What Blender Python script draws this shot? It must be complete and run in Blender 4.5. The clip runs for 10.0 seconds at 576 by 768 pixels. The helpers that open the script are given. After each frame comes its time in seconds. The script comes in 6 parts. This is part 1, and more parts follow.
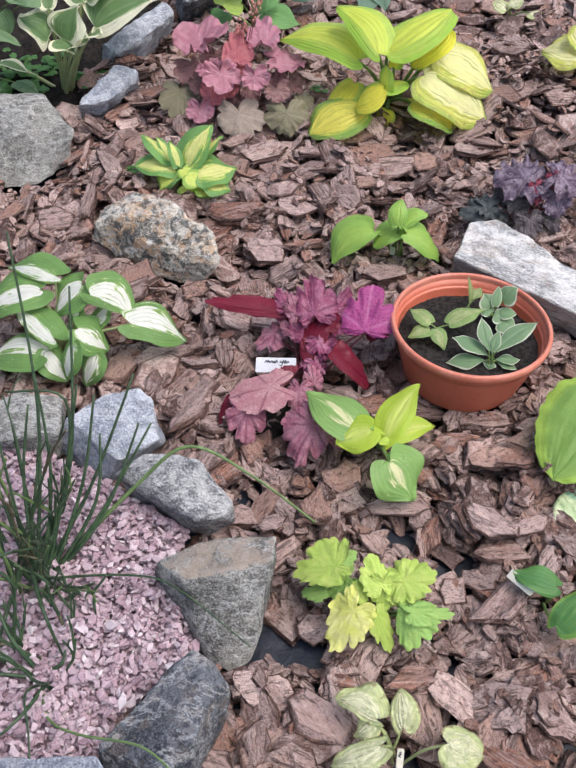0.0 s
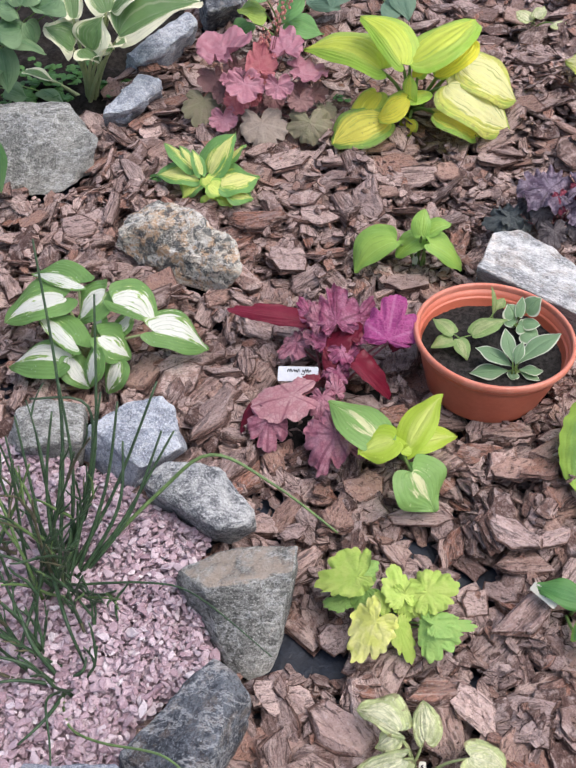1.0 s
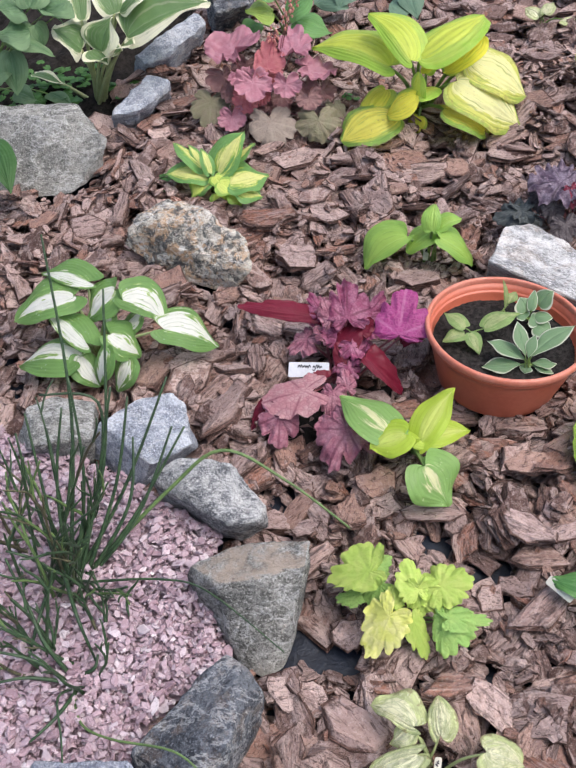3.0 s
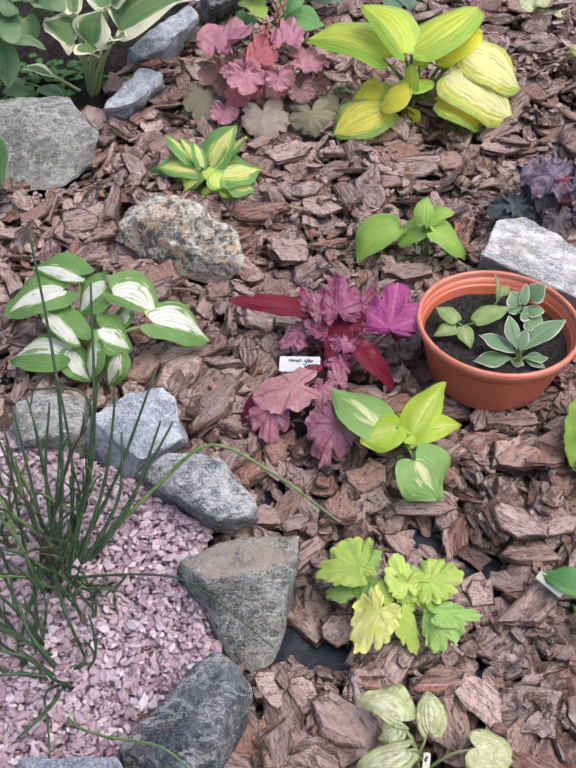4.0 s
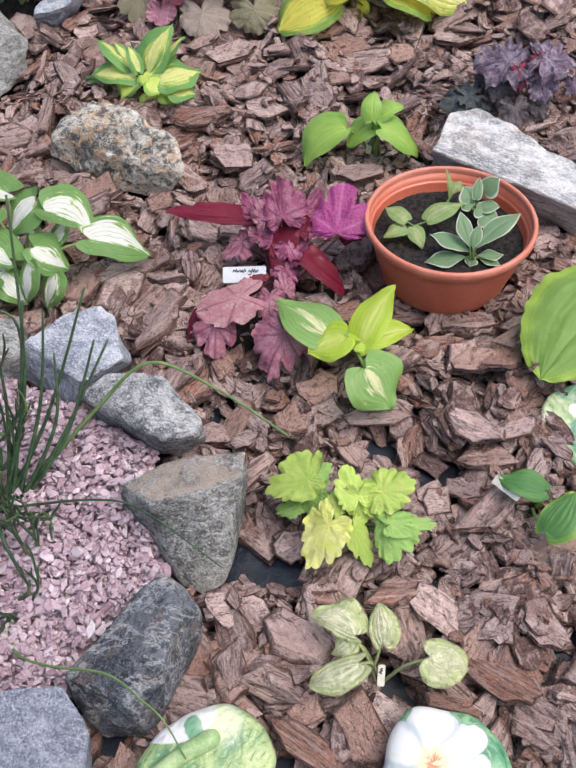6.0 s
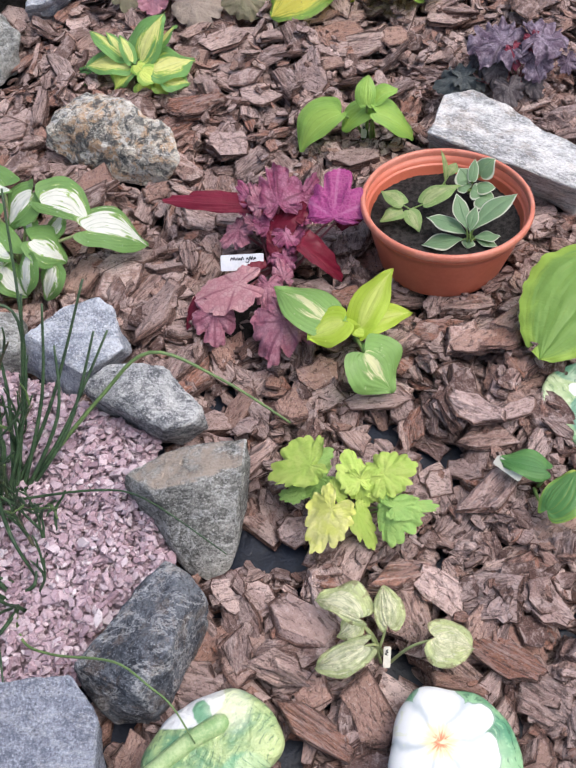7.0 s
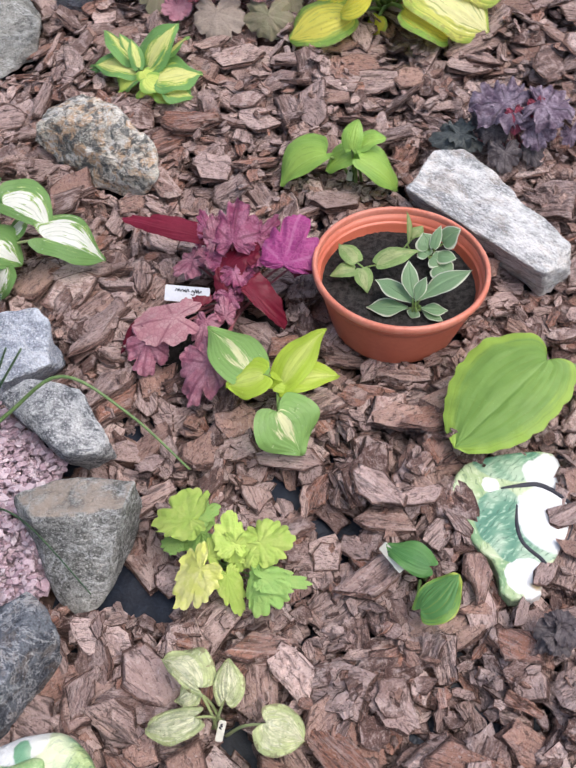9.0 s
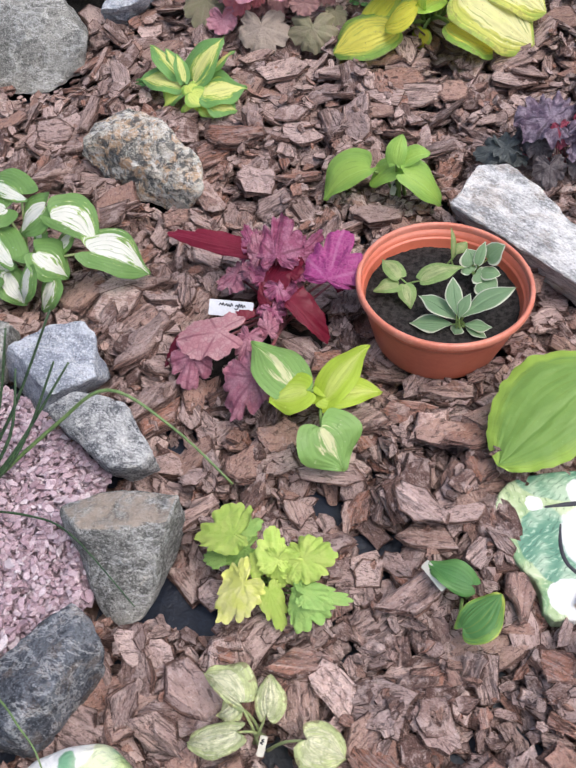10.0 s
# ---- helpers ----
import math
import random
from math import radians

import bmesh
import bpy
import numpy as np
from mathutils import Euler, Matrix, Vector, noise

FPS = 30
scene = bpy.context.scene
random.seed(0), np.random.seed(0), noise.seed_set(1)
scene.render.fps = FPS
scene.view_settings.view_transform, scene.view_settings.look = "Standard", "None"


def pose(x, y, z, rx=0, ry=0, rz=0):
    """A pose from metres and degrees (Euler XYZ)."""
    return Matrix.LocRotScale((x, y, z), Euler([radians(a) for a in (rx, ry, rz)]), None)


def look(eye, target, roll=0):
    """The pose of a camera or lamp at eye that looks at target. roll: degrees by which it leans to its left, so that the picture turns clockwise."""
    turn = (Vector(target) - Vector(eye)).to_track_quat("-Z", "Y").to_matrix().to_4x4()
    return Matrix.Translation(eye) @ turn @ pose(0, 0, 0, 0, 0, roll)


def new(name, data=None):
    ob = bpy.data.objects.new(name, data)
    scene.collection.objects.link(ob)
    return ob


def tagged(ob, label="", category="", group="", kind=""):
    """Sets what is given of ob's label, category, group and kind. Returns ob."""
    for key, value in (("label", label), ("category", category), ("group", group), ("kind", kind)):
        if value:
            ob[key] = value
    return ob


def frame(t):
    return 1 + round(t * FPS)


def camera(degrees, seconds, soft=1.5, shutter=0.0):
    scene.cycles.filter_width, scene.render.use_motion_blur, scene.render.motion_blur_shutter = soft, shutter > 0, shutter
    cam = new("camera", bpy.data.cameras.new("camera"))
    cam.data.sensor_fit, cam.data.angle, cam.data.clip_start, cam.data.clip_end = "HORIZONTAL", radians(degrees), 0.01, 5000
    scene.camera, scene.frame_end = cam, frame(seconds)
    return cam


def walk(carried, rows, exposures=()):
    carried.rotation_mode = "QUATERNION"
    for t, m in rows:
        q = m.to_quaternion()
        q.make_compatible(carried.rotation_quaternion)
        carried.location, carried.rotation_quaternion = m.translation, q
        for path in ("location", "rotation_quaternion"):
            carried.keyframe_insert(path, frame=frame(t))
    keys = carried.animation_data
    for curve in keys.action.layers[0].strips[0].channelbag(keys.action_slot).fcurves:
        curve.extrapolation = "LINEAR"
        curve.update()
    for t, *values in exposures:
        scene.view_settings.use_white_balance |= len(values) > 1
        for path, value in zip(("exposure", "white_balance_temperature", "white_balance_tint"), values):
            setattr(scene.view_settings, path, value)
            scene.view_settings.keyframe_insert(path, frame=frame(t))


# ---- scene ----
cam = camera(34.7, 10.0, soft=2.0, shutter=0.4)
METRES, EYE, TILT, LEAN, TURN = 0.45, 1.13, -48.0, 1.0, 0.0
ROWS = [
    (0.0, 0.0, 0.0, 0.0, -0.0, 0.0, 0.0),
    (0.5, -0.0079, -0.0025, 0.0092, 0.52, 0.32, -0.28),
    (1.0, -0.0204, 0.0029, 0.0022, 1.01, 0.51, -0.49),
    (1.5, -0.0251, 0.0129, -0.0228, 1.53, 0.62, -0.43),
    (2.0, -0.0302, 0.0077, -0.0348, 1.64, 0.78, -0.3),
    (2.5, -0.0179, 0.0081, -0.0371, 1.66, 0.91, -0.04),
    (4.0, 0.0153, 0.0374, -0.0387, 1.77, 0.64, 0.11),
    (4.5, 0.0393, 0.0779, -0.0564, 1.74, -0.4, 0.22),
    (5.0, 0.0785, 0.1349, -0.0626, 1.51, -1.98, 0.92),
    (5.5, 0.1124, 0.1526, -0.0685, 1.1, -3.35, 1.99),
    (6.0, 0.1443, 0.1751, -0.0828, 0.92, -4.13, 2.92),
    (7.5, 0.1577, 0.1639, -0.0791, 0.92, -4.86, 4.64),
    (8.0, 0.2763, 0.202, -0.0331, 1.01, -4.5, 4.61),
    (8.5, 0.4748, 0.2668, 0.0576, 3.2, -4.71, 0.71),
    (9.0, 0.6135, 0.2684, 0.1151, 6.2, -5.97, -4.53),
    (9.5, 0.6427, 0.2606, 0.1529, 8.27, -6.15, -5.24),
    (10.0, 0.5894, 0.2561, 0.1488, 8.46, -5.91, -4.88),
]
EXPOSURE = 0.55
BETWEEN = [
    (2.7, look((-0.010, -0.008, 1.113), (-0.095, 1.355, -0.347), -3.3)),
    (3.8, look((0.006, -0.004, 1.108), (-0.086, 1.356, -0.356), -3.7)),
    (6.2, look((0.070, 0.024, 1.038), (-0.001, 1.248, -0.542), -6.5)),
    (7.3, look((0.069, 0.021, 1.050), (-0.008, 1.225, -0.546), -8.0)),
]
walk(cam, sorted([(t, pose(0, 0, EYE, TILT, LEAN, TURN) @ pose(METRES * x, METRES * y, METRES * z, 90 + pitch, roll, yaw)) for t, x, y, z, yaw, pitch, roll in ROWS] + BETWEEN, key=lambda row: row[0]),
     [(0.0, EXPOSURE), (10.0, EXPOSURE)])

# ---- light: bright overcast sky, very soft sun from behind the hazy cloud ----
SUN_UP, SUN_TURN = 64.0, 105.0
world = bpy.data.worlds.new("overcast_sky")
scene.world = world
world.use_nodes = True
wn = world.node_tree
sky = wn.nodes.new("ShaderNodeTexSky")
sky.sky_type, sky.sun_disc = "NISHITA", False
sky.sun_elevation, sky.sun_rotation = radians(SUN_UP), radians(SUN_TURN)
sky.air_density, sky.dust_density = 1.0, 4.0
grey = wn.nodes.new("ShaderNodeHueSaturation")
grey.inputs["Saturation"].default_value = 0.95
wn.links.new(sky.outputs[0], grey.inputs["Color"])
wn.links.new(grey.outputs[0], wn.nodes["Background"].inputs[0])
wn.nodes["Background"].inputs[1].default_value = 0.15
sun_data = bpy.data.lights.new("sun", "SUN")
sun_data.energy, sun_data.angle, sun_data.color = 1.4, radians(50), (1.0, 0.975, 0.985)
sun = new("sun", sun_data)
a, b = radians(SUN_TURN), radians(SUN_UP)
sun.matrix_world = look((0, 0, 0), (-math.sin(a) * math.cos(b), -math.cos(a) * math.cos(b), -math.sin(b)))


# ---- ground heights ----
def lie(x, y):
    """Height of the mulch surface, a gentle slope."""
    k = (0.0251, 0.0208, -0.0153)
    x, y = max(-3.0, min(3.0, x)), max(-2.0, min(4.0, y))
    return k[0] * x + k[1] * y + k[2]


DEPTH = 0.043


def inside(poly, x, y):
    hit = False
    for (x0, y0), (x1, y1) in zip(poly, poly[1:] + poly[:1]):
        if (y0 > y) != (y1 > y) and x < (x1 - x0) * (y - y0) / (y1 - y0) + x0:
            hit = not hit
    return hit


# ---- material building ----
class Nodes:
    """Short hand for node materials: values may be sockets, numbers or colours."""

    def __init__(self, name):
        self.mat = bpy.data.materials.new(name)
        self.mat.use_nodes = True
        self.tree = self.mat.node_tree
        self.bsdf = self.tree.nodes["Principled BSDF"]

    def put(self, socket, value):
        if isinstance(value, bpy.types.NodeSocket):
            self.tree.links.new(value, socket)
        elif isinstance(value, (tuple, list)) and len(value) == 3 and socket.type == "RGBA":
            socket.default_value = (*value, 1)
        else:
            socket.default_value = value

    def math(self, op, x, y=0.0, z=0.0, clamp=False):
        n = self.tree.nodes.new("ShaderNodeMath")
        n.operation, n.use_clamp = op, clamp
        for s, v in zip(n.inputs, (x, y, z)):
            self.put(s, v)
        return n.outputs[0]

    def mix(self, fac, x, y, blend="MIX"):
        n = self.tree.nodes.new("ShaderNodeMix")
        n.data_type, n.blend_type = "RGBA", blend
        self.put(n.inputs["Factor"], fac)
        self.put(n.inputs[6], x)
        self.put(n.inputs[7], y)
        return n.outputs[2]

    def step(self, value, low, high):
        n = self.tree.nodes.new("ShaderNodeMapRange")
        n.interpolation_type = "SMOOTHSTEP"
        for s, v in zip(n.inputs, (value, low, high, 0.0, 1.0)):
            self.put(s, v)
        return n.outputs[0]

    def ramp(self, fac, *stops):
        n = self.tree.nodes.new("ShaderNodeValToRGB")
        e = n.color_ramp.elements
        for i, (at, col) in enumerate(stops):
            item = e[i] if i < 2 else e.new(at)
            item.position, item.color = at, (*col, 1)
        self.put(n.inputs[0], fac)
        return n.outputs[0]

    def noise(self, vec, scale, detail=3.0, rough=0.55, warp=0.0):
        n = self.tree.nodes.new("ShaderNodeTexNoise")
        if vec is not None:
            self.put(n.inputs["Vector"], vec)
        for k, v in (("Scale", scale), ("Detail", detail), ("Roughness", rough), ("Distortion", warp)):
            self.put(n.inputs[k], v)
        return n.outputs["Fac"]

    def cells(self, vec, scale, feature="F1", out="Distance"):
        n = self.tree.nodes.new("ShaderNodeTexVoronoi")
        n.feature = feature
        self.put(n.inputs["Vector"], vec)
        self.put(n.inputs["Scale"], scale)
        return n.outputs[out]

    def attr(self, name, out="Fac"):
        n = self.tree.nodes.new("ShaderNodeAttribute")
        n.attribute_name = name
        return n.outputs[out]

    def coord(self, out="Object"):
        return self.tree.nodes.new("ShaderNodeTexCoord").outputs[out]

    def luck(self):
        return self.tree.nodes.new("ShaderNodeObjectInfo").outputs["Random"]

    def split(self, vec):
        n = self.tree.nodes.new("ShaderNodeSeparateXYZ")
        self.put(n.inputs[0], vec)
        return n.outputs[0], n.outputs[1], n.outputs[2]

    def join(self, x, y, z=0.0):
        n = self.tree.nodes.new("ShaderNodeCombineXYZ")
        for s, v in zip(n.inputs, (x, y, z)):
            self.put(s, v)
        return n.outputs[0]

    def scaled(self, vec, by):
        n = self.tree.nodes.new("ShaderNodeVectorMath")
        n.operation = "MULTIPLY"
        self.put(n.inputs[0], vec)
        self.put(n.inputs[1], by)
        return n.outputs[0]

    def hsv(self, col, hue=0.5, sat=1.0, val=1.0):
        n = self.tree.nodes.new("ShaderNodeHueSaturation")
        for k, v in (("Color", col), ("Hue", hue), ("Saturation", sat), ("Value", val)):
            self.put(n.inputs[k], v)
        return n.outputs[0]

    def bump(self, height, strength=0.5, distance=0.002):
        n = self.tree.nodes.new("ShaderNodeBump")
        self.put(n.inputs["Height"], height)
        n.inputs["Strength"].default_value, n.inputs["Distance"].default_value = strength, distance
        self.put(self.bsdf.inputs["Normal"], n.outputs[0])
        return n.outputs[0]

    def done(self, colour, rough=0.8, spec=0.5, thin=0.0):
        self.put(self.bsdf.inputs["Base Color"], colour)
        self.put(self.bsdf.inputs["Roughness"], rough)
        self.put(self.bsdf.inputs["Specular IOR Level"], spec)
        if thin:
            t = self.tree.nodes.new("ShaderNodeBsdfTranslucent")
            self.put(t.inputs["Color"], colour)
            m = self.tree.nodes.new("ShaderNodeMixShader")
            m.inputs[0].default_value = thin
            self.tree.links.new(self.bsdf.outputs[0], m.inputs[1])
            self.tree.links.new(t.outputs[0], m.inputs[2])
            self.tree.links.new(m.outputs[0], self.tree.nodes["Material Output"].inputs["Surface"])
        return self.mat


def bark_material():
    k = Nodes("bark")
    tone = k.math("FRACT", k.math("ADD", k.attr("tone"), k.luck()))
    vec = k.attr("grain", "Vector")
    side = k.attr("edge")
    fine = k.noise(k.scaled(vec, (70, 260, 260)), 1.0, 4, 0.65, 0.6)
    broad = k.noise(vec, 38, 4, 0.62, 0.4)
    speck = k.noise(vec, 240, 4, 0.7)
    flake = k.math("MULTIPLY", k.noise(k.scaled(vec, (20, 34, 30)), 1.0, 4, 0.6, 0.8), 7.0)
    terrace = k.math("FRACT", flake)
    face = k.ramp(tone, (0.0, (0.115, 0.058, 0.047)), (0.18, (0.255, 0.163, 0.143)), (0.36, (0.490, 0.345, 0.312)),
                  (0.60, (0.650, 0.485, 0.440)), (0.70, (0.470, 0.305, 0.250)), (0.80, (0.370, 0.165, 0.110)), (0.88, (0.420, 0.265, 0.215)), (1.0, (0.720, 0.560, 0.515)))
    under = k.mix(tone, (0.56, 0.435, 0.405), (0.32, 0.180, 0.147))
    face = k.mix(k.math("MULTIPLY", k.step(broad, 0.48, 0.60), 0.75), face, under)
    face = k.mix(k.math("MULTIPLY", k.step(speck, 0.54, 0.72), 0.5), face, (0.67, 0.55, 0.515))
    face = k.mix(k.math("MULTIPLY", k.step(speck, 0.45, 0.30), 0.45), face, (0.14, 0.075, 0.06))
    layer = k.noise(k.scaled(vec, (45, 45, 620)), 1.0, 3, 0.6)
    rim = k.mix(k.step(layer, 0.42, 0.64), (0.070, 0.035, 0.028), (0.255, 0.142, 0.112))
    col = k.mix(k.step(side, 0.25, 0.75), face, rim)
    col = k.mix(k.math("MULTIPLY", k.step(fine, 0.48, 0.32), 0.75), col, (0.050, 0.027, 0.023))
    col = k.mix(k.math("MULTIPLY", k.step(terrace, 0.14, 0.0), 0.70), col, (0.080, 0.042, 0.034))
    h = k.math("ADD", k.math("MULTIPLY", fine, 0.8), k.math("MULTIPLY", broad, 0.9))
    h = k.math("ADD", h, k.math("MULTIPLY", k.math("SUBTRACT", flake, k.math("MULTIPLY", terrace, 0.75)), 0.28))
    # some pieces show their fibres as deep grooves
    fibrous = k.step(k.math("FRACT", k.math("MULTIPLY", tone, 7.3)), 0.35, 0.60)
    groove = k.noise(k.scaled(vec, (17, 165, 165)), 1.0, 3, 0.55, 0.5)
    col = k.mix(k.math("MULTIPLY", k.math("MULTIPLY", k.step(groove, 0.46, 0.37), fibrous), 0.60), col, (0.060, 0.033, 0.028))
    col = k.mix(k.math("MULTIPLY", k.math("MULTIPLY", k.step(groove, 0.54, 0.64), fibrous), 0.35), col, (0.67, 0.52, 0.475))
    h = k.math("ADD", h, k.math("MULTIPLY", k.math("MULTIPLY", groove, fibrous), 1.3))
    grit = k.noise(vec, 620, 3, 0.7)
    col = k.mix(k.math("MULTIPLY", k.step(grit, 0.44, 0.32), 0.40), col, (0.09, 0.05, 0.042))
    col = k.mix(k.math("MULTIPLY", k.step(grit, 0.55, 0.70), 0.35), col, (0.71, 0.585, 0.545))
    h = k.math("ADD", h, k.math("MULTIPLY", grit, 0.22))
    k.bump(k.math("ADD", h, k.math("MULTIPLY", speck, 0.5)), 1.0, 0.008)
    return k.done(col, 0.80, 0.35)


def gravel_material():
    k = Nodes("pink_gravel")
    tone = k.math("FRACT", k.math("ADD", k.attr("tone"), k.luck()))
    vec = k.attr("grain", "Vector")
    col = k.ramp(tone, (0.0, (0.32, 0.213, 0.248)), (0.3, (0.400, 0.288, 0.330)), (0.62, (0.470, 0.358, 0.402)), (0.92, (0.54, 0.440, 0.482)), (1.0, (0.68, 0.605, 0.635)))
    n = k.noise(vec, 420, 4, 0.65)
    col = k.mix(k.math("MULTIPLY", k.step(n, 0.5, 0.75), 0.5), col, (0.66, 0.54, 0.57))
    col = k.mix(k.math("MULTIPLY", k.step(n, 0.46, 0.3), 0.5), col, (0.27, 0.15, 0.17))
    k.bump(n, 0.5, 0.002)
    return k.done(col, 0.8, 0.35)


def rock_material(name, light, dark, rust=0.0, vein=0.3, grain=1.0, brown_top=0.0, banded=False):
    k = Nodes(name)
    vec = k.coord()
    if banded:
        x, y, z = k.split(vec)
        along = k.math("SUBTRACT", k.math("MULTIPLY", x, 0.78), k.math("MULTIPLY", y, 0.62))
        across = k.math("ADD", k.math("MULTIPLY", x, 0.62), k.math("MULTIPLY", y, 0.78))
        vec = k.join(k.math("MULTIPLY", along, 0.58), across, k.math("MULTIPLY", z, 1.5))
    big = k.noise(vec, 9, 4, 0.6, 0.5)
    mid = k.noise(k.scaled(vec, (1, 1, 2.2)), 48 * grain, 5, 0.7, 0.3)
    fine = k.noise(vec, 330, 3, 0.7)
    cell = k.cells(vec, 210)
    col = k.mix(k.step(k.math("ADD", k.math("MULTIPLY", big, 0.45), k.math("MULTIPLY", mid, 0.55)), 0.42, 0.57), dark, light)
    col = k.mix(k.math("MULTIPLY", k.step(fine, 0.50, 0.70), 0.65), col, tuple(min(0.85, c * 1.6 + 0.06) for c in light))
    col = k.mix(k.math("MULTIPLY", k.step(fine, 0.46, 0.30), 0.75), col, tuple(c * 0.35 for c in dark))
    col = k.mix(k.math("MULTIPLY", k.step(cell, 0.30, 0.12), 0.35), col, tuple(c * 0.5 for c in dark))
    if vein:
        line = k.math("ABSOLUTE", k.math("SUBTRACT", k.noise(k.scaled(vec, (1, 2.0, 1.3)), 11, 6, 0.72, 0.3), 0.5))
        col = k.mix(k.math("MULTIPLY", k.step(line, 0.030, 0.0), vein), col, (0.70, 0.70, 0.69))
        dust = k.noise(k.scaled(vec, (1, 1.4, 1)), 75, 5, 0.75)
        col = k.mix(k.math("MULTIPLY", k.step(dust, 0.53, 0.68), vein), col, tuple(min(0.8, c * 1.5 + 0.08) for c in light))
    if rust:
        spot = k.noise(vec, 30, 5, 0.75, 0.6)
        col = k.mix(k.math("MULTIPLY", k.step(spot, 0.49, 0.60), rust), col, (0.50, 0.33, 0.20))
        pit = k.noise(vec, 58, 4, 0.7, 0.8)
        col = k.mix(k.math("MULTIPLY", k.step(pit, 0.49, 0.40), rust * 0.9), col, (0.045, 0.05, 0.055))
        col = k.mix(k.math("MULTIPLY", k.step(pit, 0.56, 0.64), rust * 0.8), col, (0.70, 0.68, 0.64))
    if brown_top:
        # patchy brown tint, only on faces that turn upward
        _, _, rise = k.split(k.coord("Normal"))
        top_patch = k.math("MULTIPLY", k.step(k.math("ADD", rise, k.math("MULTIPLY", k.math("SUBTRACT", k.noise(vec, 40, 4, 0.7), 0.5), 0.5)), 0.74, 0.98), k.step(k.noise(vec, 22, 4, 0.65), 0.36, 0.56))
        col = k.mix(k.math("MULTIPLY", top_patch, brown_top), col, (0.36, 0.285, 0.225))
    worn = k.tree.nodes.new("ShaderNodeNewGeometry").outputs["Pointiness"]
    col = k.mix(k.math("MULTIPLY", k.step(worn, 0.52, 0.60), 0.5), col, tuple(min(0.8, c * 1.5 + 0.10) for c in light))
    k.bump(k.math("ADD", k.math("MULTIPLY", mid, 1.0), k.math("MULTIPLY", fine, 0.45)), 0.9, 0.007)
    return k.done(col, 0.84, 0.35)


def hosta_material(name, centre, edge, inner=0.45, soft=0.10, streak=0.35, veins=9.0, pale=0.25, gloss=0.40, flame=0.75, relief=0.25, between=None, net=0.0, drift=0.0, brown=0.0, rib_line=0.34):
    """Leaf blade: centre colour, margin colour past |v| = inner, streaked border, parallel veins, netted and spotted if old."""
    k = Nodes(name)
    u, s, _ = k.split(k.coord("UV"))
    luck = k.luck()
    shift = k.math("MULTIPLY", k.math("SUBTRACT", luck, 0.5), drift)
    v0 = k.math("MULTIPLY", k.math("ABSOLUTE", k.math("SUBTRACT", u, 0.5)), 2.0)
    v = k.math("MULTIPLY", k.math("ABSOLUTE", k.math("SUBTRACT", u, k.math("ADD", shift, 0.5))), 2.0)
    luck = k.math("MULTIPLY", luck, 40.0)
    lines = k.noise(k.join(k.math("MULTIPLY", u, 15.0), k.math("MULTIPLY", s, 1.8), luck), 1.0, 4, 0.65, 0.4)
    patch = k.noise(k.join(k.math("MULTIPLY", u, 4.0), k.math("MULTIPLY", s, 3.0), luck), 1.0, 3, 0.55, 0.5)
    where = k.math("ADD", v, k.math("MULTIPLY", k.math("SUBTRACT", lines, 0.5), streak * 2))
    where = k.math("ADD", where, k.math("MULTIPLY", k.math("SUBTRACT", patch, 0.5), streak))
    where = k.math("ADD", where, k.math("MULTIPLY", k.step(s, flame, 1.0), 0.12 + 0.5 * (1 - flame)))
    if between:
        col = k.mix(k.step(where, inner - soft, inner), centre, between)
        col = k.mix(k.step(where, inner + soft * 0.6, inner + soft * 2.2), col, edge)
    else:
        col = k.mix(k.step(where, inner - soft, inner + soft), centre, edge)
    col = k.mix(k.math("MULTIPLY", k.step(patch, 0.5, 0.75), pale), col, tuple(min(0.9, c * 1.5 + 0.03) for c in edge))
    uneven = k.noise(k.join(k.math("MULTIPLY", u, 3.0), k.math("MULTIPLY", s, 5.0), luck), 1.0, 2, 0.5)
    bent = k.math("ADD", v0, k.math("MULTIPLY", k.math("SUBTRACT", uneven, 0.5), 0.10))
    rib = k.math("COSINE", k.math("MULTIPLY", bent, veins * 6.2832))
    seen = k.math("MULTIPLY", k.step(rib, 0.70, 1.0), k.math("MULTIPLY", k.step(uneven, 0.25, 0.60), rib_line))
    col = k.mix(seen, col, tuple(c * 0.62 for c in edge))
    col = k.mix(k.math("MULTIPLY", k.step(v0, 0.05, 0.0), 0.45), col, tuple(min(0.9, c * 1.2 + 0.06) for c in centre))
    obj = k.coord()
    pucker = k.noise(obj, 120, 3, 0.55, 0.4)
    if net:
        mesh = k.cells(k.join(k.math("MULTIPLY", u, 15.0), k.math("MULTIPLY", s, 3.5), luck), 1.0, "DISTANCE_TO_EDGE")
        blot = k.noise(obj, 95, 4, 0.7, 0.6)
        col = k.mix(k.math("MULTIPLY", k.step(blot, 0.44, 0.60), net), col, tuple(c * 0.75 for c in edge))
        col = k.mix(k.math("MULTIPLY", k.step(mesh, 0.10, 0.02), net * 0.7), col, tuple(c * 0.6 for c in edge))
    if brown:
        age = k.math("ADD", k.noise(obj, 70, 4, 0.65), k.math("MULTIPLY", k.math("POWER", v0, 6.0), 0.22))
        col = k.mix(k.math("MULTIPLY", k.step(age, 0.64, 0.72), brown), col, (0.22, 0.16, 0.09))
        dot = k.noise(obj, 260, 2, 0.5)
        col = k.mix(k.math("MULTIPLY", k.step(dot, 0.70, 0.76), brown), col, (0.16, 0.11, 0.06))
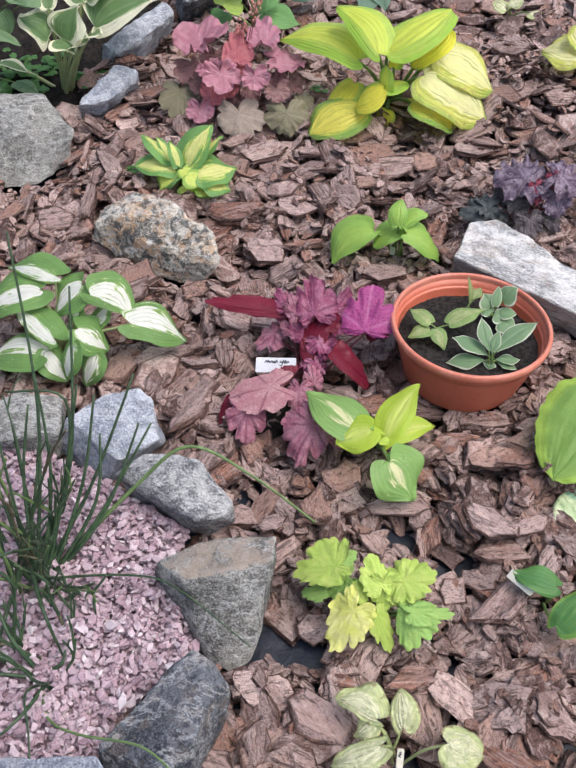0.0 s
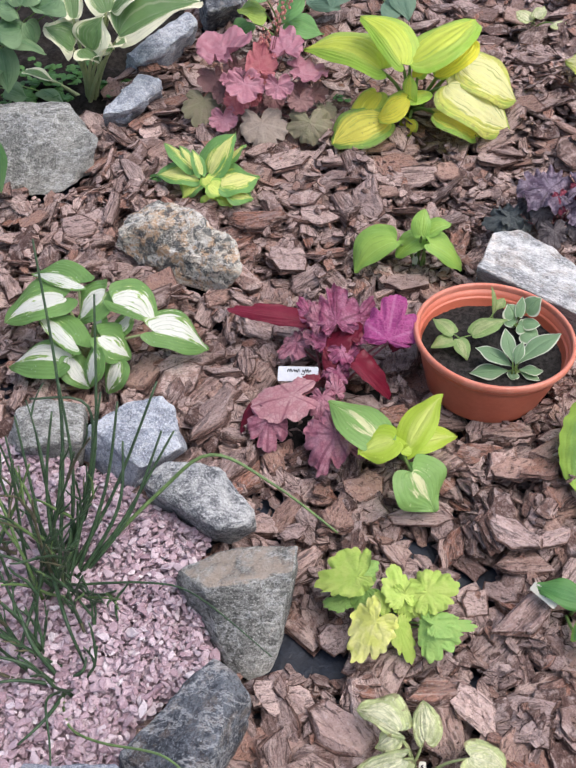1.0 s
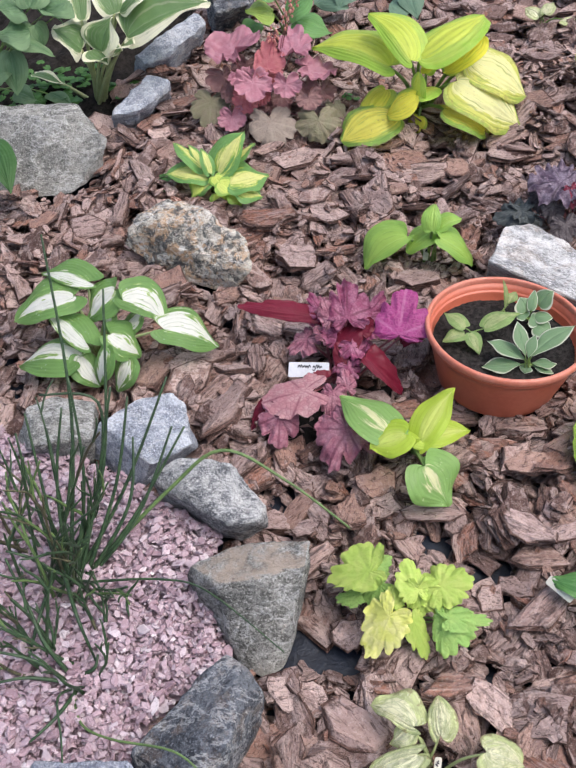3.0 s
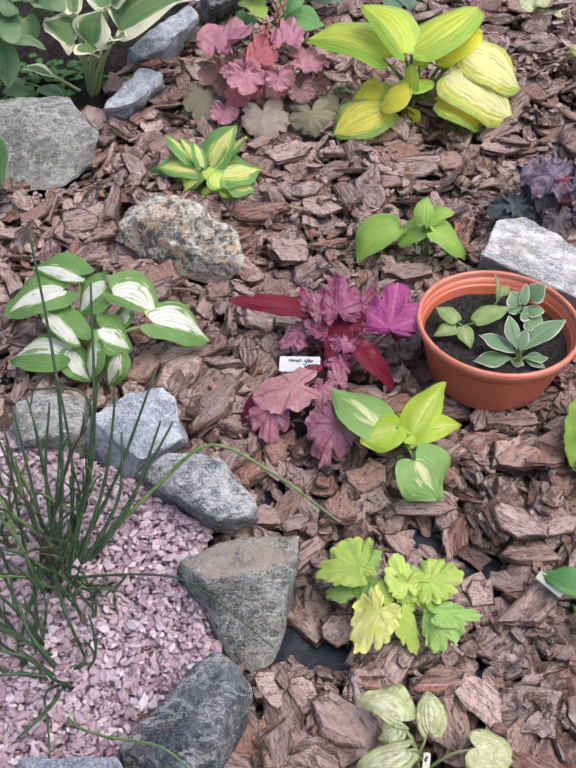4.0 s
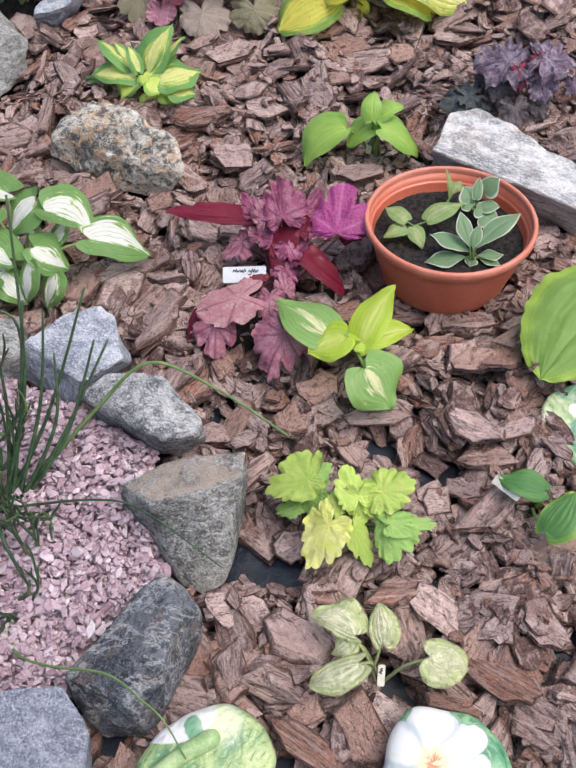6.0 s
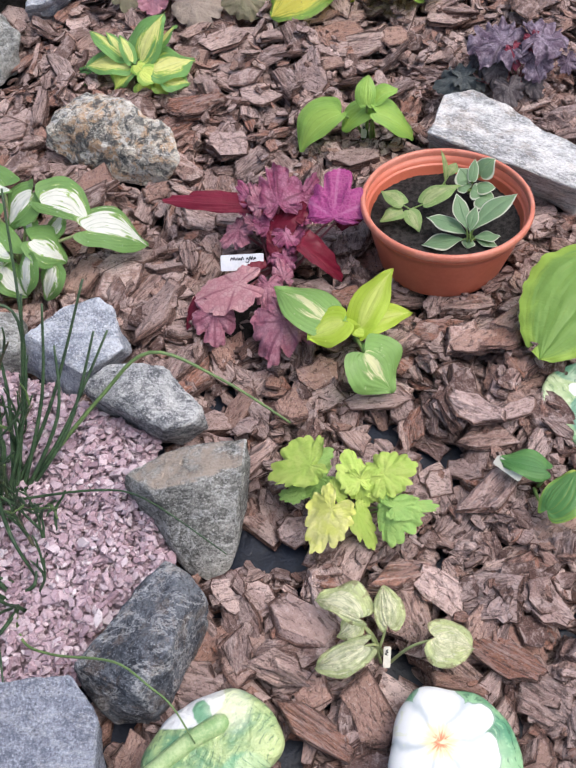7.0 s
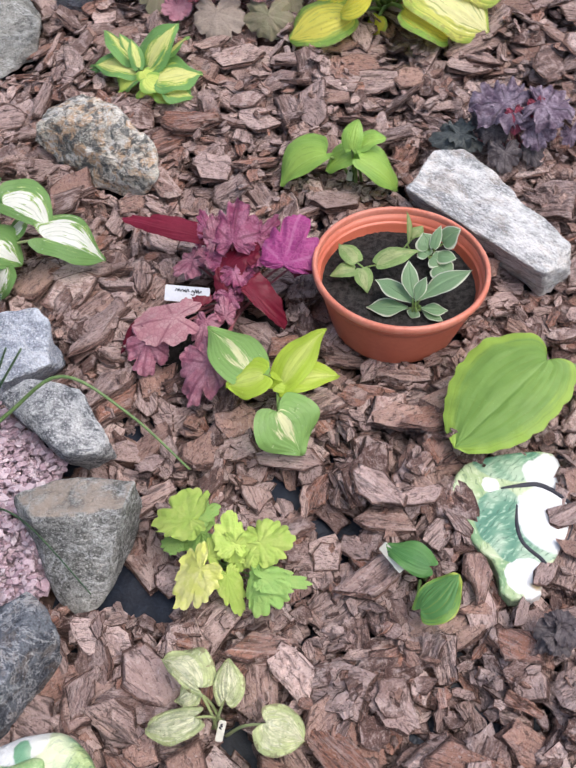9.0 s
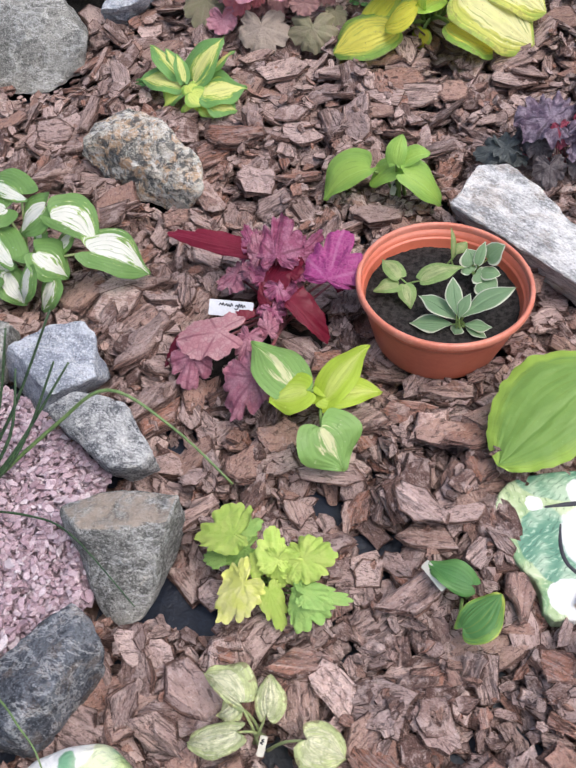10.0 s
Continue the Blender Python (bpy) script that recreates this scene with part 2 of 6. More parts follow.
    spot = k.noise(obj, 210, 2, 0.5)
    col = k.mix(k.math("MULTIPLY", k.step(spot, 0.68, 0.74), 0.30), col, tuple(min(0.9, c * 1.25 + 0.08) for c in centre))
    col = k.hsv(col, 0.5, 1.0, k.math("ADD", 0.84, k.math("MULTIPLY", k.noise(obj, 34, 3), 0.32)))
    h = k.math("ADD", k.math("MULTIPLY", rib, -0.22), k.math("MULTIPLY", lines, 0.7))
    k.bump(k.math("ADD", h, k.math("MULTIPLY", pucker, 1.6)), relief, 0.0025)
    rough = k.math("ADD", gloss - 0.06, k.math("MULTIPLY", k.noise(obj, 60, 3), 0.16))
    return k.done(col, rough, 0.40, 0.38)


def heuchera_material(name, face, vein, mottled, amount=0.5, line=0.6, gloss=0.5, relief=1.0):
    """Palmate leaf: veins run out from the stalk, mottled between them."""
    k = Nodes(name)
    u, rho, _ = k.split(k.coord("UV"))
    luck = k.math("MULTIPLY", k.luck(), 30.0)
    wave = k.math("ABSOLUTE", k.math("SUBTRACT", k.math("FRACT", k.math("ADD", k.math("MULTIPLY", u, 5.0), 0.0)), 0.5))
    reach = k.math("MULTIPLY", wave, k.math("ADD", rho, 0.05))
    obj = k.coord()
    net = k.cells(obj, 150, "DISTANCE_TO_EDGE")
    cloud = k.noise(obj, 60, 3, 0.6)
    col = k.mix(k.math("MULTIPLY", k.step(cloud, 0.40, 0.62), amount), face, mottled)
    col = k.mix(k.math("MULTIPLY", k.step(net, 0.14, 0.03), line * 0.45), col, vein)
    col = k.mix(k.math("MULTIPLY", k.math("MULTIPLY", k.step(reach, 0.045, 0.010), k.step(rho, 0.0, 0.4)), line), col, vein)
    col = k.hsv(col, 0.5, 1.0, k.math("ADD", 0.91, k.math("MULTIPLY", k.luck(), 0.20)))
    h = k.math("ADD", k.math("MULTIPLY", k.step(reach, 0.0, 0.08), 0.28), k.math("MULTIPLY", k.step(net, 0.0, 0.3), 0.35 * relief))
    k.bump(k.math("ADD", h, k.math("MULTIPLY", cloud, 0.6)), 0.5, 0.0025)
    return k.done(col, gloss, 0.25, 0.15)


def plain_material(name, col, other, scale=40.0, rough=0.7, spec=0.4, relief=0.3, thin=0.0):
    k = Nodes(name)
    vec = k.coord()
    n = k.noise(vec, scale, 4, 0.6)
    f = k.noise(vec, scale * 9, 3, 0.6)
    k.bump(k.math("ADD", n, k.math("MULTIPLY", f, 0.4)), relief, 0.003)
    return k.done(k.mix(k.step(k.math("ADD", k.math("MULTIPLY", n, 0.6), k.math("MULTIPLY", f, 0.4)), 0.38, 0.62), col, other), rough, spec, thin)


BARK, GRAVEL = bark_material(), gravel_material()
SOIL = plain_material("dark_soil", (0.009, 0.008, 0.007), (0.034, 0.029, 0.026), 70, 0.95, 0.1, 1.0)
POT_SOIL = plain_material("potting_soil", (0.012, 0.011, 0.011), (0.048, 0.044, 0.042), 130, 0.95, 0.1, 1.0)
FABRIC = plain_material("black_fabric", (0.009, 0.012, 0.020), (0.020, 0.026, 0.042), 26, 0.33, 0.45, 0.8)
EARTH = plain_material("brown_ground", (0.11, 0.065, 0.050), (0.20, 0.13, 0.105), 22, 0.95, 0.2, 1.0)
STALK = plain_material("green_stalk", (0.16, 0.27, 0.07), (0.24, 0.34, 0.11), 50, 0.45, 0.4, 0.1, 0.1)
PALE_STALK = plain_material("pale_stalk", (0.30, 0.36, 0.16), (0.38, 0.42, 0.20), 50, 0.45, 0.4, 0.1, 0.1)
RED_STALK = plain_material("red_stalk", (0.26, 0.07, 0.09), (0.38, 0.15, 0.16), 50, 0.5, 0.4, 0.1, 0.1)
TAG = plain_material("white_plastic", (0.58, 0.60, 0.64), (0.66, 0.68, 0.71), 30, 0.35, 0.5, 0.05)
CREAM_TAG = plain_material("cream_plastic", (0.52, 0.50, 0.42), (0.60, 0.58, 0.50), 30, 0.4, 0.5, 0.05)
INK = plain_material("dark_ink", (0.03, 0.03, 0.04), (0.05, 0.05, 0.06), 30, 0.6, 0.3, 0.05)
CLAY = plain_material("terracotta_plastic", (0.46, 0.112, 0.062), (0.52, 0.138, 0.080), 14, 0.40, 0.5, 0.06)
# The rim's pale pinkish sheen is put into its base colour.
CLAY_RIM = plain_material("sheen_terracotta_plastic", (0.54, 0.165, 0.105), (0.60, 0.225, 0.160), 22, 0.42, 0.5, 0.06)
RUSH = plain_material("rush_green", (0.024, 0.050, 0.025), (0.055, 0.100, 0.045), 70, 0.45, 0.4, 0.15)
RUSH_DRY = plain_material("rush_dry", (0.060, 0.058, 0.036), (0.130, 0.120, 0.070), 70, 0.6, 0.3, 0.15)
RUSH_LIGHT = plain_material("rush_light_green", (0.09, 0.15, 0.05), (0.15, 0.23, 0.08), 70, 0.45, 0.4, 0.15)
WEED = plain_material("clover_green", (0.05, 0.14, 0.03), (0.09, 0.22, 0.05), 80, 0.5, 0.4, 0.2, 0.2)
BUD = plain_material("coral_bud", (0.58, 0.20, 0.17), (0.68, 0.34, 0.28), 90, 0.5, 0.4, 0.1, 0.1)
GREY_ROCK = rock_material("grey_granite", (0.40, 0.40, 0.395), (0.105, 0.11, 0.12), 0.0, 0.45, 1.1)
SLAB_ROCK = rock_material("pale_grey_granite", (0.31, 0.305, 0.280), (0.135, 0.135, 0.125), 0.0, 0.40, 1.2)
DARK_ROCK = rock_material("dark_blue_granite", (0.130, 0.140, 0.160), (0.026, 0.030, 0.040), 0.12, 0.38)
SLATE_ROCK = rock_material("slate_blue_granite", (0.275, 0.293, 0.345), (0.145, 0.158, 0.200), 0.0, 0.2, 1.5)
BLUE_ROCK = rock_material("blue_grey_granite", (0.42, 0.445, 0.495), (0.22, 0.24, 0.285), 0.0, 0.32)
RUST_ROCK = rock_material("rusty_granite", (0.55, 0.49, 0.41), (0.10, 0.095, 0.09), 0.9, 0.5, 1.3)
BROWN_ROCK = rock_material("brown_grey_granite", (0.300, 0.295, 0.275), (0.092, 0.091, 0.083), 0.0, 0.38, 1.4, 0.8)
WHITE_ROCK = rock_material("white_gneiss", (0.68, 0.665, 0.640), (0.27, 0.27, 0.27), 0.18, 0.55, 1.0, banded=True)

# leaf colours
LEAF = {
    "edged": hosta_material("cream_edged_leaf", (0.150, 0.265, 0.100), (0.84, 0.83, 0.62), 0.60, 0.05, 0.34, 6, 0.0, between=(0.34, 0.44, 0.20), drift=0.15),
    "shrub": hosta_material("grey_green_leaf", (0.120, 0.225, 0.105), (0.19, 0.30, 0.15), 0.4, 0.3, 0.5, 4, 0.3, 0.5),
    "deep": hosta_material("deep_green_leaf", (0.05, 0.13, 0.035), (0.06, 0.15, 0.04), 0.5, 0.3, 0.2, 6, 0.2),
    "gold_m": hosta_material("gold_leaf", (0.84, 0.78, 0.09), (0.40, 0.56, 0.07), 0.84, 0.10, 0.30, 6, 0.2, relief=0.5, between=(0.56, 0.66, 0.10), drift=0.25),
    "gold_l": hosta_material("lime_leaf", (0.64, 0.74, 0.11), (0.36, 0.58, 0.075), 0.55, 0.16, 0.45, 6, 0.2, relief=0.5, between=(0.48, 0.64, 0.11), drift=0.3),
    "gold_p": hosta_material("pale_gold_leaf", (0.84, 0.82, 0.40), (0.40, 0.52, 0.095), 0.72, 0.12, 0.55, 6, 0.15, relief=0.6, between=(0.66, 0.67, 0.15), brown=0.35, rib_line=0.6),
    "gold_e": hosta_material("green_edged_gold_leaf", (0.74, 0.69, 0.12), (0.25, 0.43, 0.08), 0.70, 0.06, 0.24, 6, 0.1, relief=0.5, between=(0.50, 0.58, 0.10), brown=0.5, rib_line=0.5),
    "small_a": hosta_material("yellow_centred_leaf", (0.76, 0.77, 0.28), (0.19, 0.39, 0.115), 0.42, 0.06, 0.60, 5, 0.0, relief=0.4, between=(0.45, 0.58, 0.12), drift=0.2),
    "small_y": hosta_material("yellow_small_leaf", (0.62, 0.72, 0.16), (0.30, 0.50, 0.09), 0.70, 0.08, 0.3, 5, 0.1, relief=0.4),
    "green": hosta_material("fresh_green_leaf", (0.36, 0.56, 0.11), (0.29, 0.50, 0.10), 0.5, 0.3, 0.3, 5, 0.15, 0.36, relief=0.3),
    "white": hosta_material("white_centred_leaf", (0.82, 0.83, 0.75), (0.175, 0.330, 0.095), 0.38, 0.05, 0.75, 6, 0.08, relief=0.35, between=(0.36, 0.50, 0.16), drift=0.50),
    "lime_g": hosta_material("cream_flame_leaf", (0.74, 0.75, 0.42), (0.255, 0.445, 0.125), 0.20, 0.05, 0.75, 6, 0.12, 0.36, 0.35, relief=0.3, between=(0.42, 0.54, 0.22)),
    "lime_y": hosta_material("bright_lime_leaf", (0.60, 0.70, 0.16), (0.46, 0.62, 0.065), 0.35, 0.20, 0.24, 5, 0.05, relief=0.3),
    "pale": hosta_material("mottled_cream_leaf", (0.88, 0.88, 0.60), (0.64, 0.72, 0.34), 0.60, 0.25, 1.1, 3, 0.1, relief=0.9, net=0.60, brown=0.6, rib_line=0.32),
    "big": hosta_material("wavy_green_leaf", (0.225, 0.395, 0.085), (0.36, 0.54, 0.085), 0.84, 0.16, 0.34, 7, 0.1, 0.46, relief=0.35),
    "mini_g": hosta_material("small_green_leaf", (0.09, 0.25, 0.07), (0.12, 0.29, 0.08), 0.5, 0.3, 0.3, 4, 0.15, relief=0.3),
    "mini_y": hosta_material("yellow_edged_leaf", (0.11, 0.28, 0.08), (0.46, 0.54, 0.10), 0.84, 0.08, 0.30, 4, 0.0, relief=0.3, between=(0.20, 0.38, 0.08)),
    "pot_l": hosta_material("pot_lime_leaf", (0.46, 0.53, 0.24), (0.28, 0.42, 0.14), 0.50, 0.12, 0.9, 5, 0.2, net=0.35),
    "pot_g": hosta_material("white_edged_grey_leaf", (0.20, 0.34, 0.17), (0.62, 0.66, 0.52), 0.87, 0.05, 0.08, 5, 0.0),
    "back_y": hosta_material("back_lime_leaf", (0.42, 0.55, 0.12), (0.34, 0.48, 0.10), 0.5, 0.3, 0.2, 6, 0.2),
    "back_g": hosta_material("back_green_leaf", (0.15, 0.33, 0.10), (0.18, 0.37, 0.12), 0.5, 0.3, 0.2, 6, 0.2),
    "blue": hosta_material("blue_green_leaf", (0.14, 0.25, 0.17), (0.17, 0.28, 0.19), 0.5, 0.3, 0.2, 6, 0.2, 0.55),
    "pink_p": heuchera_material("rose_leaf", (0.38, 0.160, 0.205), (0.34, 0.13, 0.17), (0.46, 0.245, 0.285), 0.6, 0.14, 0.5, 0.4),
    "pink_r": heuchera_material("coral_leaf", (0.37, 0.105, 0.120), (0.30, 0.07, 0.08), (0.44, 0.17, 0.165), 0.6, 0.14, 0.5, 0.4),
    "pink_d": heuchera_material("dusky_leaf", (0.24, 0.125, 0.122), (0.20, 0.10, 0.10), (0.30, 0.18, 0.165), 0.5, 0.16, 0.5, 0.4),
    "pink_g": heuchera_material("beige_leaf", (0.255, 0.205, 0.168), (0.36, 0.305, 0.25), (0.31, 0.25, 0.21), 0.6, 0.4),
    "pink_o": heuchera_material("olive_leaf", (0.215, 0.20, 0.12), (0.30, 0.275, 0.18), (0.25, 0.20, 0.145), 0.5, 0.4),
    "dark_v": heuchera_material("violet_leaf", (0.125, 0.085, 0.125), (0.035, 0.022, 0.036), (0.31, 0.25, 0.31), 0.8, 0.75),
    "dark_r": heuchera_material("wine_leaf", (0.20, 0.030, 0.055), (0.09, 0.010, 0.022), (0.32, 0.09, 0.13), 0.6, 0.6),
    "dark_t": heuchera_material("slate_leaf", (0.075, 0.085, 0.085), (0.035, 0.040, 0.042), (0.14, 0.155, 0.15), 0.5, 0.5),
    "dark_k": heuchera_material("smoky_leaf", (0.085, 0.070, 0.075), (0.035, 0.025, 0.030), (0.16, 0.14, 0.14), 0.6, 0.6),
    "red_v": heuchera_material("plum_rose_leaf", (0.26, 0.060, 0.125), (0.11, 0.020, 0.045), (0.38, 0.16, 0.235), 0.75, 0.7),
    "red_m": heuchera_material("magenta_leaf", (0.36, 0.055, 0.205), (0.48, 0.17, 0.32), (0.26, 0.035, 0.15), 0.6, 0.6),
    "red_d": heuchera_material("crimson_underside", (0.130, 0.008, 0.022), (0.08, 0.006, 0.014), (0.17, 0.014, 0.034), 0.5, 0.12, 0.40, 0.3),
    "red_p": heuchera_material("salmon_leaf", (0.45, 0.215, 0.235), (0.24, 0.080, 0.110), (0.50, 0.30, 0.30), 0.8, 0.75),
    "red_w": heuchera_material("mauve_leaf", (0.32, 0.120, 0.165), (0.13, 0.032, 0.060), (0.42, 0.215, 0.26), 0.75, 0.65),
    "lemon_l": heuchera_material("lime_lobed_leaf", (0.37, 0.51, 0.10), (0.45, 0.57, 0.17), (0.48, 0.56, 0.15), 0.6, 0.15, 0.55, 0.6),
    "lemon_g": heuchera_material("green_lobed_leaf", (0.25, 0.42, 0.11), (0.33, 0.49, 0.16), (0.32, 0.46, 0.13), 0.6, 0.15, 0.55, 0.9),
    "lemon_y": heuchera_material("yellow_lobed_leaf", (0.62, 0.64, 0.16), (0.52, 0.58, 0.15), (0.72, 0.69, 0.30), 0.7, 0.10, 0.55, 0.6),
}


# ---- mesh building ----
def part(name, verts, faces, material, parent=None, label="", uv=None, smooth=True):
    """One mesh object, under a thing or at top level, with places relative to its parent."""
    me = bpy.data.meshes.new(name)
    me.from_pydata([tuple(v) for v in verts], [], [tuple(f) for f in faces])
    if uv is not None:
        layer = me.uv_layers.new(name="uv")
        where = np.empty(len(me.loops), dtype=np.int32)
        me.loops.foreach_get("vertex_index", where)
        layer.data.foreach_set("uv", np.asarray(uv, dtype=np.float32)[where].ravel())
    if smooth:
        me.polygons.foreach_set("use_smooth", [True] * len(me.polygons))
    me.materials.append(material)
    me.update()
    ob = new(name, me)
    if parent is not None:
        ob.parent = parent
    if label:
        ob["label"] = label
    return ob


def thing(name, place, label, category, group=""):
    ob = new(name)
    ob.empty_display_size = 0.02
    ob.location = place
    return tagged(ob, label, category, group)


def grid_faces(rows, cols, closed=False):
    out = []
    for i in range(rows - 1):
        for j in range(cols if closed else cols - 1):
            n = (j + 1) % cols
            out.append((i * cols + j, i * cols + n, (i + 1) * cols + n, (i + 1) * cols + j))
    return out


def axes(base, tip, roll):
    d = tip - base
    length = d.length
    d.normalize()
    s = d.cross(Vector((0, 0, 1))).normalized()
    n = s.cross(d)
    c, e = math.cos(radians(roll)), math.sin(radians(roll))
    return d, s * c + n * e, n * c - s * e, length


def through_points(pts, q):
    """A point on a smooth curve through the points, q from 0 to 1."""
    at = q * (len(pts) - 1)
    i = min(int(at), len(pts) - 2)
    t = at - i
    p0, p1, p2, p3 = pts[max(i - 1, 0)], pts[i], pts[i + 1], pts[min(i + 2, len(pts) - 1)]
    return [0.5 * (2 * b + (c - a) * t + (2 * a - 5 * b + 4 * c - d) * t * t + (3 * b - a - 3 * c + d) * t ** 3) for a, b, c, d in zip(p0, p1, p2, p3)]


def hosta_blade(rng, base, tip, halves, lifts, fold=0.06, curl=0.16, arch=0.10, wave=0.04, slim=False, tip_end=0.80, heart=0.05, frill=1.0, ribs=5.0, furrow=0.012, scallop=0.0):
    """An ovate blade: two halves of their own width and lift beside an arched midrib, heart-shaped at the base, furrowed between its veins."""
    d, s, n, length = axes(base, tip, 0)
    rows, cols = 49, 33
    width = sum(halves)
    sides = [s * (g * math.cos(radians(q))) + n * math.sin(radians(q)) for g, q in zip((-1, 1), lifts)]
    k = max(0.0, min(1.0, (tip_end - 0.38) / 0.42))
    if slim:
        outline = [(0, 0), (0.04, 0.16), (0.13, 0.36), (0.28, 0.74), (0.46, 1.0), (0.65, 0.88), (0.84, 0.48), (1, 0)]
    else:
        h = heart
        outline = [(0, 0), (-0.75 * h, 0.20), (-h, 0.46), (0.035 - 0.55 * h, 0.72), (0.15 - 0.2 * h, 0.93), (0.34, 1.0), (0.56, 0.93 - 0.05 * k), (0.77, 0.70 - 0.20 * k), (0.93, 0.38 - 0.22 * k), (1, 0)]
    ph, ph2, beat = rng.uniform(0, 6.3), rng.uniform(0, 6.3), rng.uniform(9, 14) * frill
    sweep = rng.uniform(-0.05, 0.05)
    verts, uv = [], []
    for i in range(rows):
        q = i / (rows - 1)
        lobe, w = through_points(outline, q)
        w = max(w, 0.0)
        t = 0.22 * q + 0.78 * q * q
        for j in range(cols):
            v = 2 * j / (cols - 1) - 1
            a = abs(v)
            half, side = (halves[0], sides[0]) if v < 0 else (halves[1], sides[1])
            p = Vector((v * 2.2 + ph * 5, t * 3.0, ph2 * 3 + (4 if v > 0 else 0)))
            loose = noise.noise(p)
            along = t + (lobe - t) * a ** 1.2
            deep = max(0.0, min(1.0, along))
            out = 1.08 * half * w * a * (1 + scallop * a ** 6 * abs(math.sin(34 * t + ph + v)) + 0.05 * a ** 4 * noise.noise(p * 1.7))
            z = arch * length * math.sin(math.pi * deep ** 0.9) + half * w * (fold * a - curl * a ** 2.4 * (1 + 0.6 * loose))
            z -= 0.035 * width * math.exp(-(a / 0.08) ** 2) * math.sin(math.pi * t)
            z += wave * width * a ** 3 * (math.sin(beat * t + ph + (1.5 if v > 0 else 0)) + 0.6 * loose) * min(1, 3 * q)
            z += furrow * width * math.cos(ribs * 6.2832 * (a + 0.03 * loose)) * (1 - a ** 3) * math.sin(math.pi * t) * (0.65 + 0.7 * loose)
            z += 0.014 * width * noise.noise(p * 2.6)
            bend = sweep * length * math.sin(math.pi * t)
            verts.append(base + d * (along * length) + side * out + s * bend + n * z)
            uv.append((j / (cols - 1), max(0.0, along)))
    return verts, grid_faces(rows, cols), uv


def lobed_blade(rng, base, tip, halves, lifts, ruffle=0.10, lobes=5, depth=0.16, teeth=0.06, back=0.85, bowl=0.05):
    """A palmate blade about its stalk: rounded toothed lobes with a notch at the stalk, ruffled, sunk along its veins."""
    d, s, n, length = axes(base, tip, 0)
    rings, segs = 12, 120
    m = sum(halves) / 2
    sides = [s * (g * math.cos(radians(q))) + n * math.sin(radians(q)) for g, q in zip((-1, 1), lifts)]
    ph, ph2 = rng.uniform(0, 6.3), rng.uniform(0, 6.3)
    cup = rng.uniform(-0.09, 0.09) + bowl
    grow = [rng.uniform(0.90, 1.06) for _ in range(lobes + 1)]
    verts, uv = [], []
    for i in range(rings):
        rho = (i / (rings - 1)) ** 0.8
        for j in range(segs + 1):
            a = 2 * math.pi * (j / segs - 0.5)
            lobe = abs(math.cos(lobes * a / 2))
            which = int((a / math.pi + 1) / 2 * lobes + 0.5) % (lobes + 1)
            edge = (1 - depth * (0.75 * math.exp(-(lobe / 0.34) ** 2) + 0.25 * (1 - lobe))) * (1 - (1 - grow[which]) * lobe)
            edge *= 1 + teeth * (abs(math.cos(lobes * 1.5 * a)) ** 0.6 - 0.75) + 0.02 * math.cos(17 * a + ph2)
            edge *= 1 - 0.62 * math.exp(-((math.pi - abs(a)) / 0.26) ** 2)
            r = 1.07 * rho * edge
            half, side = (halves[0], sides[0]) if a < 0 else (halves[1], sides[1])
            x, y = r * abs(math.sin(a)) ** 0.84 * half, r * math.cos(a) * (length if abs(a) < 1.57 else min(length, m * back))
            wob = noise.fractal(Vector((math.cos(a) * 2.0 * rho + ph * 7, math.sin(a) * 2.0 * rho, ph2)), 0.7, 2.1, 3)
            z = m * (2.0 * ruffle * rho ** 1.5 * wob + 0.45 * ruffle * rho ** 4 * math.sin(lobes * 2 * a + ph2) + cup * rho ** 2 - 0.16 * rho ** 2.5)
            z -= m * 0.014 * math.sin(math.pi * min(1, rho * 1.1)) * lobe ** 6
            verts.append(base + d * y + side * x + n * z)
            uv.append((j / segs, rho))
    return verts, grid_faces(rings, segs + 1), uv


def tube(points, radii, sides=7):
    """A round stem along a smooth curve through the points."""
    pts = [Vector(p) for p in points]
    line, fat = [], []
    for i in range(len(pts) - 1):
        p0, p1, p2, p3 = pts[max(i - 1, 0)], pts[i], pts[i + 1], pts[min(i + 2, len(pts) - 1)]
        for q in range(6):
            t = q / 6
            line.append(0.5 * (2 * p1 + (p2 - p0) * t + (2 * p0 - 5 * p1 + 4 * p2 - p3) * t * t + (3 * p1 - p0 - 3 * p2 + p3) * t ** 3))
            fat.append(radii[i] + (radii[i + 1] - radii[i]) * t)
    line.append(pts[-1])
    fat.append(radii[-1])
    verts = []
    side = None
    for i, p in enumerate(line):
        d = (line[min(i + 1, len(line) - 1)] - line[max(i - 1, 0)]).normalized()
        side = (side - d * side.dot(d)) if side else d.orthogonal()
        side.normalize()
        other = d.cross(side)
        for j in range(sides):
            a = 2 * math.pi * j / sides
            verts.append(p + (side * math.cos(a) + other * math.sin(a)) * fat[i])
    faces = grid_faces(len(line), sides, True)
    faces += [tuple(range(sides))[::-1], tuple(range(len(verts) - sides, len(verts)))]
    return verts, faces


SEED = [100]
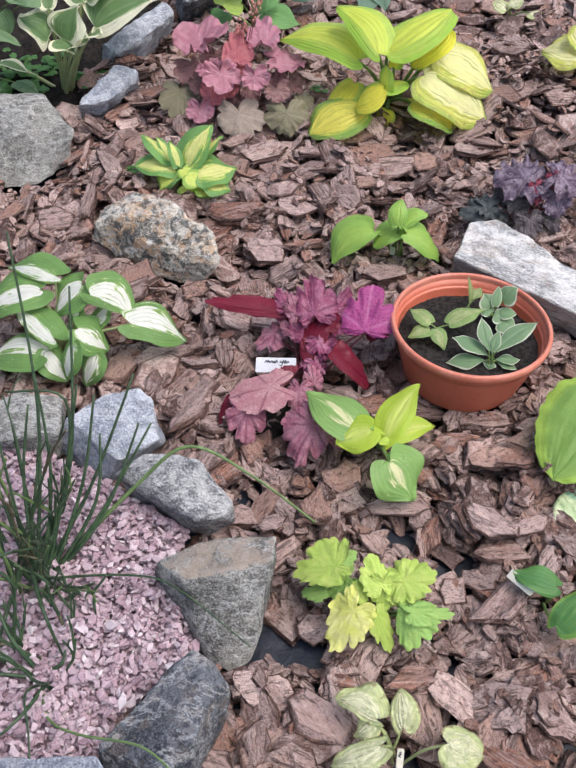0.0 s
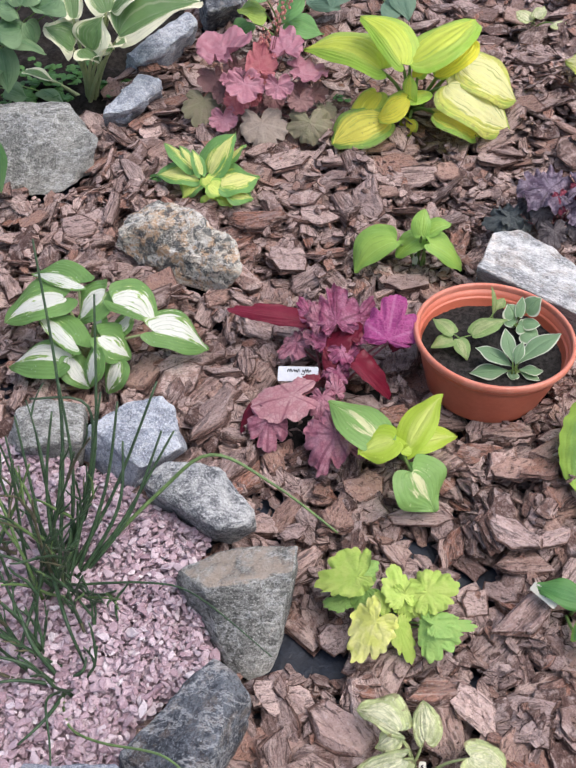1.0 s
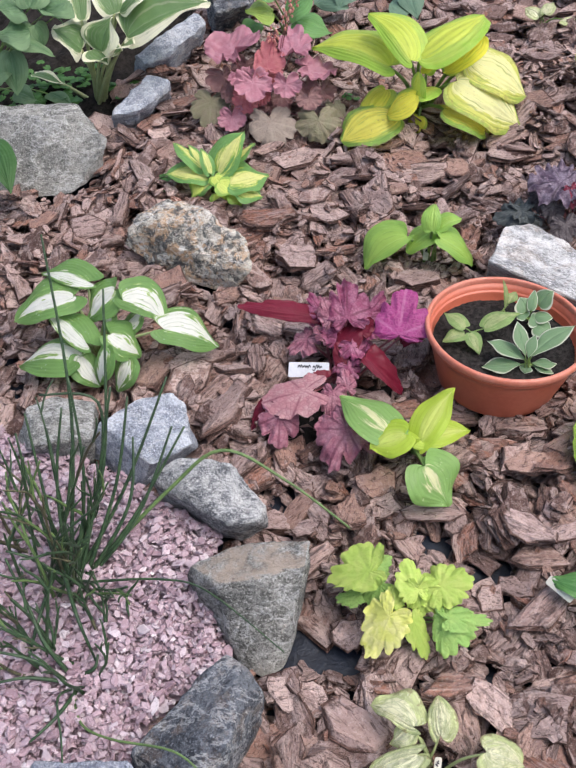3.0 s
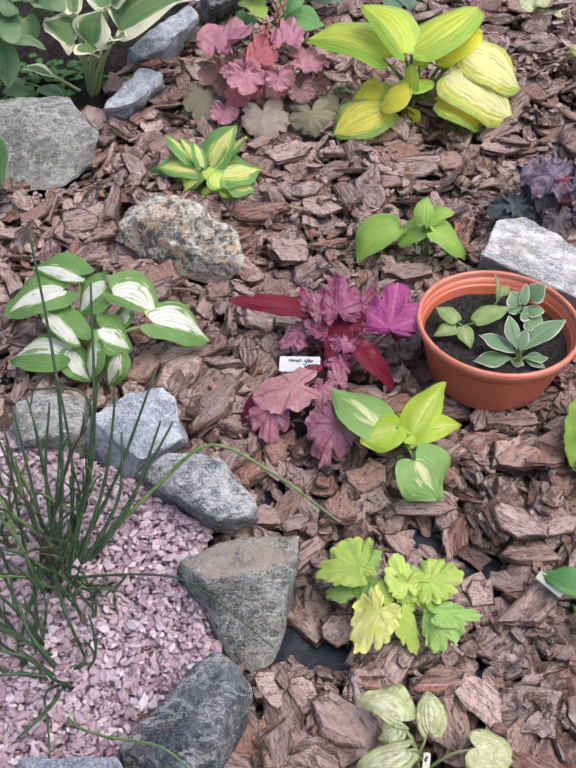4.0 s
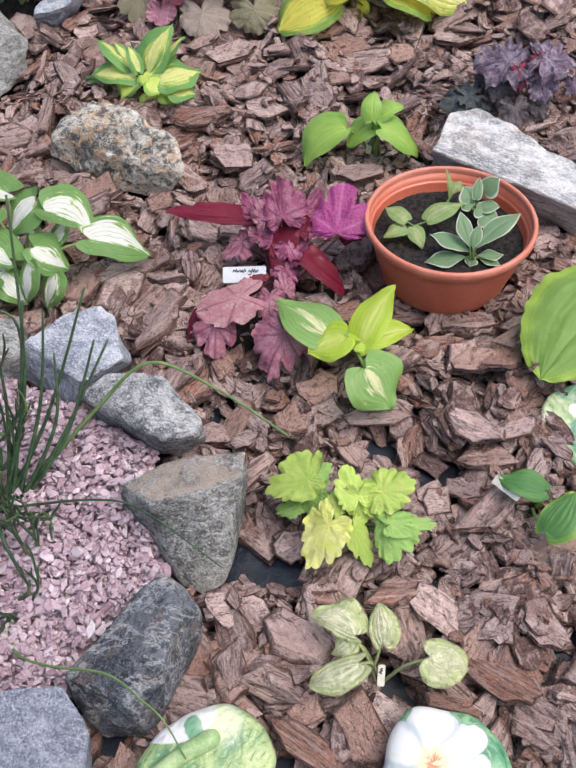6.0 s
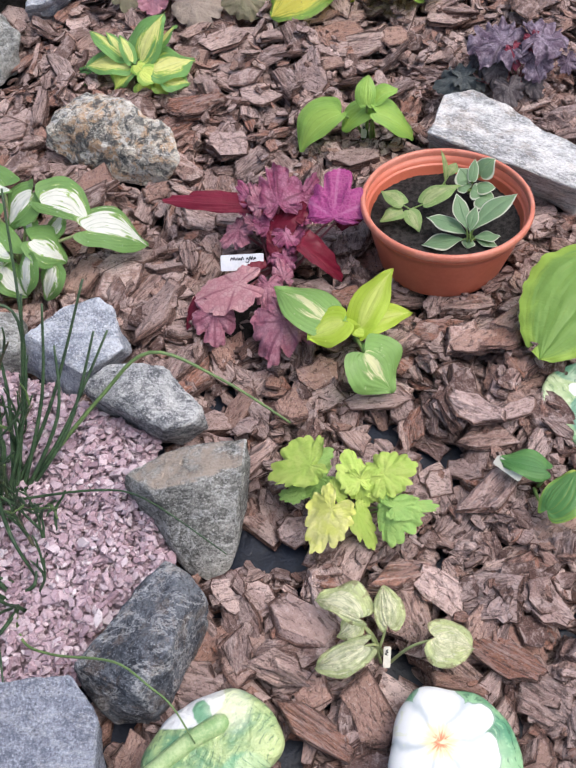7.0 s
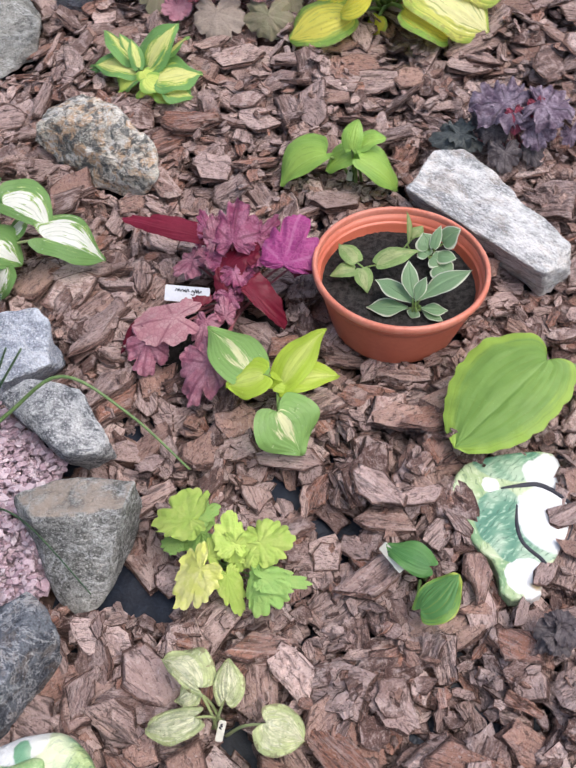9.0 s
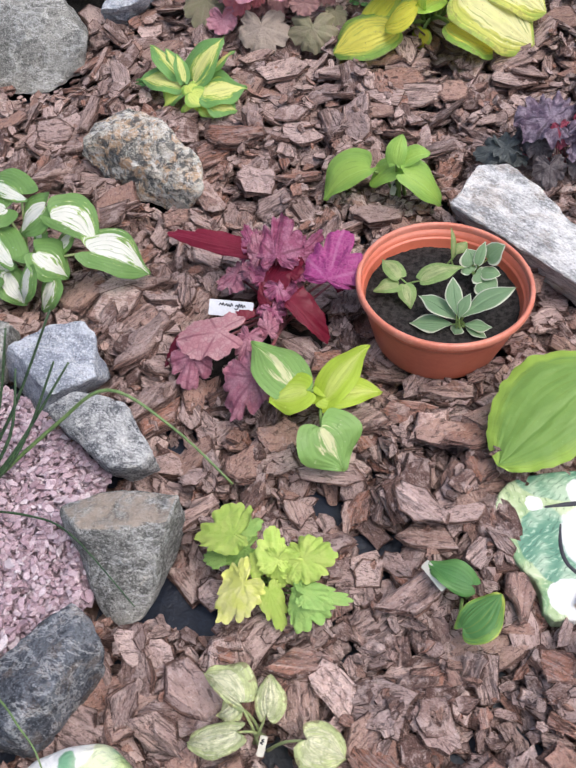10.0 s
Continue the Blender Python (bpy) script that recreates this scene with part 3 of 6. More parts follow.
# leaves cut deeper or rounder than the rest of their kind
LOBES = {"red_m": {"depth": 0.30, "ruffle": 0.10, "back": 0.25}, "red_v": {"depth": 0.30, "back": 0.6}, "red_w": {"depth": 0.28}, "red_p": {"depth": 0.07, "back": 1.05, "ruffle": 0.05, "lobes": 7, "teeth": 0.03}, "red_d": {"depth": 0.05, "teeth": 0.03, "back": 0.2, "ruffle": 0.10},
         "lemon_l": {"depth": 0.16, "teeth": 0.09}, "lemon_g": {"depth": 0.18, "teeth": 0.08}, "lemon_y": {"depth": 0.22, "teeth": 0.08}, "dark_v": {"depth": 0.24, "lobes": 7, "ruffle": 0.2},
         "pink_g": {"depth": 0.20, "teeth": 0.05, "ruffle": 0.07, "bowl": 0.0}, "pink_o": {"depth": 0.20, "teeth": 0.05, "ruffle": 0.07, "bowl": 0.0}}


def make_plant(name, spec, label, category, key, kind="hosta", stalk=None, thick=0.0022, slim=False, spread=0.012, **shape):
    """A clump: each leaf blade and its stalk are parts."""
    (x, y, z), leaves = spec
    SEED[0] += 1
    rng = random.Random(SEED[0])
    plant = thing(name, (x, y, z), label, category)
    for *at, style in leaves:
        base, tip = Vector(at[:3]), Vector(at[3:6])
        halves, lifts = (at[6:8], at[8:10]) if len(at) == 10 else ((at[6] / 2, at[6] / 2), (-at[7], at[7]))
        mat = LEAF.get(key + "_" + style) or LEAF.get(key) or LEAF[key + "_a"]
        if kind == "hosta":
            v, f, uv = hosta_blade(rng, base, tip, halves, lifts, slim=slim, **shape)
        else:
            v, f, uv = lobed_blade(rng, base, tip, halves, lifts, **{**shape, **LOBES.get(key + "_" + style, {})})
        leaf = part("leaf", v, f, mat, plant, "", uv)
        root = Vector((rng.uniform(-spread, spread), rng.uniform(-spread, spread), 0))
        run = (tip - base).normalized() if kind == "hosta" else Vector((0, 0, 0))
        mid = root.lerp(base, 0.55) + Vector((0, 0, (0.06 if kind == "hosta" else 0.02) * (base - root).length)) - run * 0.004
        end = base + run * 0.002 - Vector((0, 0, 0.0016))
        v, f = tube([root, mid, end], [thick * 1.2, thick, thick * 0.7])
        part("stem", v, f, stalk or STALK, plant)
    return plant


# ---- stones ----
def make_rock(name, corners, mat, label, seed, rough=0.007, group=""):
    """A quarried stone: a block between its corners, edges worn, faces broken and uneven."""
    pts = [Vector(c) for c in corners]
    mid = sum(pts, Vector()) / len(pts)
    base = Vector((mid.x, mid.y, min(p.z for p in pts)))
    bm = bmesh.new()
    for p in pts:
        bm.verts.new(p - base)
    got = bmesh.ops.convex_hull(bm, input=list(bm.verts))
    bmesh.ops.delete(bm, geom=[g for g in got["geom_interior"] if isinstance(g, bmesh.types.BMVert)], context="VERTS")
    bmesh.ops.dissolve_limit(bm, angle_limit=radians(8), verts=list(bm.verts), edges=list(bm.edges))
    bmesh.ops.bevel(bm, geom=list(bm.edges), offset=0.003, segments=1, profile=0.6, affect="EDGES", clamp_overlap=True)
    bmesh.ops.triangulate(bm, faces=list(bm.faces))
    for limit in (0.05, 0.026, 0.014, 0.0085):
        long = [e for e in bm.edges if e.calc_length() > limit]
        if long:
            bmesh.ops.subdivide_edges(bm, edges=long, cuts=1)
            bmesh.ops.triangulate(bm, faces=[f for f in bm.faces if len(f.verts) > 3])
    bmesh.ops.smooth_vert(bm, verts=list(bm.verts), factor=0.10, use_axis_x=True, use_axis_y=True, use_axis_z=True)
    bm.normal_update()
    off = Vector((seed * 3.7, seed * 1.3, seed * 2.1))
    moved = []
    for v in bm.verts:
        q = v.co + off
        k = noise.fractal(q * 15, 0.75, 2.2, 6) * rough * 0.95 + (noise.ridged_multi_fractal(q * 30, 1.0, 2.0, 3, 1.0, 2.0) - 1.0) * rough * 0.22
        moved.append(v.co + v.normal * k)
    for v, co in zip(bm.verts, moved):
        v.co = co
    me = bpy.data.meshes.new(name)
    bm.to_mesh(me)
    bm.free()
    me.polygons.foreach_set("use_smooth", [True] * len(me.polygons))
    me.set_sharp_from_angle(angle=radians(24))
    me.materials.append(mat)
    ob = new(name, me)
    ob.location = base
    return tagged(ob, label, "rock", group)


def hull2d(points):
    pts = sorted(set((round(p[0], 4), round(p[1], 4)) for p in points))

    def half(seq):
        out = []
        for p in seq:
            while len(out) > 1 and (out[-1][0] - out[-2][0]) * (p[1] - out[-2][1]) - (out[-1][1] - out[-2][1]) * (p[0] - out[-2][0]) <= 0:
                out.pop()
            out.append(p)
        return out[:-1]
    return half(pts) + half(pts[::-1])


# ---- ground ----
def make_ground():
    xs = [-400, -40, -8, -4] + [-2.4 + 0.2 * i for i in range(26)] + [4, 8, 40, 400]
    ys = [-400, -40, -8, -3] + [-1.0 + 0.2 * i for i in range(26)] + [6, 10, 40, 400]
    verts = [(x, y, lie(x, y) - DEPTH - 0.012) for y in ys for x in xs]
    ob = part("ground", verts, grid_faces(len(ys), len(xs)), EARTH)
    tagged(ob, "brown garden soil under the planted bed", "ground", kind="structure")


make_ground()
GRAVEL_POLY = [(-0.728, 1.032), (-0.484, 0.919), (-0.340, 0.857), (-0.266, 0.809), (-0.164, 0.738), (-0.170, 0.721), (-0.194, 0.666), (-0.141, 0.584), (-0.139, 0.556), (-0.193, 0.510), (-0.244, 0.459), (-0.256, 0.407), (-0.314, 0.360), (-0.544, 0.333)]
BED_POLY = [(-1.503, 3.038), (-0.340, 2.875), (-0.355, 2.247), (-0.439, 2.085), (-0.509, 1.884), (-0.572, 1.819), (-1.071, 1.781)]
BARE = [(-0.027, 0.578, 0.040), (0.006, 0.569, 0.036), (0.138, 0.736, 0.032), (0.231, 0.685, 0.032), (0.136, 0.384, 0.022), (-0.000, 0.308, 0.030), (0.095, 1.075, 0.022), (-0.062, 0.985, 0.034), (-0.045, 0.921, 0.022), (0.080, 1.026, 0.026), (0.010, 1.010, 0.044), (-0.030, 1.050, 0.024), (0.342, 0.616, 0.016)]


def mulched(x, y, more=0.0):
    """Where the bark lies: a bed with a wavering edge."""
    edge = 0.5 * noise.noise(Vector((x * 2.1, y * 2.1, 5))) + more
    return ((x - 0.16) / 1.7) ** 4 + ((y - 1.65) / 1.75) ** 4 < 1 + edge


def sheet(name, mat, x0, x1, y0, y1, step, drop, rough, keep, label, category):
    """A thin uneven sheet over the ground wherever keep() allows."""
    nx, ny = int((x1 - x0) / step) + 1, int((y1 - y0) / step) + 1
    verts = []
    for j in range(ny):
        for i in range(nx):
            x, y = x0 + i * step, y0 + j * step
            verts.append((x, y, lie(x, y) - drop + rough * noise.fractal(Vector((x * 14, y * 14, 3)), 0.8, 2.1, 5)))
    faces = [f for f in grid_faces(ny, nx) if keep((verts[f[0]][0] + verts[f[2]][0]) / 2, (verts[f[0]][1] + verts[f[2]][1]) / 2)]
    used = sorted({i for f in faces for i in f})
    back = {i: n for n, i in enumerate(used)}
    ob = part(name, [verts[i] for i in used], [[back[i] for i in f] for f in faces], mat)
    return tagged(ob, label, category, kind="structure")


sheet("landscape_fabric", FABRIC, -1.7, 2.1, -0.1, 3.6, 0.02, DEPTH, 0.004, lambda x, y: mulched(x, y, -0.2) and not inside(BED_POLY, x, y) and not inside(GRAVEL_POLY, x, y),
      "black woven weed fabric showing between the bark", "fabric")
sheet("planting_soil", SOIL, -2.2, 0.3, 1.3, 3.8, 0.012, 0.012, 0.024, lambda x, y: inside(BED_POLY, x, y), "dark crumbly planting soil in the raised corner", "soil")
sheet("gravel_base", GRAVEL, -1.2, 0.2, 0.1, 1.3, 0.01, 0.016, 0.006, lambda x, y: inside(GRAVEL_POLY, x, y), "pink crushed stone bedding under the gravel", "gravel")

sheet("planting_soil", SOIL, -0.16, 0.16, 0.86, 1.15, 0.006, DEPTH - 0.010, 0.010, lambda x, y: ((x + 0.005) / 0.105) ** 2 + ((y - 1.005) / 0.105) ** 2 < 1 + 0.5 * noise.noise(Vector((x * 22, y * 22, 8))),
      "dark crumbly soil in the planting hole of the burgundy coral bells", "soil")

# ---- stones round the beds ----
ROCKS = {
    "a": [(-0.373, 1.352, 0.075), (-0.357, 1.390, 0.088), (-0.303, 1.430, 0.098), (-0.237, 1.400, 0.090), (-0.205, 1.336, 0.100), (-0.300, 1.352, 0.096), (-0.156, 1.315, 0.085), (-0.388, 1.353, 0.040), (-0.146, 1.271, 0.050), (-0.335, 1.322, 0.000), (-0.248, 1.297, -0.010), (-0.182, 1.264, -0.008), (-0.200, 1.42, -0.010), (-0.360, 1.470, -0.012)],
    "slab": [(-0.787, 1.764, 0.102), (-0.536, 1.752, 0.108), (-0.464, 1.670, 0.068), (-0.557, 1.679, 0.106), (-0.483, 1.656, -0.003), (-0.537, 1.601, -0.016), (-0.649, 1.582, -0.019), (-0.778, 1.590, -0.022), (-0.532, 1.828, -0.011), (-0.823, 1.851, -0.018)],
    "u1": [(-0.458, 2.027, 0.075), (-0.381, 2.027, 0.107), (-0.311, 2.127, 0.121), (-0.286, 2.106, 0.101), (-0.364, 1.999, 0.087), (-0.414, 1.974, 0.075), (-0.466, 2.055, -0.004), (-0.381, 2.047, -0.002), (-0.315, 2.194, 0.002), (-0.415, 2.191, -0.000)],
    "u2": [(-0.476, 1.778, 0.060), (-0.405, 1.912, 0.084), (-0.355, 1.900, 0.075), (-0.356, 1.887, 0.055), (-0.410, 1.794, 0.062), (-0.484, 1.824, -0.010), (-0.444, 1.825, -0.009), (-0.367, 1.947, -0.004), (-0.439, 1.986, -0.005)],
    "top": [(-0.303, 2.350, 0.126), (-0.199, 2.282, 0.127), (-0.188, 2.215, 0.096), (-0.269, 2.186, 0.093), (-0.289, 2.253, 0.004), (-0.201, 2.270, 0.007), (-0.188, 2.401, 0.010), (-0.318, 2.389, 0.006)],
    "c1": [(-0.483, 0.942, 0.042), (-0.439, 0.962, 0.054), (-0.372, 0.945, 0.055), (-0.367, 0.884, 0.044), (-0.458, 0.873, 0.041), (-0.511, 0.906, -0.029), (-0.380, 0.887, -0.026), (-0.387, 0.983, -0.025), (-0.499, 0.966, -0.028)],
    "c": [(-0.359, 0.903, 0.054), (-0.312, 0.937, 0.066), (-0.248, 0.947, 0.078), (-0.225, 0.932, 0.068), (-0.212, 0.864, 0.047), (-0.268, 0.830, 0.045), (-0.220, 0.913, -0.022), (-0.298, 0.833, -0.026), (-0.387, 0.898, -0.026), (-0.270, 0.959, -0.022)],
    "d": [(-0.277, 0.806, 0.044), (-0.230, 0.827, 0.066), (-0.145, 0.814, 0.068), (-0.098, 0.750, 0.048), (-0.104, 0.726, 0.047), (-0.147, 0.716, 0.056), (-0.211, 0.781, 0.066), (-0.260, 0.810, -0.025), (-0.164, 0.747, -0.024), (-0.125, 0.742, -0.023), (-0.094, 0.756, -0.022), (-0.188, 0.828, -0.023)],
    "e": [(-0.196, 0.649, 0.053), (-0.141, 0.677, 0.065), (-0.033, 0.672, 0.087), (-0.037, 0.635, 0.087), (-0.159, 0.615, 0.073), (-0.089, 0.616, 0.085), (-0.069, 0.544, -0.026), (-0.094, 0.529, -0.027), (-0.123, 0.543, -0.027), (-0.207, 0.659, -0.027), (-0.037, 0.676, -0.023), (-0.148, 0.676, -0.025)],
    "f": [(-0.137, 0.530, 0.058), (-0.116, 0.515, 0.054), (-0.118, 0.472, 0.072), (-0.124, 0.406, 0.074), (-0.163, 0.367, 0.058), (-0.093, 0.478, 0.046), (-0.203, 0.447, 0.048), (-0.245, 0.414, 0.034), (-0.189, 0.383, 0.044), (-0.095, 0.468, -0.028), (-0.155, 0.358, -0.032), (-0.209, 0.362, -0.033), (-0.256, 0.418, -0.033), (-0.175, 0.496, -0.029)],
    "g": [(-0.353, 0.395, 0.054), (-0.238, 0.395, 0.057), (-0.206, 0.345, 0.047), (-0.207, 0.283, 0.045), (-0.338, 0.274, 0.042), (-0.218, 0.352, -0.033), (-0.214, 0.282, -0.035), (-0.365, 0.263, -0.039), (-0.386, 0.393, -0.037), (-0.278, 0.396, -0.034)],
    "p": [(0.268, 1.230, 0.087), (0.309, 1.327, 0.090), (0.360, 1.332, 0.091), (0.516, 1.132, 0.091), (0.515, 1.096, 0.070), (0.479, 1.073, 0.079), (0.281, 1.289, -0.001), (0.488, 1.100, -0.000), (0.534, 1.141, 0.002), (0.378, 1.318, 0.002), (0.327, 1.363, 0.001)],
}
EDGE = "stones edging the gravel"
make_rock("boulder", ROCKS["a"], RUST_ROCK, "rusty grey granite boulder lying on the bark mulch", 1, 0.011)
make_rock("boulder", ROCKS["slab"], SLAB_ROCK, "large flat pale grey granite slab beside the soil bed", 2, 0.008, "stones edging the soil bed")
make_rock("boulder", ROCKS["u1"], BLUE_ROCK, "blue-grey granite stone edging the soil bed", 3, 0.009, "stones edging the soil bed")
make_rock("boulder", ROCKS["u2"], BLUE_ROCK, "narrow blue-grey stone edging the soil bed", 4, 0.010, "stones edging the soil bed")
make_rock("boulder", ROCKS["top"], DARK_ROCK, "dark grey stone behind the soil bed", 5, 0.008, "stones edging the soil bed")
make_rock("boulder", ROCKS["c1"], SLAB_ROCK, "dull grey granite stone behind the rush", 6, 0.006, EDGE)
make_rock("boulder", ROCKS["c"], BLUE_ROCK, "light blue-grey granite stone edging the pink gravel", 7, 0.006, EDGE)
make_rock("boulder", ROCKS["d"], GREY_ROCK, "grey granite stone with a pale flat top", 8, 0.006, EDGE)
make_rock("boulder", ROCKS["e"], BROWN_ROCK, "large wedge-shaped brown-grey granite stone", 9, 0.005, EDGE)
make_rock("boulder", ROCKS["f"], DARK_ROCK, "dark blue-grey granite stone with white veins", 10, 0.007, EDGE)
make_rock("boulder", ROCKS["g"], SLATE_ROCK, "slate-blue granite stone with a blunt top", 11, 0.006, EDGE)
make_rock("boulder", ROCKS["p"], WHITE_ROCK, "long white gneiss stone beside the terracotta pot", 12, 0.006)

# ---- terracotta pot ----
POT_C, POT_N = Vector((0.2729, 1.0484, 0.1080)), Vector((0.0480, 0.0550, 0.9973))
POT_R, POT_H, SOIL_DROP = 0.1278, 0.110, 0.036


def lathe(profile, sides=96):
    verts = [(r * math.cos(2 * math.pi * j / sides), r * math.sin(2 * math.pi * j / sides), z) for r, z in profile for j in range(sides)]
    return verts, grid_faces(len(profile), sides, True)


def make_pot():
    R, H = POT_R, POT_H
    pot = thing("plant_pot", POT_C - POT_N * H, "round terracotta-coloured plastic bowl pot on the bark", "plant pot")
    pot.rotation_mode = "QUATERNION"
    pot.rotation_quaternion = Vector((0, 0, 1)).rotation_difference(POT_N)
    wall = [(0.001, 0.004), (R * 0.70, 0.004), (R * 0.71, 0.0), (R * 0.735, 0.0006), (R * 0.748, 0.003)]
    wall += [(R * (0.75 + 0.185 * q / 8), 0.004 + (H * 0.80 - 0.004) * q / 8) for q in range(9)]
    wall += [(R * 0.940, H * 0.803), (R * 0.953, H * 0.806), (R * 0.957, H * 0.83), (R * 0.962, H * 0.88)]
    inner = [(R * 0.940, H - 0.008), (R * 0.928, H - 0.0225), (R * 0.924, H - 0.0232), (R * 0.903, H - 0.0236), (R * 0.897, H - 0.025), (R * 0.893, H - 0.030), (R * 0.80, H * 0.35), (0.001, H * 0.35)]
    v, f = lathe(wall + inner)
    part("body", v, f, CLAY, pot)
    lip = [(R * 0.938, H * 0.885), (R * 0.965, H * 0.885), (R * 0.985, H * 0.890), (R * 0.996, H * 0.905), (R * 1.0, H * 0.925), (R, H * 0.955), (R * 0.996, H * 0.98), (R * 0.986, H * 0.994), (R * 0.972, H), (R * 0.957, H * 0.998), (R * 0.946, H * 0.988), (R * 0.941, H * 0.96), (R * 0.938, H * 0.90)]
    v, f = lathe(lip + lip[:1])
    part("rim", v, f, CLAY_RIM, pot, "thick rounded rim")
    rings, segs = 34, 120
    verts = []
    for i in range(rings):
        for j in range(segs):
            r, a = R * 0.888 * (i + 0.02) / (rings - 1), 2 * math.pi * j / segs
            x, y = r * math.cos(a), r * math.sin(a)
            q = Vector((x, y, 0))
            z = 0.003 * noise.fractal(q * 40, 1, 2, 5) + 0.002 * noise.noise(q * 190) - 0.003 * (r / R) ** 4
            verts.append((x, y, z))
    soil = part("potting_soil", verts, grid_faces(rings, segs, True), POT_SOIL)
    soil.location = POT_C - POT_N * SOIL_DROP
    soil.rotation_mode = "QUATERNION"
    soil.rotation_quaternion = pot.rotation_quaternion
    tagged(soil, "dark moist potting soil filling the terracotta bowl", "soil", kind="stuff")


make_pot()

# ---- plants ----
make_plant("hosta", ((0.205, 1.842, 0.013), [
    (-0.079, -0.076, 0.152, -0.239, 0.042, 0.137, 0.032, 0.067, -24, 12, "l"),
    (-0.038, -0.103, 0.177, -0.120, 0.013, 0.222, 0.024, 0.056, -20, 8, "l"),
    (-0.021, -0.086, 0.177, 0.119, 0.013, 0.212, 0.057, 0.071, -14, 2, "l"),
    (0.103, -0.027, 0.187, 0.035, -0.056, 0.122, 0.044, 0.049, -8, -4, "m"),
    (0.097, -0.036, 0.137, 0.215, -0.055, 0.062, 0.082, 0.058, 6, -18, "p"),
    (0.060, -0.090, 0.122, 0.195, -0.117, 0.032, 0.116, 0.075, 8, -16, "p"),
    (0.036, -0.120, 0.077, 0.133, -0.125, 0.022, 0.065, 0.065, -16, 4, "e"),
    (-0.028, -0.140, 0.122, -0.085, -0.129, 0.072, 0.044, 0.044, -16, 4, "m")] + [
    (-0.028, -0.141, 0.117, 0.027, -0.091, 0.107, 0.024, 0.025, -6, -6, "l"),
    (-0.026, -0.122, 0.107, -0.022, -0.119, 0.162, 0.019, 0.030, -16, 4, "l"),
    (-0.004, -0.082, 0.137, 0.013, -0.052, 0.152, 0.015, 0.016, -6, -6, "m"),
    (-0.083, -0.047, 0.082, -0.129, -0.099, 0.037, 0.037, 0.031, -4, -8, "m"),
    (-0.070, -0.124, 0.066, -0.179, -0.164, 0.032, 0.054, 0.071, -12, 0, "e"),
    (-0.014, -0.098, 0.047, -0.023, -0.111, 0.015, 0.021, 0.021, -8, -4, "m")]), "large golden-yellow hosta with broad ribbed leaves", "hosta", "gold", thick=0.004, wave=0.03, tip_end=0.38, heart=0.10, furrow=0.024)
make_plant("hosta", ((-0.536, 1.951, -0.018), [
    (0.104, -0.058, 0.200, 0.286, -0.012, 0.250, 0.145, 0.046, 16, -20, "a"),
    (0.002, -0.066, 0.179, -0.053, -0.067, 0.227, 0.153, 0, "a"),
    (0.027, -0.073, 0.179, 0.062, -0.098, 0.160, 0.084, 0, "a"),
    (0.046, -0.079, 0.180, 0.076, -0.049, 0.241, 0.113, 0, "a"),
    (0.085, -0.087, 0.180, 0.130, -0.115, 0.211, 0.068, 0, "a"),
    (0.053, -0.072, 0.160, 0.096, -0.084, 0.181, 0.070, 0, "a"),
    (0.006, -0.034, 0.229, -0.024, 0.091, 0.271, 0.048, 0, "a"),
    (0.075, -0.015, 0.232, 0.031, 0.039, 0.282, 0.077, 0, "a"),
    (0.081, 0.002, 0.232, 0.147, 0.047, 0.275, 0.132, 0, "a")] + [
    (-0.151, 0.041, 0.067, -0.076, 0.004, 0.058, 0.035, 0, "a")]), "tall green hosta with cream-edged leaves on long stalks", "hosta", "edged", thick=0.0044, stalk=PALE_STALK, fold=0.20, curl=0.08, spread=0.012, wave=0.05)
make_plant("hosta", ((-0.406, 1.107, -0.018), [
    (0.002, 0.050, 0.138, -0.089, 0.090, 0.123, 0.020, 0.035, -14, 2, "a"),
    (-0.023, 0.028, 0.126, -0.126, 0.007, 0.088, 0.036, 0.058, -14, 2, "a"),
    (0.049, 0.027, 0.138, 0.001, 0.005, 0.093, 0.032, 0.044, -14, 2, "a"),
    (0.067, 0.002, 0.138, 0.134, -0.005, 0.088, 0.054, 0.014, 18, -30, "a"),
    (0.132, -0.030, 0.103, 0.216, -0.021, 0.050, 0.056, 0.028, 4, -16, "a"),
    (0.047, -0.041, 0.103, 0.090, -0.047, 0.056, 0.041, 0.033, -2, -10, "a"),
    (0.006, -0.049, 0.093, -0.075, 0.024, 0.088, 0.023, 0.031, -8, -4, "a"),
    (-0.020, -0.064, 0.068, -0.123, -0.039, 0.030, 0.031, 0.047, -12, 0, "a")] + [
    (-0.004, -0.056, 0.068, 0.023, -0.086, 0.026, 0.020, 0.030, -10, -2, "a"),
    (0.039, -0.066, 0.093, 0.026, -0.092, 0.036, 0.028, 0.013, 8, -20, "a"),
    (0.070, -0.066, 0.068, 0.053, -0.093, 0.022, 0.034, 0.017, 8, -20, "a"),
    (0.061, 0.005, 0.078, 0.096, 0.029, 0.100, 0.019, 0.029, -18, 6, "a"),
    (0.039, -0.008, 0.086, 0.042, 0.018, 0.113, 0.012, 0.011, -6, -6, "a")]), "green hosta with bright white leaf centres", "hosta", "white", thick=0.0026, stalk=PALE_STALK, arch=0.12, tip_end=0.68, wave=0.04, heart=0.20)
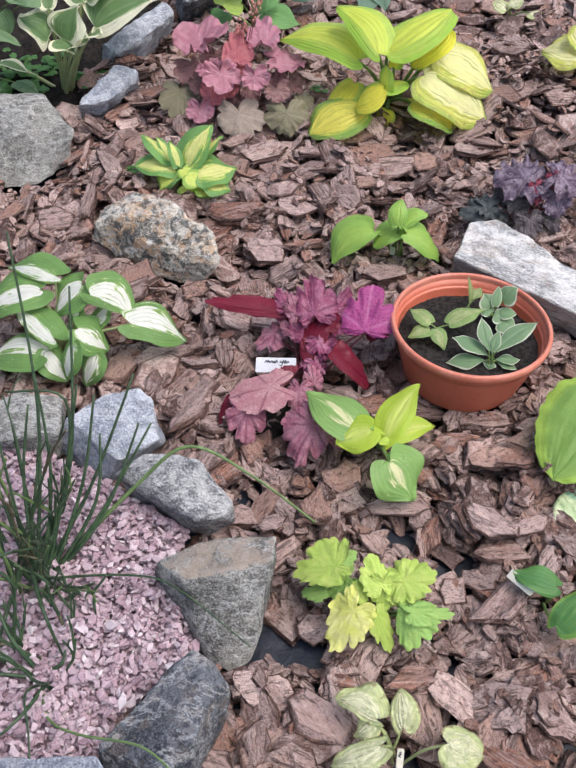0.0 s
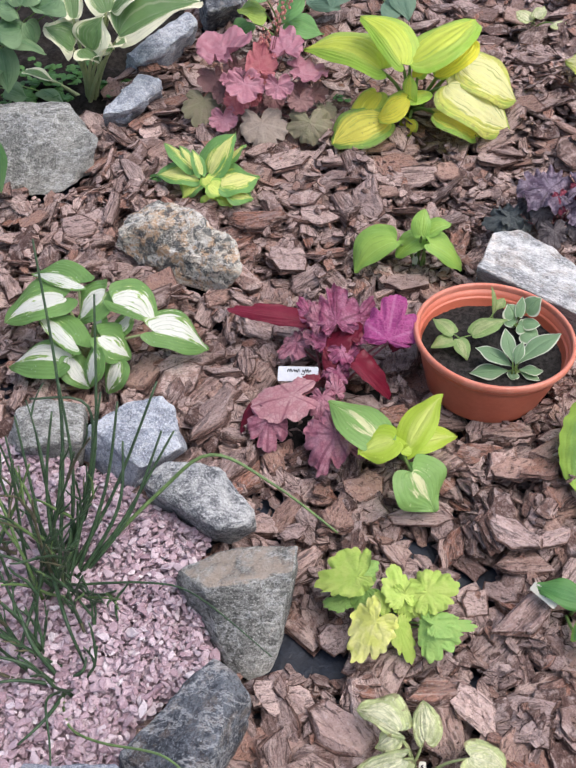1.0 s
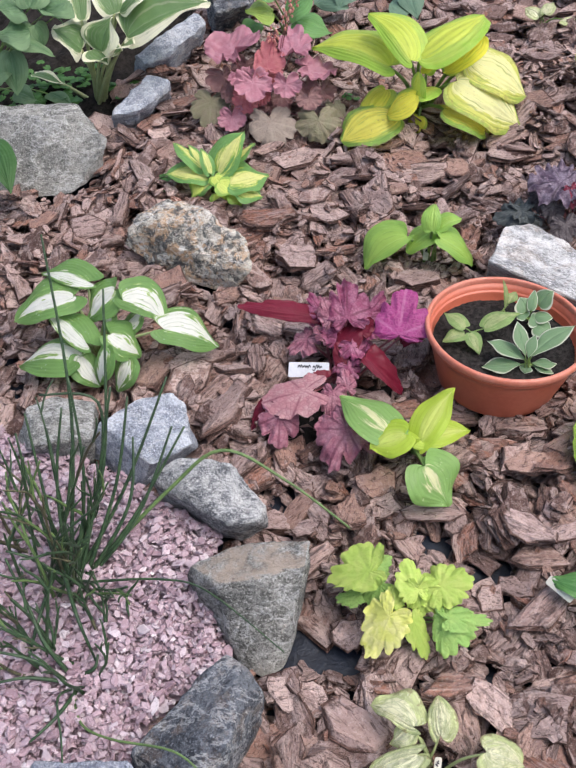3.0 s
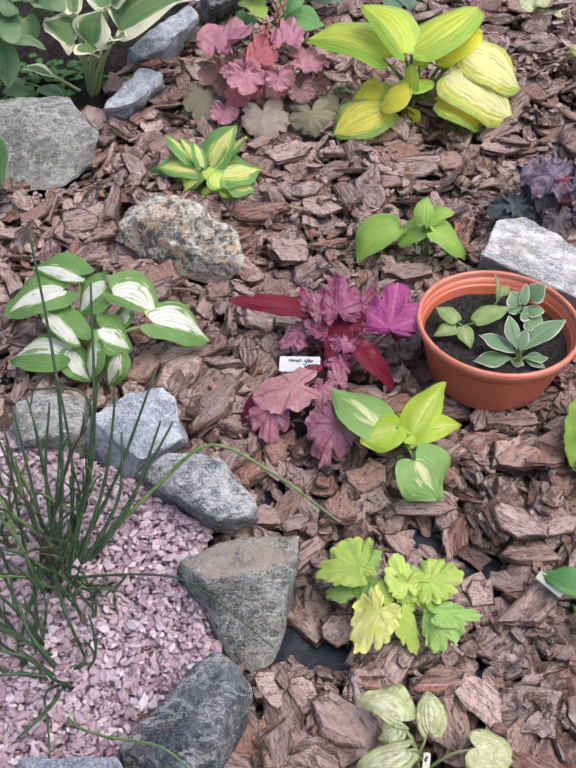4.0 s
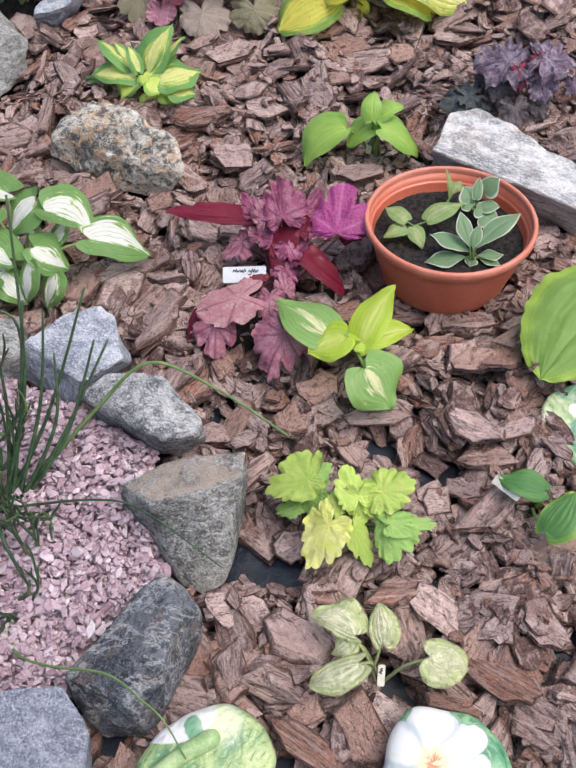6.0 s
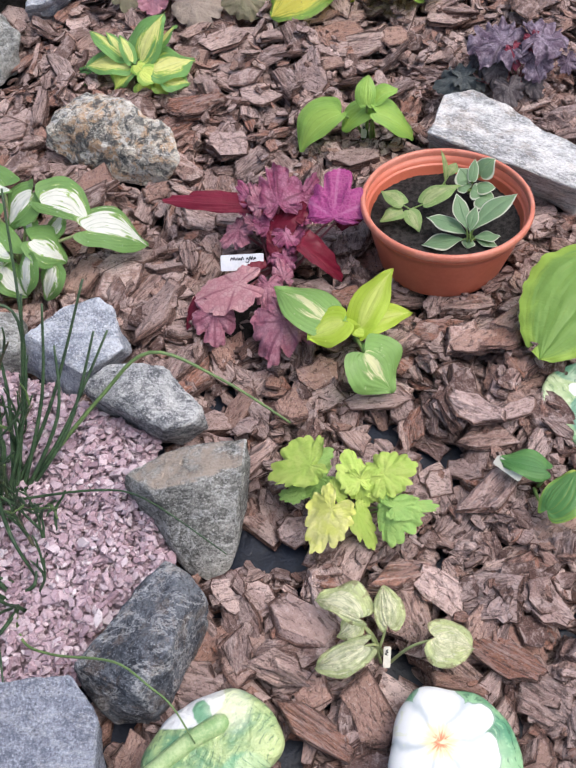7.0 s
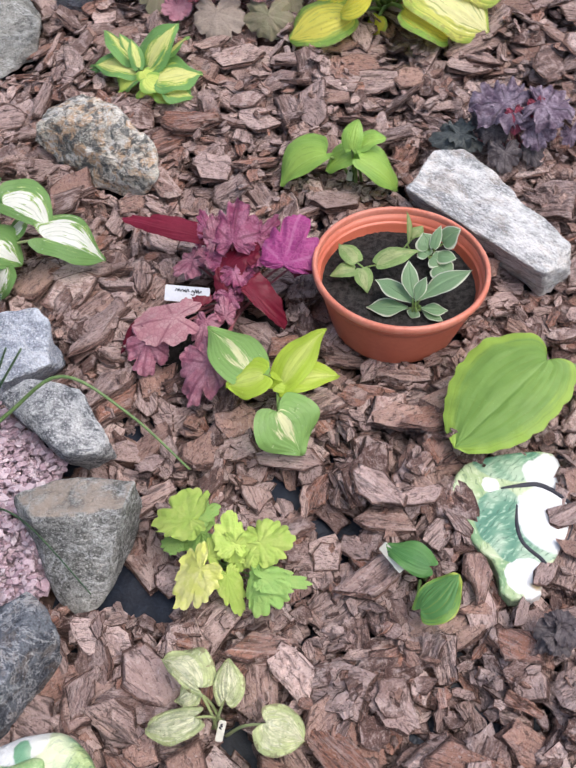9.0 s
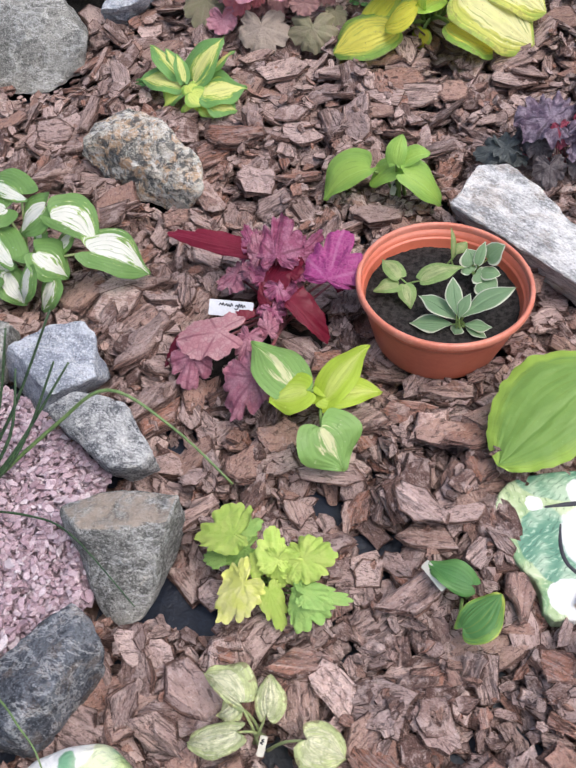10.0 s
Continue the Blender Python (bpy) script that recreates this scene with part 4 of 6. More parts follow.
make_plant("hosta", ((-0.228, 1.577, -0.003), [
    (0.006, -0.021, 0.065, 0.061, 0.038, 0.118, 0.041, 0.035, -4, -8, "a"),
    (-0.017, -0.028, 0.055, -0.104, -0.009, 0.051, 0.028, 0.055, -16, 4, "a"),
    (0.032, -0.052, 0.059, 0.107, -0.016, 0.047, 0.055, 0.038, 2, -14, "a"),
    (-0.027, -0.005, 0.063, -0.089, 0.046, 0.091, 0.027, 0.017, 10, -22, "a"),
    (-0.030, 0.005, 0.068, -0.057, 0.035, 0.093, 0.011, 0.010, -6, -6, "a"),
    (-0.010, -0.032, 0.069, -0.027, 0.007, 0.101, 0.011, 0.015, -10, -2, "a"),
    (0.041, 0.007, 0.073, 0.080, 0.028, 0.097, 0.024, 0.030, -30, 18, "a"),
    (0.013, -0.060, 0.065, 0.038, -0.071, 0.043, 0.024, 0.024, 0, -12, "y")] + [
    (-0.020, -0.034, 0.051, -0.047, -0.057, 0.029, 0.015, 0.029, -16, 4, "y"),
    (-0.009, -0.045, 0.053, -0.035, -0.057, 0.031, 0.026, 0.022, 16, -28, "a"),
    (0.006, -0.063, 0.039, 0.012, -0.079, 0.019, 0.018, 0.018, -4, -8, "y"),
    (0.048, -0.065, 0.047, 0.096, -0.061, 0.029, 0.034, 0.029, -2, -10, "a"),
    (0.037, -0.060, 0.039, 0.054, -0.077, 0.021, 0.021, 0.021, -8, -4, "y"),
    (0.000, -0.037, 0.063, 0.021, -0.057, 0.049, 0.023, 0.017, -2, -10, "y")]), "small bushy hosta with yellow leaves edged green", "hosta", "small", thick=0.0025, wave=0.05, tip_end=0.85, heart=0.14, curl=0.10)
make_plant("hosta", ((0.182, 1.333, 0.002), [
    (-0.046, -0.019, 0.076, -0.120, -0.045, 0.024, 0.017, 0.055, -22, 10, "a"),
    (0.003, -0.005, 0.076, -0.045, -0.026, 0.044, 0.022, 0.028, -10, -2, "a"),
    (-0.003, -0.025, 0.093, 0.003, 0.013, 0.123, 0.019, 0.014, -4, -8, "a"),
    (0.011, -0.020, 0.093, 0.051, -0.005, 0.103, 0.025, 0.009, 10, -22, "a"),
    (0.011, -0.040, 0.086, 0.075, -0.039, 0.024, 0.044, 0.020, 10, -22, "a")]), "small fresh green hosta with five leaves", "hosta", "green", thick=0.0028, arch=0.12, heart=0.12, furrow=0.018, tip_end=0.48)
make_plant("hosta", ((0.121, 0.902, -0.009), [
    (-0.041, -0.044, 0.089, -0.112, 0.026, 0.087, 0.037, 0.035, -6, -6, "g"),
    (-0.020, -0.055, 0.097, -0.070, -0.069, 0.079, 0.032, 0.032, -6, -6, "y"),
    (0.006, -0.050, 0.077, 0.058, 0.017, 0.117, 0.028, 0.022, -4, -8, "y"),
    (0.006, -0.050, 0.077, 0.081, -0.024, 0.067, 0.032, 0.019, 0, -12, "y"),
    (0.006, -0.103, 0.083, 0.040, -0.136, 0.031, 0.047, 0.045, -4, -8, "g"),
    (0.016, -0.095, 0.075, 0.018, -0.074, 0.079, 0.012, 0.012, -6, -6, "g")]), "lime and green hosta with cream flame markings", "hosta", "lime", thick=0.0028, heart=0.20, furrow=0.006, curl=0.10, tip_end=0.90, wave=0.06, arch=0.05)
make_plant("hosta", ((0.108, 0.413, -0.019), [
    (-0.022, 0.023, 0.069, -0.071, 0.053, 0.061, 0.010, 0.033, -18, 6, "a"),
    (-0.025, 0.023, 0.065, -0.048, 0.011, 0.047, 0.016, 0.011, -2, -10, "a"),
    (-0.020, -0.009, 0.069, -0.078, -0.021, 0.043, 0.023, 0.016, -2, -10, "a"),
    (0.009, 0.016, 0.063, 0.009, 0.056, 0.081, 0.012, 0.022, -12, 0, "a"),
    (0.059, -0.006, 0.069, 0.103, -0.016, 0.053, 0.026, 0.028, -8, -4, "a")]), "young hosta with mottled pale cream-green leaves", "hosta", "pale", thick=0.0018, stalk=PALE_STALK, wave=0.11, heart=0.20, furrow=0.016, tip_end=0.62)
make_plant("hosta", ((0.607, 0.930, 0.004), [
    (-0.133, -0.027, 0.091, -0.247, -0.149, 0.046, 0.055, 0.076, -10, -2, "a")]), "hosta with one large wavy-edged green leaf", "hosta", "big", thick=0.004, wave=0.014, fold=0.03, curl=0.10, arch=0.06, tip_end=0.40, heart=0.12, frill=3.0, ribs=7.0, furrow=0.006, scallop=0.06)
make_plant("hosta", ((0.333, 0.610, -0.009), [
    (0.002, 0.006, 0.049, -0.051, 0.028, 0.049, 0.016, 0.021, -10, -2, "g"),
    (-0.005, -0.044, 0.037, 0.037, -0.006, 0.061, 0.016, 0.031, -12, 0, "y")]), "tiny green hosta with a yellow-edged leaf", "hosta", "mini", thick=0.002, wave=0.09, heart=0.14, furrow=0.02, tip_end=0.5)
make_plant("heuchera", ((-0.133, 1.877, 0.005), [
    (-0.074, -0.016, 0.145, -0.128, 0.032, 0.135, 0.042, 0.080, -20, 8, "p"),
    (0.008, -0.080, 0.145, 0.005, 0.007, 0.160, 0.030, 0.035, -8, -4, "r"),
    (0.060, -0.026, 0.155, 0.063, 0.057, 0.160, 0.031, 0.038, -8, -4, "p"),
    (-0.024, -0.112, 0.132, -0.019, -0.139, 0.107, 0.041, 0.037, -6, -6, "p"),
    (0.046, -0.110, 0.125, 0.048, -0.127, 0.103, 0.031, 0.029, -4, -8, "p"),
    (0.096, -0.060, 0.125, 0.144, -0.053, 0.113, 0.046, 0.034, 2, -14, "p"),
    (0.092, -0.116, 0.095, 0.094, -0.133, 0.075, 0.029, 0.029, -6, -6, "d"),
    (-0.095, -0.014, 0.095, -0.079, -0.051, 0.065, 0.023, 0.041, -12, 0, "d")] + [
    (-0.043, -0.096, 0.090, -0.038, -0.125, 0.067, 0.026, 0.030, -8, -4, "r"),
    (-0.072, -0.129, 0.061, -0.072, -0.147, 0.039, 0.031, 0.031, -6, -6, "p"),
    (0.010, -0.148, 0.061, 0.018, -0.195, 0.032, 0.052, 0.045, -4, -8, "g"),
    (0.112, -0.152, 0.063, 0.114, -0.183, 0.035, 0.046, 0.046, -6, -6, "o"),
    (-0.122, -0.059, 0.061, -0.126, -0.107, 0.035, 0.038, 0.043, -8, -4, "o"),
    (0.148, -0.081, 0.055, 0.161, -0.110, 0.040, 0.021, 0.021, -6, -6, "o"),
    (-0.007, -0.070, 0.083, -0.007, -0.102, 0.069, 0.018, 0.018, -6, -6, "r"),
    (0.035, -0.064, 0.073, 0.035, -0.103, 0.059, 0.023, 0.023, -6, -6, "d")] + [
    (-0.047, 0.015, 0.105, -0.055, -0.017, 0.090, 0.030, 0.029, -6, -6, "d"),
    (0.018, -0.074, 0.059, 0.021, -0.103, 0.045, 0.032, 0.028, -6, -6, "d"),
    (-0.073, -0.058, 0.083, -0.077, -0.084, 0.065, 0.027, 0.027, -6, -6, "d"),
    (0.085, -0.064, 0.091, 0.091, -0.089, 0.075, 0.030, 0.027, -4, -8, "d"),
    (-0.024, -0.089, 0.057, -0.026, -0.117, 0.043, 0.026, 0.027, -6, -6, "d"),
    (0.120, -0.053, 0.075, 0.133, -0.075, 0.061, 0.030, 0.025, -4, -8, "d"),
    (0.004, -0.057, 0.110, 0.008, -0.079, 0.095, 0.028, 0.025, -6, -6, "r"),
    (-0.047, -0.067, 0.117, -0.079, -0.058, 0.113, 0.027, 0.036, -14, 2, "p")]), "rose-pink coral bells with rounded ruffled leaves", "coral bells", "pink", "heuchera", RED_STALK, 0.0012, depth=0.20, teeth=0.015, ruffle=0.13, bowl=0.34)
make_plant("heuchera", ((0.019, 1.056, -0.008), [
    (0.005, 0.016, 0.116, 0.005, 0.082, 0.138, 0.033, 0.040, -8, -4, "v"),
    (0.034, 0.030, 0.106, 0.065, 0.066, 0.118, 0.028, 0.021, -2, -10, "v"),
    (0.085, -0.015, 0.108, 0.099, 0.053, 0.142, 0.042, 0.045, -6, -6, "m"),
    (0.093, 0.017, 0.074, 0.138, 0.026, 0.078, 0.043, 0.018, 4, -16, "d"),
    (-0.038, 0.036, 0.100, -0.160, 0.052, 0.112, 0.012, 0.024, -30, 14, "d"),
    (-0.008, -0.004, 0.088, -0.025, 0.037, 0.116, 0.022, 0.022, -6, -6, "v"),
    (-0.062, 0.013, 0.074, -0.088, -0.002, 0.058, 0.028, 0.025, -4, -8, "w"),
    (0.033, -0.043, 0.086, 0.088, -0.068, 0.034, 0.029, 0.011, 4, -16, "d")] + [
    (-0.005, -0.020, 0.088, 0.022, 0.013, 0.112, 0.023, 0.023, -6, -6, "d"),
    (0.017, -0.014, 0.086, 0.056, -0.025, 0.074, 0.026, 0.015, 0, -12, "w"),
    (-0.066, -0.101, 0.072, -0.128, -0.107, 0.058, 0.040, 0.038, -6, -6, "p"),
    (-0.101, -0.132, 0.052, -0.104, -0.171, 0.028, 0.028, 0.032, -8, -4, "w"),
    (-0.120, -0.102, 0.048, -0.144, -0.132, 0.024, 0.017, 0.016, -6, -6, "d"),
    (-0.020, -0.103, 0.070, -0.024, -0.144, 0.048, 0.022, 0.019, -4, -8, "w"),
    (0.001, -0.173, 0.064, -0.029, -0.219, 0.038, 0.030, 0.048, -10, -2, "w"),
    (0.008, -0.171, 0.054, 0.040, -0.193, 0.034, 0.015, 0.013, -4, -8, "w")] + [
    (-0.009, -0.040, 0.064, 0.018, -0.044, 0.058, 0.018, 0.016, -4, -8, "v"),
    (-0.025, 0.000, 0.086, -0.047, 0.013, 0.098, 0.012, 0.023, -14, 2, "w"),
    (-0.001, -0.040, 0.070, -0.010, -0.019, 0.094, 0.014, 0.019, -8, -4, "d"),
    (0.012, -0.031, 0.074, 0.038, -0.018, 0.092, 0.018, 0.018, -6, -6, "v"),
    (-0.032, -0.060, 0.058, -0.048, -0.041, 0.068, 0.011, 0.018, -10, -2, "d"),
    (0.003, -0.078, 0.054, -0.001, -0.055, 0.072, 0.015, 0.015, -6, -6, "w"),
    (0.023, -0.001, 0.102, 0.041, 0.013, 0.116, 0.019, 0.017, -6, -6, "d"),
    (-0.022, 0.019, 0.112, -0.031, 0.045, 0.128, 0.016, 0.021, -8, -4, "w")] + [
    (-0.047, 0.036, 0.094, -0.057, 0.046, 0.098, 0.013, 0.016, -10, -2, "v"),
    (-0.034, 0.041, 0.102, -0.055, 0.074, 0.116, 0.018, 0.018, -6, -6, "v")] + [
    (-0.012, 0.010, 0.096, -0.020, 0.030, 0.104, 0.026, 0.024, -10, 4, "v"),
    (0.012, -0.022, 0.092, 0.022, -0.040, 0.080, 0.026, 0.022, -4, -12, "v"),
    (0.006, -0.048, 0.070, 0.014, -0.062, 0.052, 0.022, 0.020, -18, -16, "v"),
    (0.036, 0.004, 0.098, 0.058, 0.014, 0.098, 0.020, 0.022, -14, 6, "v"),
    (0.048, 0.046, 0.100, 0.072, 0.050, 0.092, 0.022, 0.020, 0, -12, "w"),
    (-0.040, 0.060, 0.108, -0.058, 0.062, 0.102, 0.018, 0.020, -6, -6, "w")]), "burgundy coral bells with ruffled plum and magenta leaves", "coral bells", "red", "heuchera", RED_STALK, 0.0021, spread=0.02, ruffle=0.19, depth=0.20)
make_plant("heuchera", ((0.454, 1.418, 0.011), [
    (-0.034, -0.006, 0.107, -0.092, 0.004, 0.103, 0.040, 0.065, -14, 2, "v"),
    (-0.034, 0.002, 0.105, -0.008, 0.048, 0.107, 0.030, 0.022, -2, -10, "v"),
    (-0.019, -0.025, 0.101, -0.011, -0.041, 0.077, 0.019, 0.017, -6, -6, "r"),
    (0.017, -0.010, 0.111, 0.025, -0.027, 0.095, 0.019, 0.017, -4, -8, "r"),
    (0.029, -0.011, 0.111, 0.075, -0.015, 0.097, 0.052, 0.035, 2, -14, "v"),
    (0.019, -0.027, 0.089, 0.028, -0.049, 0.051, 0.035, 0.031, -4, -8, "v"),
    (-0.100, -0.028, 0.061, -0.149, -0.028, 0.045, 0.032, 0.038, -10, -2, "t"),
    (-0.100, -0.025, 0.059, -0.059, -0.025, 0.041, 0.031, 0.029, -4, -8, "t")] + [
    (-0.046, -0.026, 0.071, -0.043, -0.044, 0.045, 0.023, 0.021, -6, -6, "k"),
    (-0.028, -0.062, 0.055, -0.025, -0.082, 0.029, 0.026, 0.026, -6, -6, "k"),
    (-0.066, 0.003, 0.071, -0.060, -0.020, 0.049, 0.022, 0.019, -4, -8, "k"),
    (0.077, -0.024, 0.069, 0.082, -0.036, 0.051, 0.020, 0.017, -4, -8, "v"),
    (0.017, -0.040, 0.045, 0.032, -0.058, 0.025, 0.024, 0.017, -2, -10, "k")]), "dark violet coral bells with crinkled leaves", "coral bells", "dark", "heuchera", RED_STALK, 0.0012, ruffle=0.16)
make_plant("heuchera", ((0.084, 0.603, -0.016), [
    (-0.042, 0.028, 0.088, -0.091, 0.029, 0.064, 0.023, 0.041, -14, 2, "l"),
    (-0.037, 0.037, 0.078, -0.011, 0.052, 0.078, 0.022, 0.013, 0, -12, "g"),
    (-0.029, 0.020, 0.068, -0.060, 0.012, 0.052, 0.023, 0.023, -6, -6, "g"),
    (-0.057, 0.013, 0.056, -0.085, 0.019, 0.038, 0.017, 0.016, -4, -8, "g"),
    (-0.019, -0.032, 0.078, -0.050, -0.062, 0.042, 0.030, 0.031, -6, -6, "y"),
    (-0.013, -0.013, 0.076, -0.012, 0.010, 0.080, 0.012, 0.015, -8, -4, "l"),
    (0.018, -0.002, 0.090, 0.008, 0.036, 0.100, 0.024, 0.014, -2, -10, "l"),
    (0.020, -0.001, 0.088, 0.022, -0.019, 0.062, 0.028, 0.019, -2, -10, "l")] + [
    (0.048, 0.006, 0.088, 0.083, 0.015, 0.098, 0.032, 0.028, -4, -8, "l"),
    (0.036, -0.004, 0.072, 0.061, -0.009, 0.058, 0.013, 0.014, -6, -6, "l"),
    (0.012, -0.031, 0.066, 0.030, -0.059, 0.026, 0.016, 0.016, -6, -6, "l"),
    (0.051, -0.031, 0.068, 0.046, -0.063, 0.042, 0.037, 0.015, 2, -14, "g"),
    (0.057, -0.033, 0.074, 0.106, -0.026, 0.060, 0.016, 0.015, -2, -10, "g")]), "lime-yellow coral bells with lobed leaves", "coral bells", "lemon", "heuchera", STALK, 0.0012, ruffle=0.09)
make_plant("heuchera", ((0.499, 0.558, -0.006), [
    (-0.017, -0.004, 0.044, -0.030, -0.028, 0.034, 0.040, 0, "k"),
    (-0.009, -0.001, 0.045, 0.016, 0.012, 0.036, 0.042, 0, "k"),
    (-0.014, -0.013, 0.044, 0.002, -0.023, 0.030, 0.037, 0, "k")]), "tiny smoky dark coral bells in the bark", "coral bells", "dark", "heuchera", RED_STALK, 0.001, ruffle=0.18)
make_plant("leafy_plant", ((-0.826, 2.012, -0.009), [
    (0.152, -0.180, 0.195, 0.156, -0.219, 0.114, 0.057, 0, "a"),
    (0.209, -0.147, 0.237, 0.219, -0.153, 0.187, 0.059, 0, "a"),
    (0.203, -0.172, 0.237, 0.138, -0.186, 0.235, 0.137, 0, "a"),
    (0.236, -0.131, 0.258, 0.279, -0.091, 0.260, 0.121, 0, "a"),
    (0.157, -0.190, 0.225, 0.250, -0.191, 0.187, 0.056, 0, "a"),
    (0.174, -0.108, 0.257, 0.129, -0.135, 0.265, 0.140, 0, "a"),
    (0.202, -0.132, 0.267, 0.214, -0.065, 0.289, 0.071, 0, "a"),
    (0.245, -0.119, 0.239, 0.221, -0.145, 0.268, 0.096, 0, "a"),
    (0.132, -0.174, 0.165, 0.086, -0.197, 0.133, 0.117, 0, "a")] + [
    (0.120, -0.128, 0.075, 0.163, -0.122, 0.047, 0.084, 0, "a"),
    (0.180, -0.075, 0.038, 0.243, -0.117, 0.029, 0.041, 0, "a")]), "leafy plant with pointed grey-green leaves", "plant", "shrub", thick=0.0018, fold=0.05, tip_end=0.9)
make_plant("leafy_plant", ((-0.755, 1.549, -0.017), [
    (0.071, 0.038, 0.138, 0.143, -0.094, 0.107, 0.064, 0, "a"),
    (0.058, -0.028, 0.136, 0.058, -0.114, 0.094, 0.066, 0, "a")]), "plant with dark green pointed leaves", "plant", "deep", thick=0.0025)
make_plant("leafy_plant", ((-0.098, 2.187, 0.013), [
    (-0.030, -0.057, 0.103, -0.095, -0.063, 0.111, 0.105, 0, "y"),
    (0.024, -0.104, 0.103, 0.110, -0.120, 0.075, 0.099, 0, "g"),
    (0.007, -0.102, 0.123, 0.070, -0.087, 0.155, 0.123, 0, "g"),
    (-0.075, -0.021, 0.063, -0.100, -0.045, 0.032, 0.072, 0, "g"),
    (-0.021, -0.080, 0.143, -0.070, 0.004, 0.153, 0.062, 0, "g"),
    (0.050, -0.031, 0.046, 0.068, -0.062, 0.035, 0.037, 0, "g")]), "low plant with green and lime leaves behind the coral bells", "plant", "back", thick=0.0022)
make_plant("leafy_plant", ((0.126, 2.438, 0.024), [
    (-0.094, -0.176, 0.069, -0.156, -0.200, 0.057, 0.149, 0, "a"),
    (-0.058, -0.171, 0.090, -0.096, -0.253, 0.067, 0.070, 0, "a"),
    (0.038, -0.197, 0.062, 0.101, -0.213, 0.043, 0.158, 0, "a"),
    (0.074, -0.191, 0.083, 0.095, -0.263, 0.042, 0.061, 0, "a")]), "low plant with dull blue-green leaves", "plant", "blue", thick=0.0022)
make_plant("potted_hosta", ((0.221, 1.049, 0.072), [
    (-0.012, 0.003, 0.030, -0.042, 0.037, 0.030, 0.028, 0, "l"),
    (-0.014, -0.007, 0.025, -0.049, -0.018, 0.018, 0.027, 0, "l"),
    (-0.005, -0.005, 0.025, 0.007, -0.038, 0.010, 0.025, 0, "l"),
    (0.017, 0.001, 0.030, 0.077, 0.029, 0.032, 0.033, 0, "l")]), "small lime hosta seedling in the pot", "hosta", "pot", thick=0.0014)
make_plant("potted_hosta", ((0.298, 0.991, 0.072), [
    (-0.005, -0.001, 0.020, -0.060, 0.025, 0.035, 0.030, 0, "g"),
    (-0.010, -0.004, 0.012, -0.070, -0.004, 0.008, 0.032, 0, "g"),
    (-0.005, -0.003, 0.030, -0.015, 0.042, 0.060, 0.023, 0, "g"),
    (0.002, -0.005, 0.030, 0.074, 0.040, 0.050, 0.032, 0, "g"),
    (-0.000, -0.004, 0.012, -0.006, -0.017, 0.005, 0.019, 0, "g"),
    (0.006, -0.005, 0.015, 0.045, -0.003, 0.010, 0.021, 0, "g"),
    (0.007, -0.003, 0.010, 0.039, -0.017, 0.004, 0.017, 0, "g"),
    (-0.002, -0.008, 0.030, 0.011, 0.022, 0.050, 0.017, 0, "g")]), "narrow grey-green hosta seedling edged white", "hosta", "pot", thick=0.0016, slim=True, arch=0.06)
make_plant("potted_hosta", ((0.318, 1.098, 0.072), [
    (-0.008, -0.006, 0.025, -0.018, 0.012, 0.040, 0.034, 0, "g"),
    (-0.001, -0.008, 0.030, 0.008, 0.024, 0.045, 0.015, 0, "g"),
    (0.013, 0.003, 0.030, 0.036, 0.014, 0.050, 0.037, 0, "g"),
    (-0.008, -0.015, 0.020, -0.021, -0.003, 0.020, 0.026, 0, "g"),
    (-0.002, -0.017, 0.020, 0.014, -0.024, 0.012, 0.033, 0, "g"),
    (0.007, -0.015, 0.020, 0.034, -0.016, 0.020, 0.028, 0, "g"),
    (0.006, -0.028, 0.015, 0.029, -0.043, 0.005, 0.041, 0, "g")]), "round-leaved grey-green hosta seedling edged white", "hosta", "pot", thick=0.0014)
make_plant("potted_hosta", ((0.280, 1.105, 0.072), [
    (-0.000, 0.007, 0.010, -0.006, 0.027, 0.060, 0.008, 0, "l"),
    (0.005, 0.011, 0.020, 0.020, 0.029, 0.030, 0.019, 0, "l")]), "young hosta shoot with an upright leaf", "hosta", "pot", thick=0.0014, slim=True)


make_plant("hosta", ((0.699, 1.936, 0.027), [
    (-0.058, -0.040, 0.073, -0.150, -0.002, 0.061, 0.144, 0, "p"),
    (-0.056, -0.060, 0.092, -0.072, 0.028, 0.104, 0.080, 0, "p"),
    (-0.040, -0.051, 0.053, -0.064, -0.068, 0.022, 0.069, 0, "m"),
    (-0.030, -0.082, 0.093, 0.050, -0.032, 0.076, 0.099, 0, "m")]), "pale yellow hosta at the edge of the bed", "hosta", "gold", thick=0.0035, tip_end=0.52)
make_plant("hosta", ((0.537, 2.208, 0.029), [
    (-0.028, -0.054, 0.043, -0.060, -0.023, 0.053, 0.053, 0, "a"),
    (-0.018, -0.058, 0.053, 0.006, -0.024, 0.065, 0.033, 0, "a"),
    (0.034, -0.047, 0.035, 0.050, -0.065, 0.025, 0.049, 0, "a")]), "tiny pale yellow-green hosta sprout in the bark", "hosta", "pale", thick=0.002)


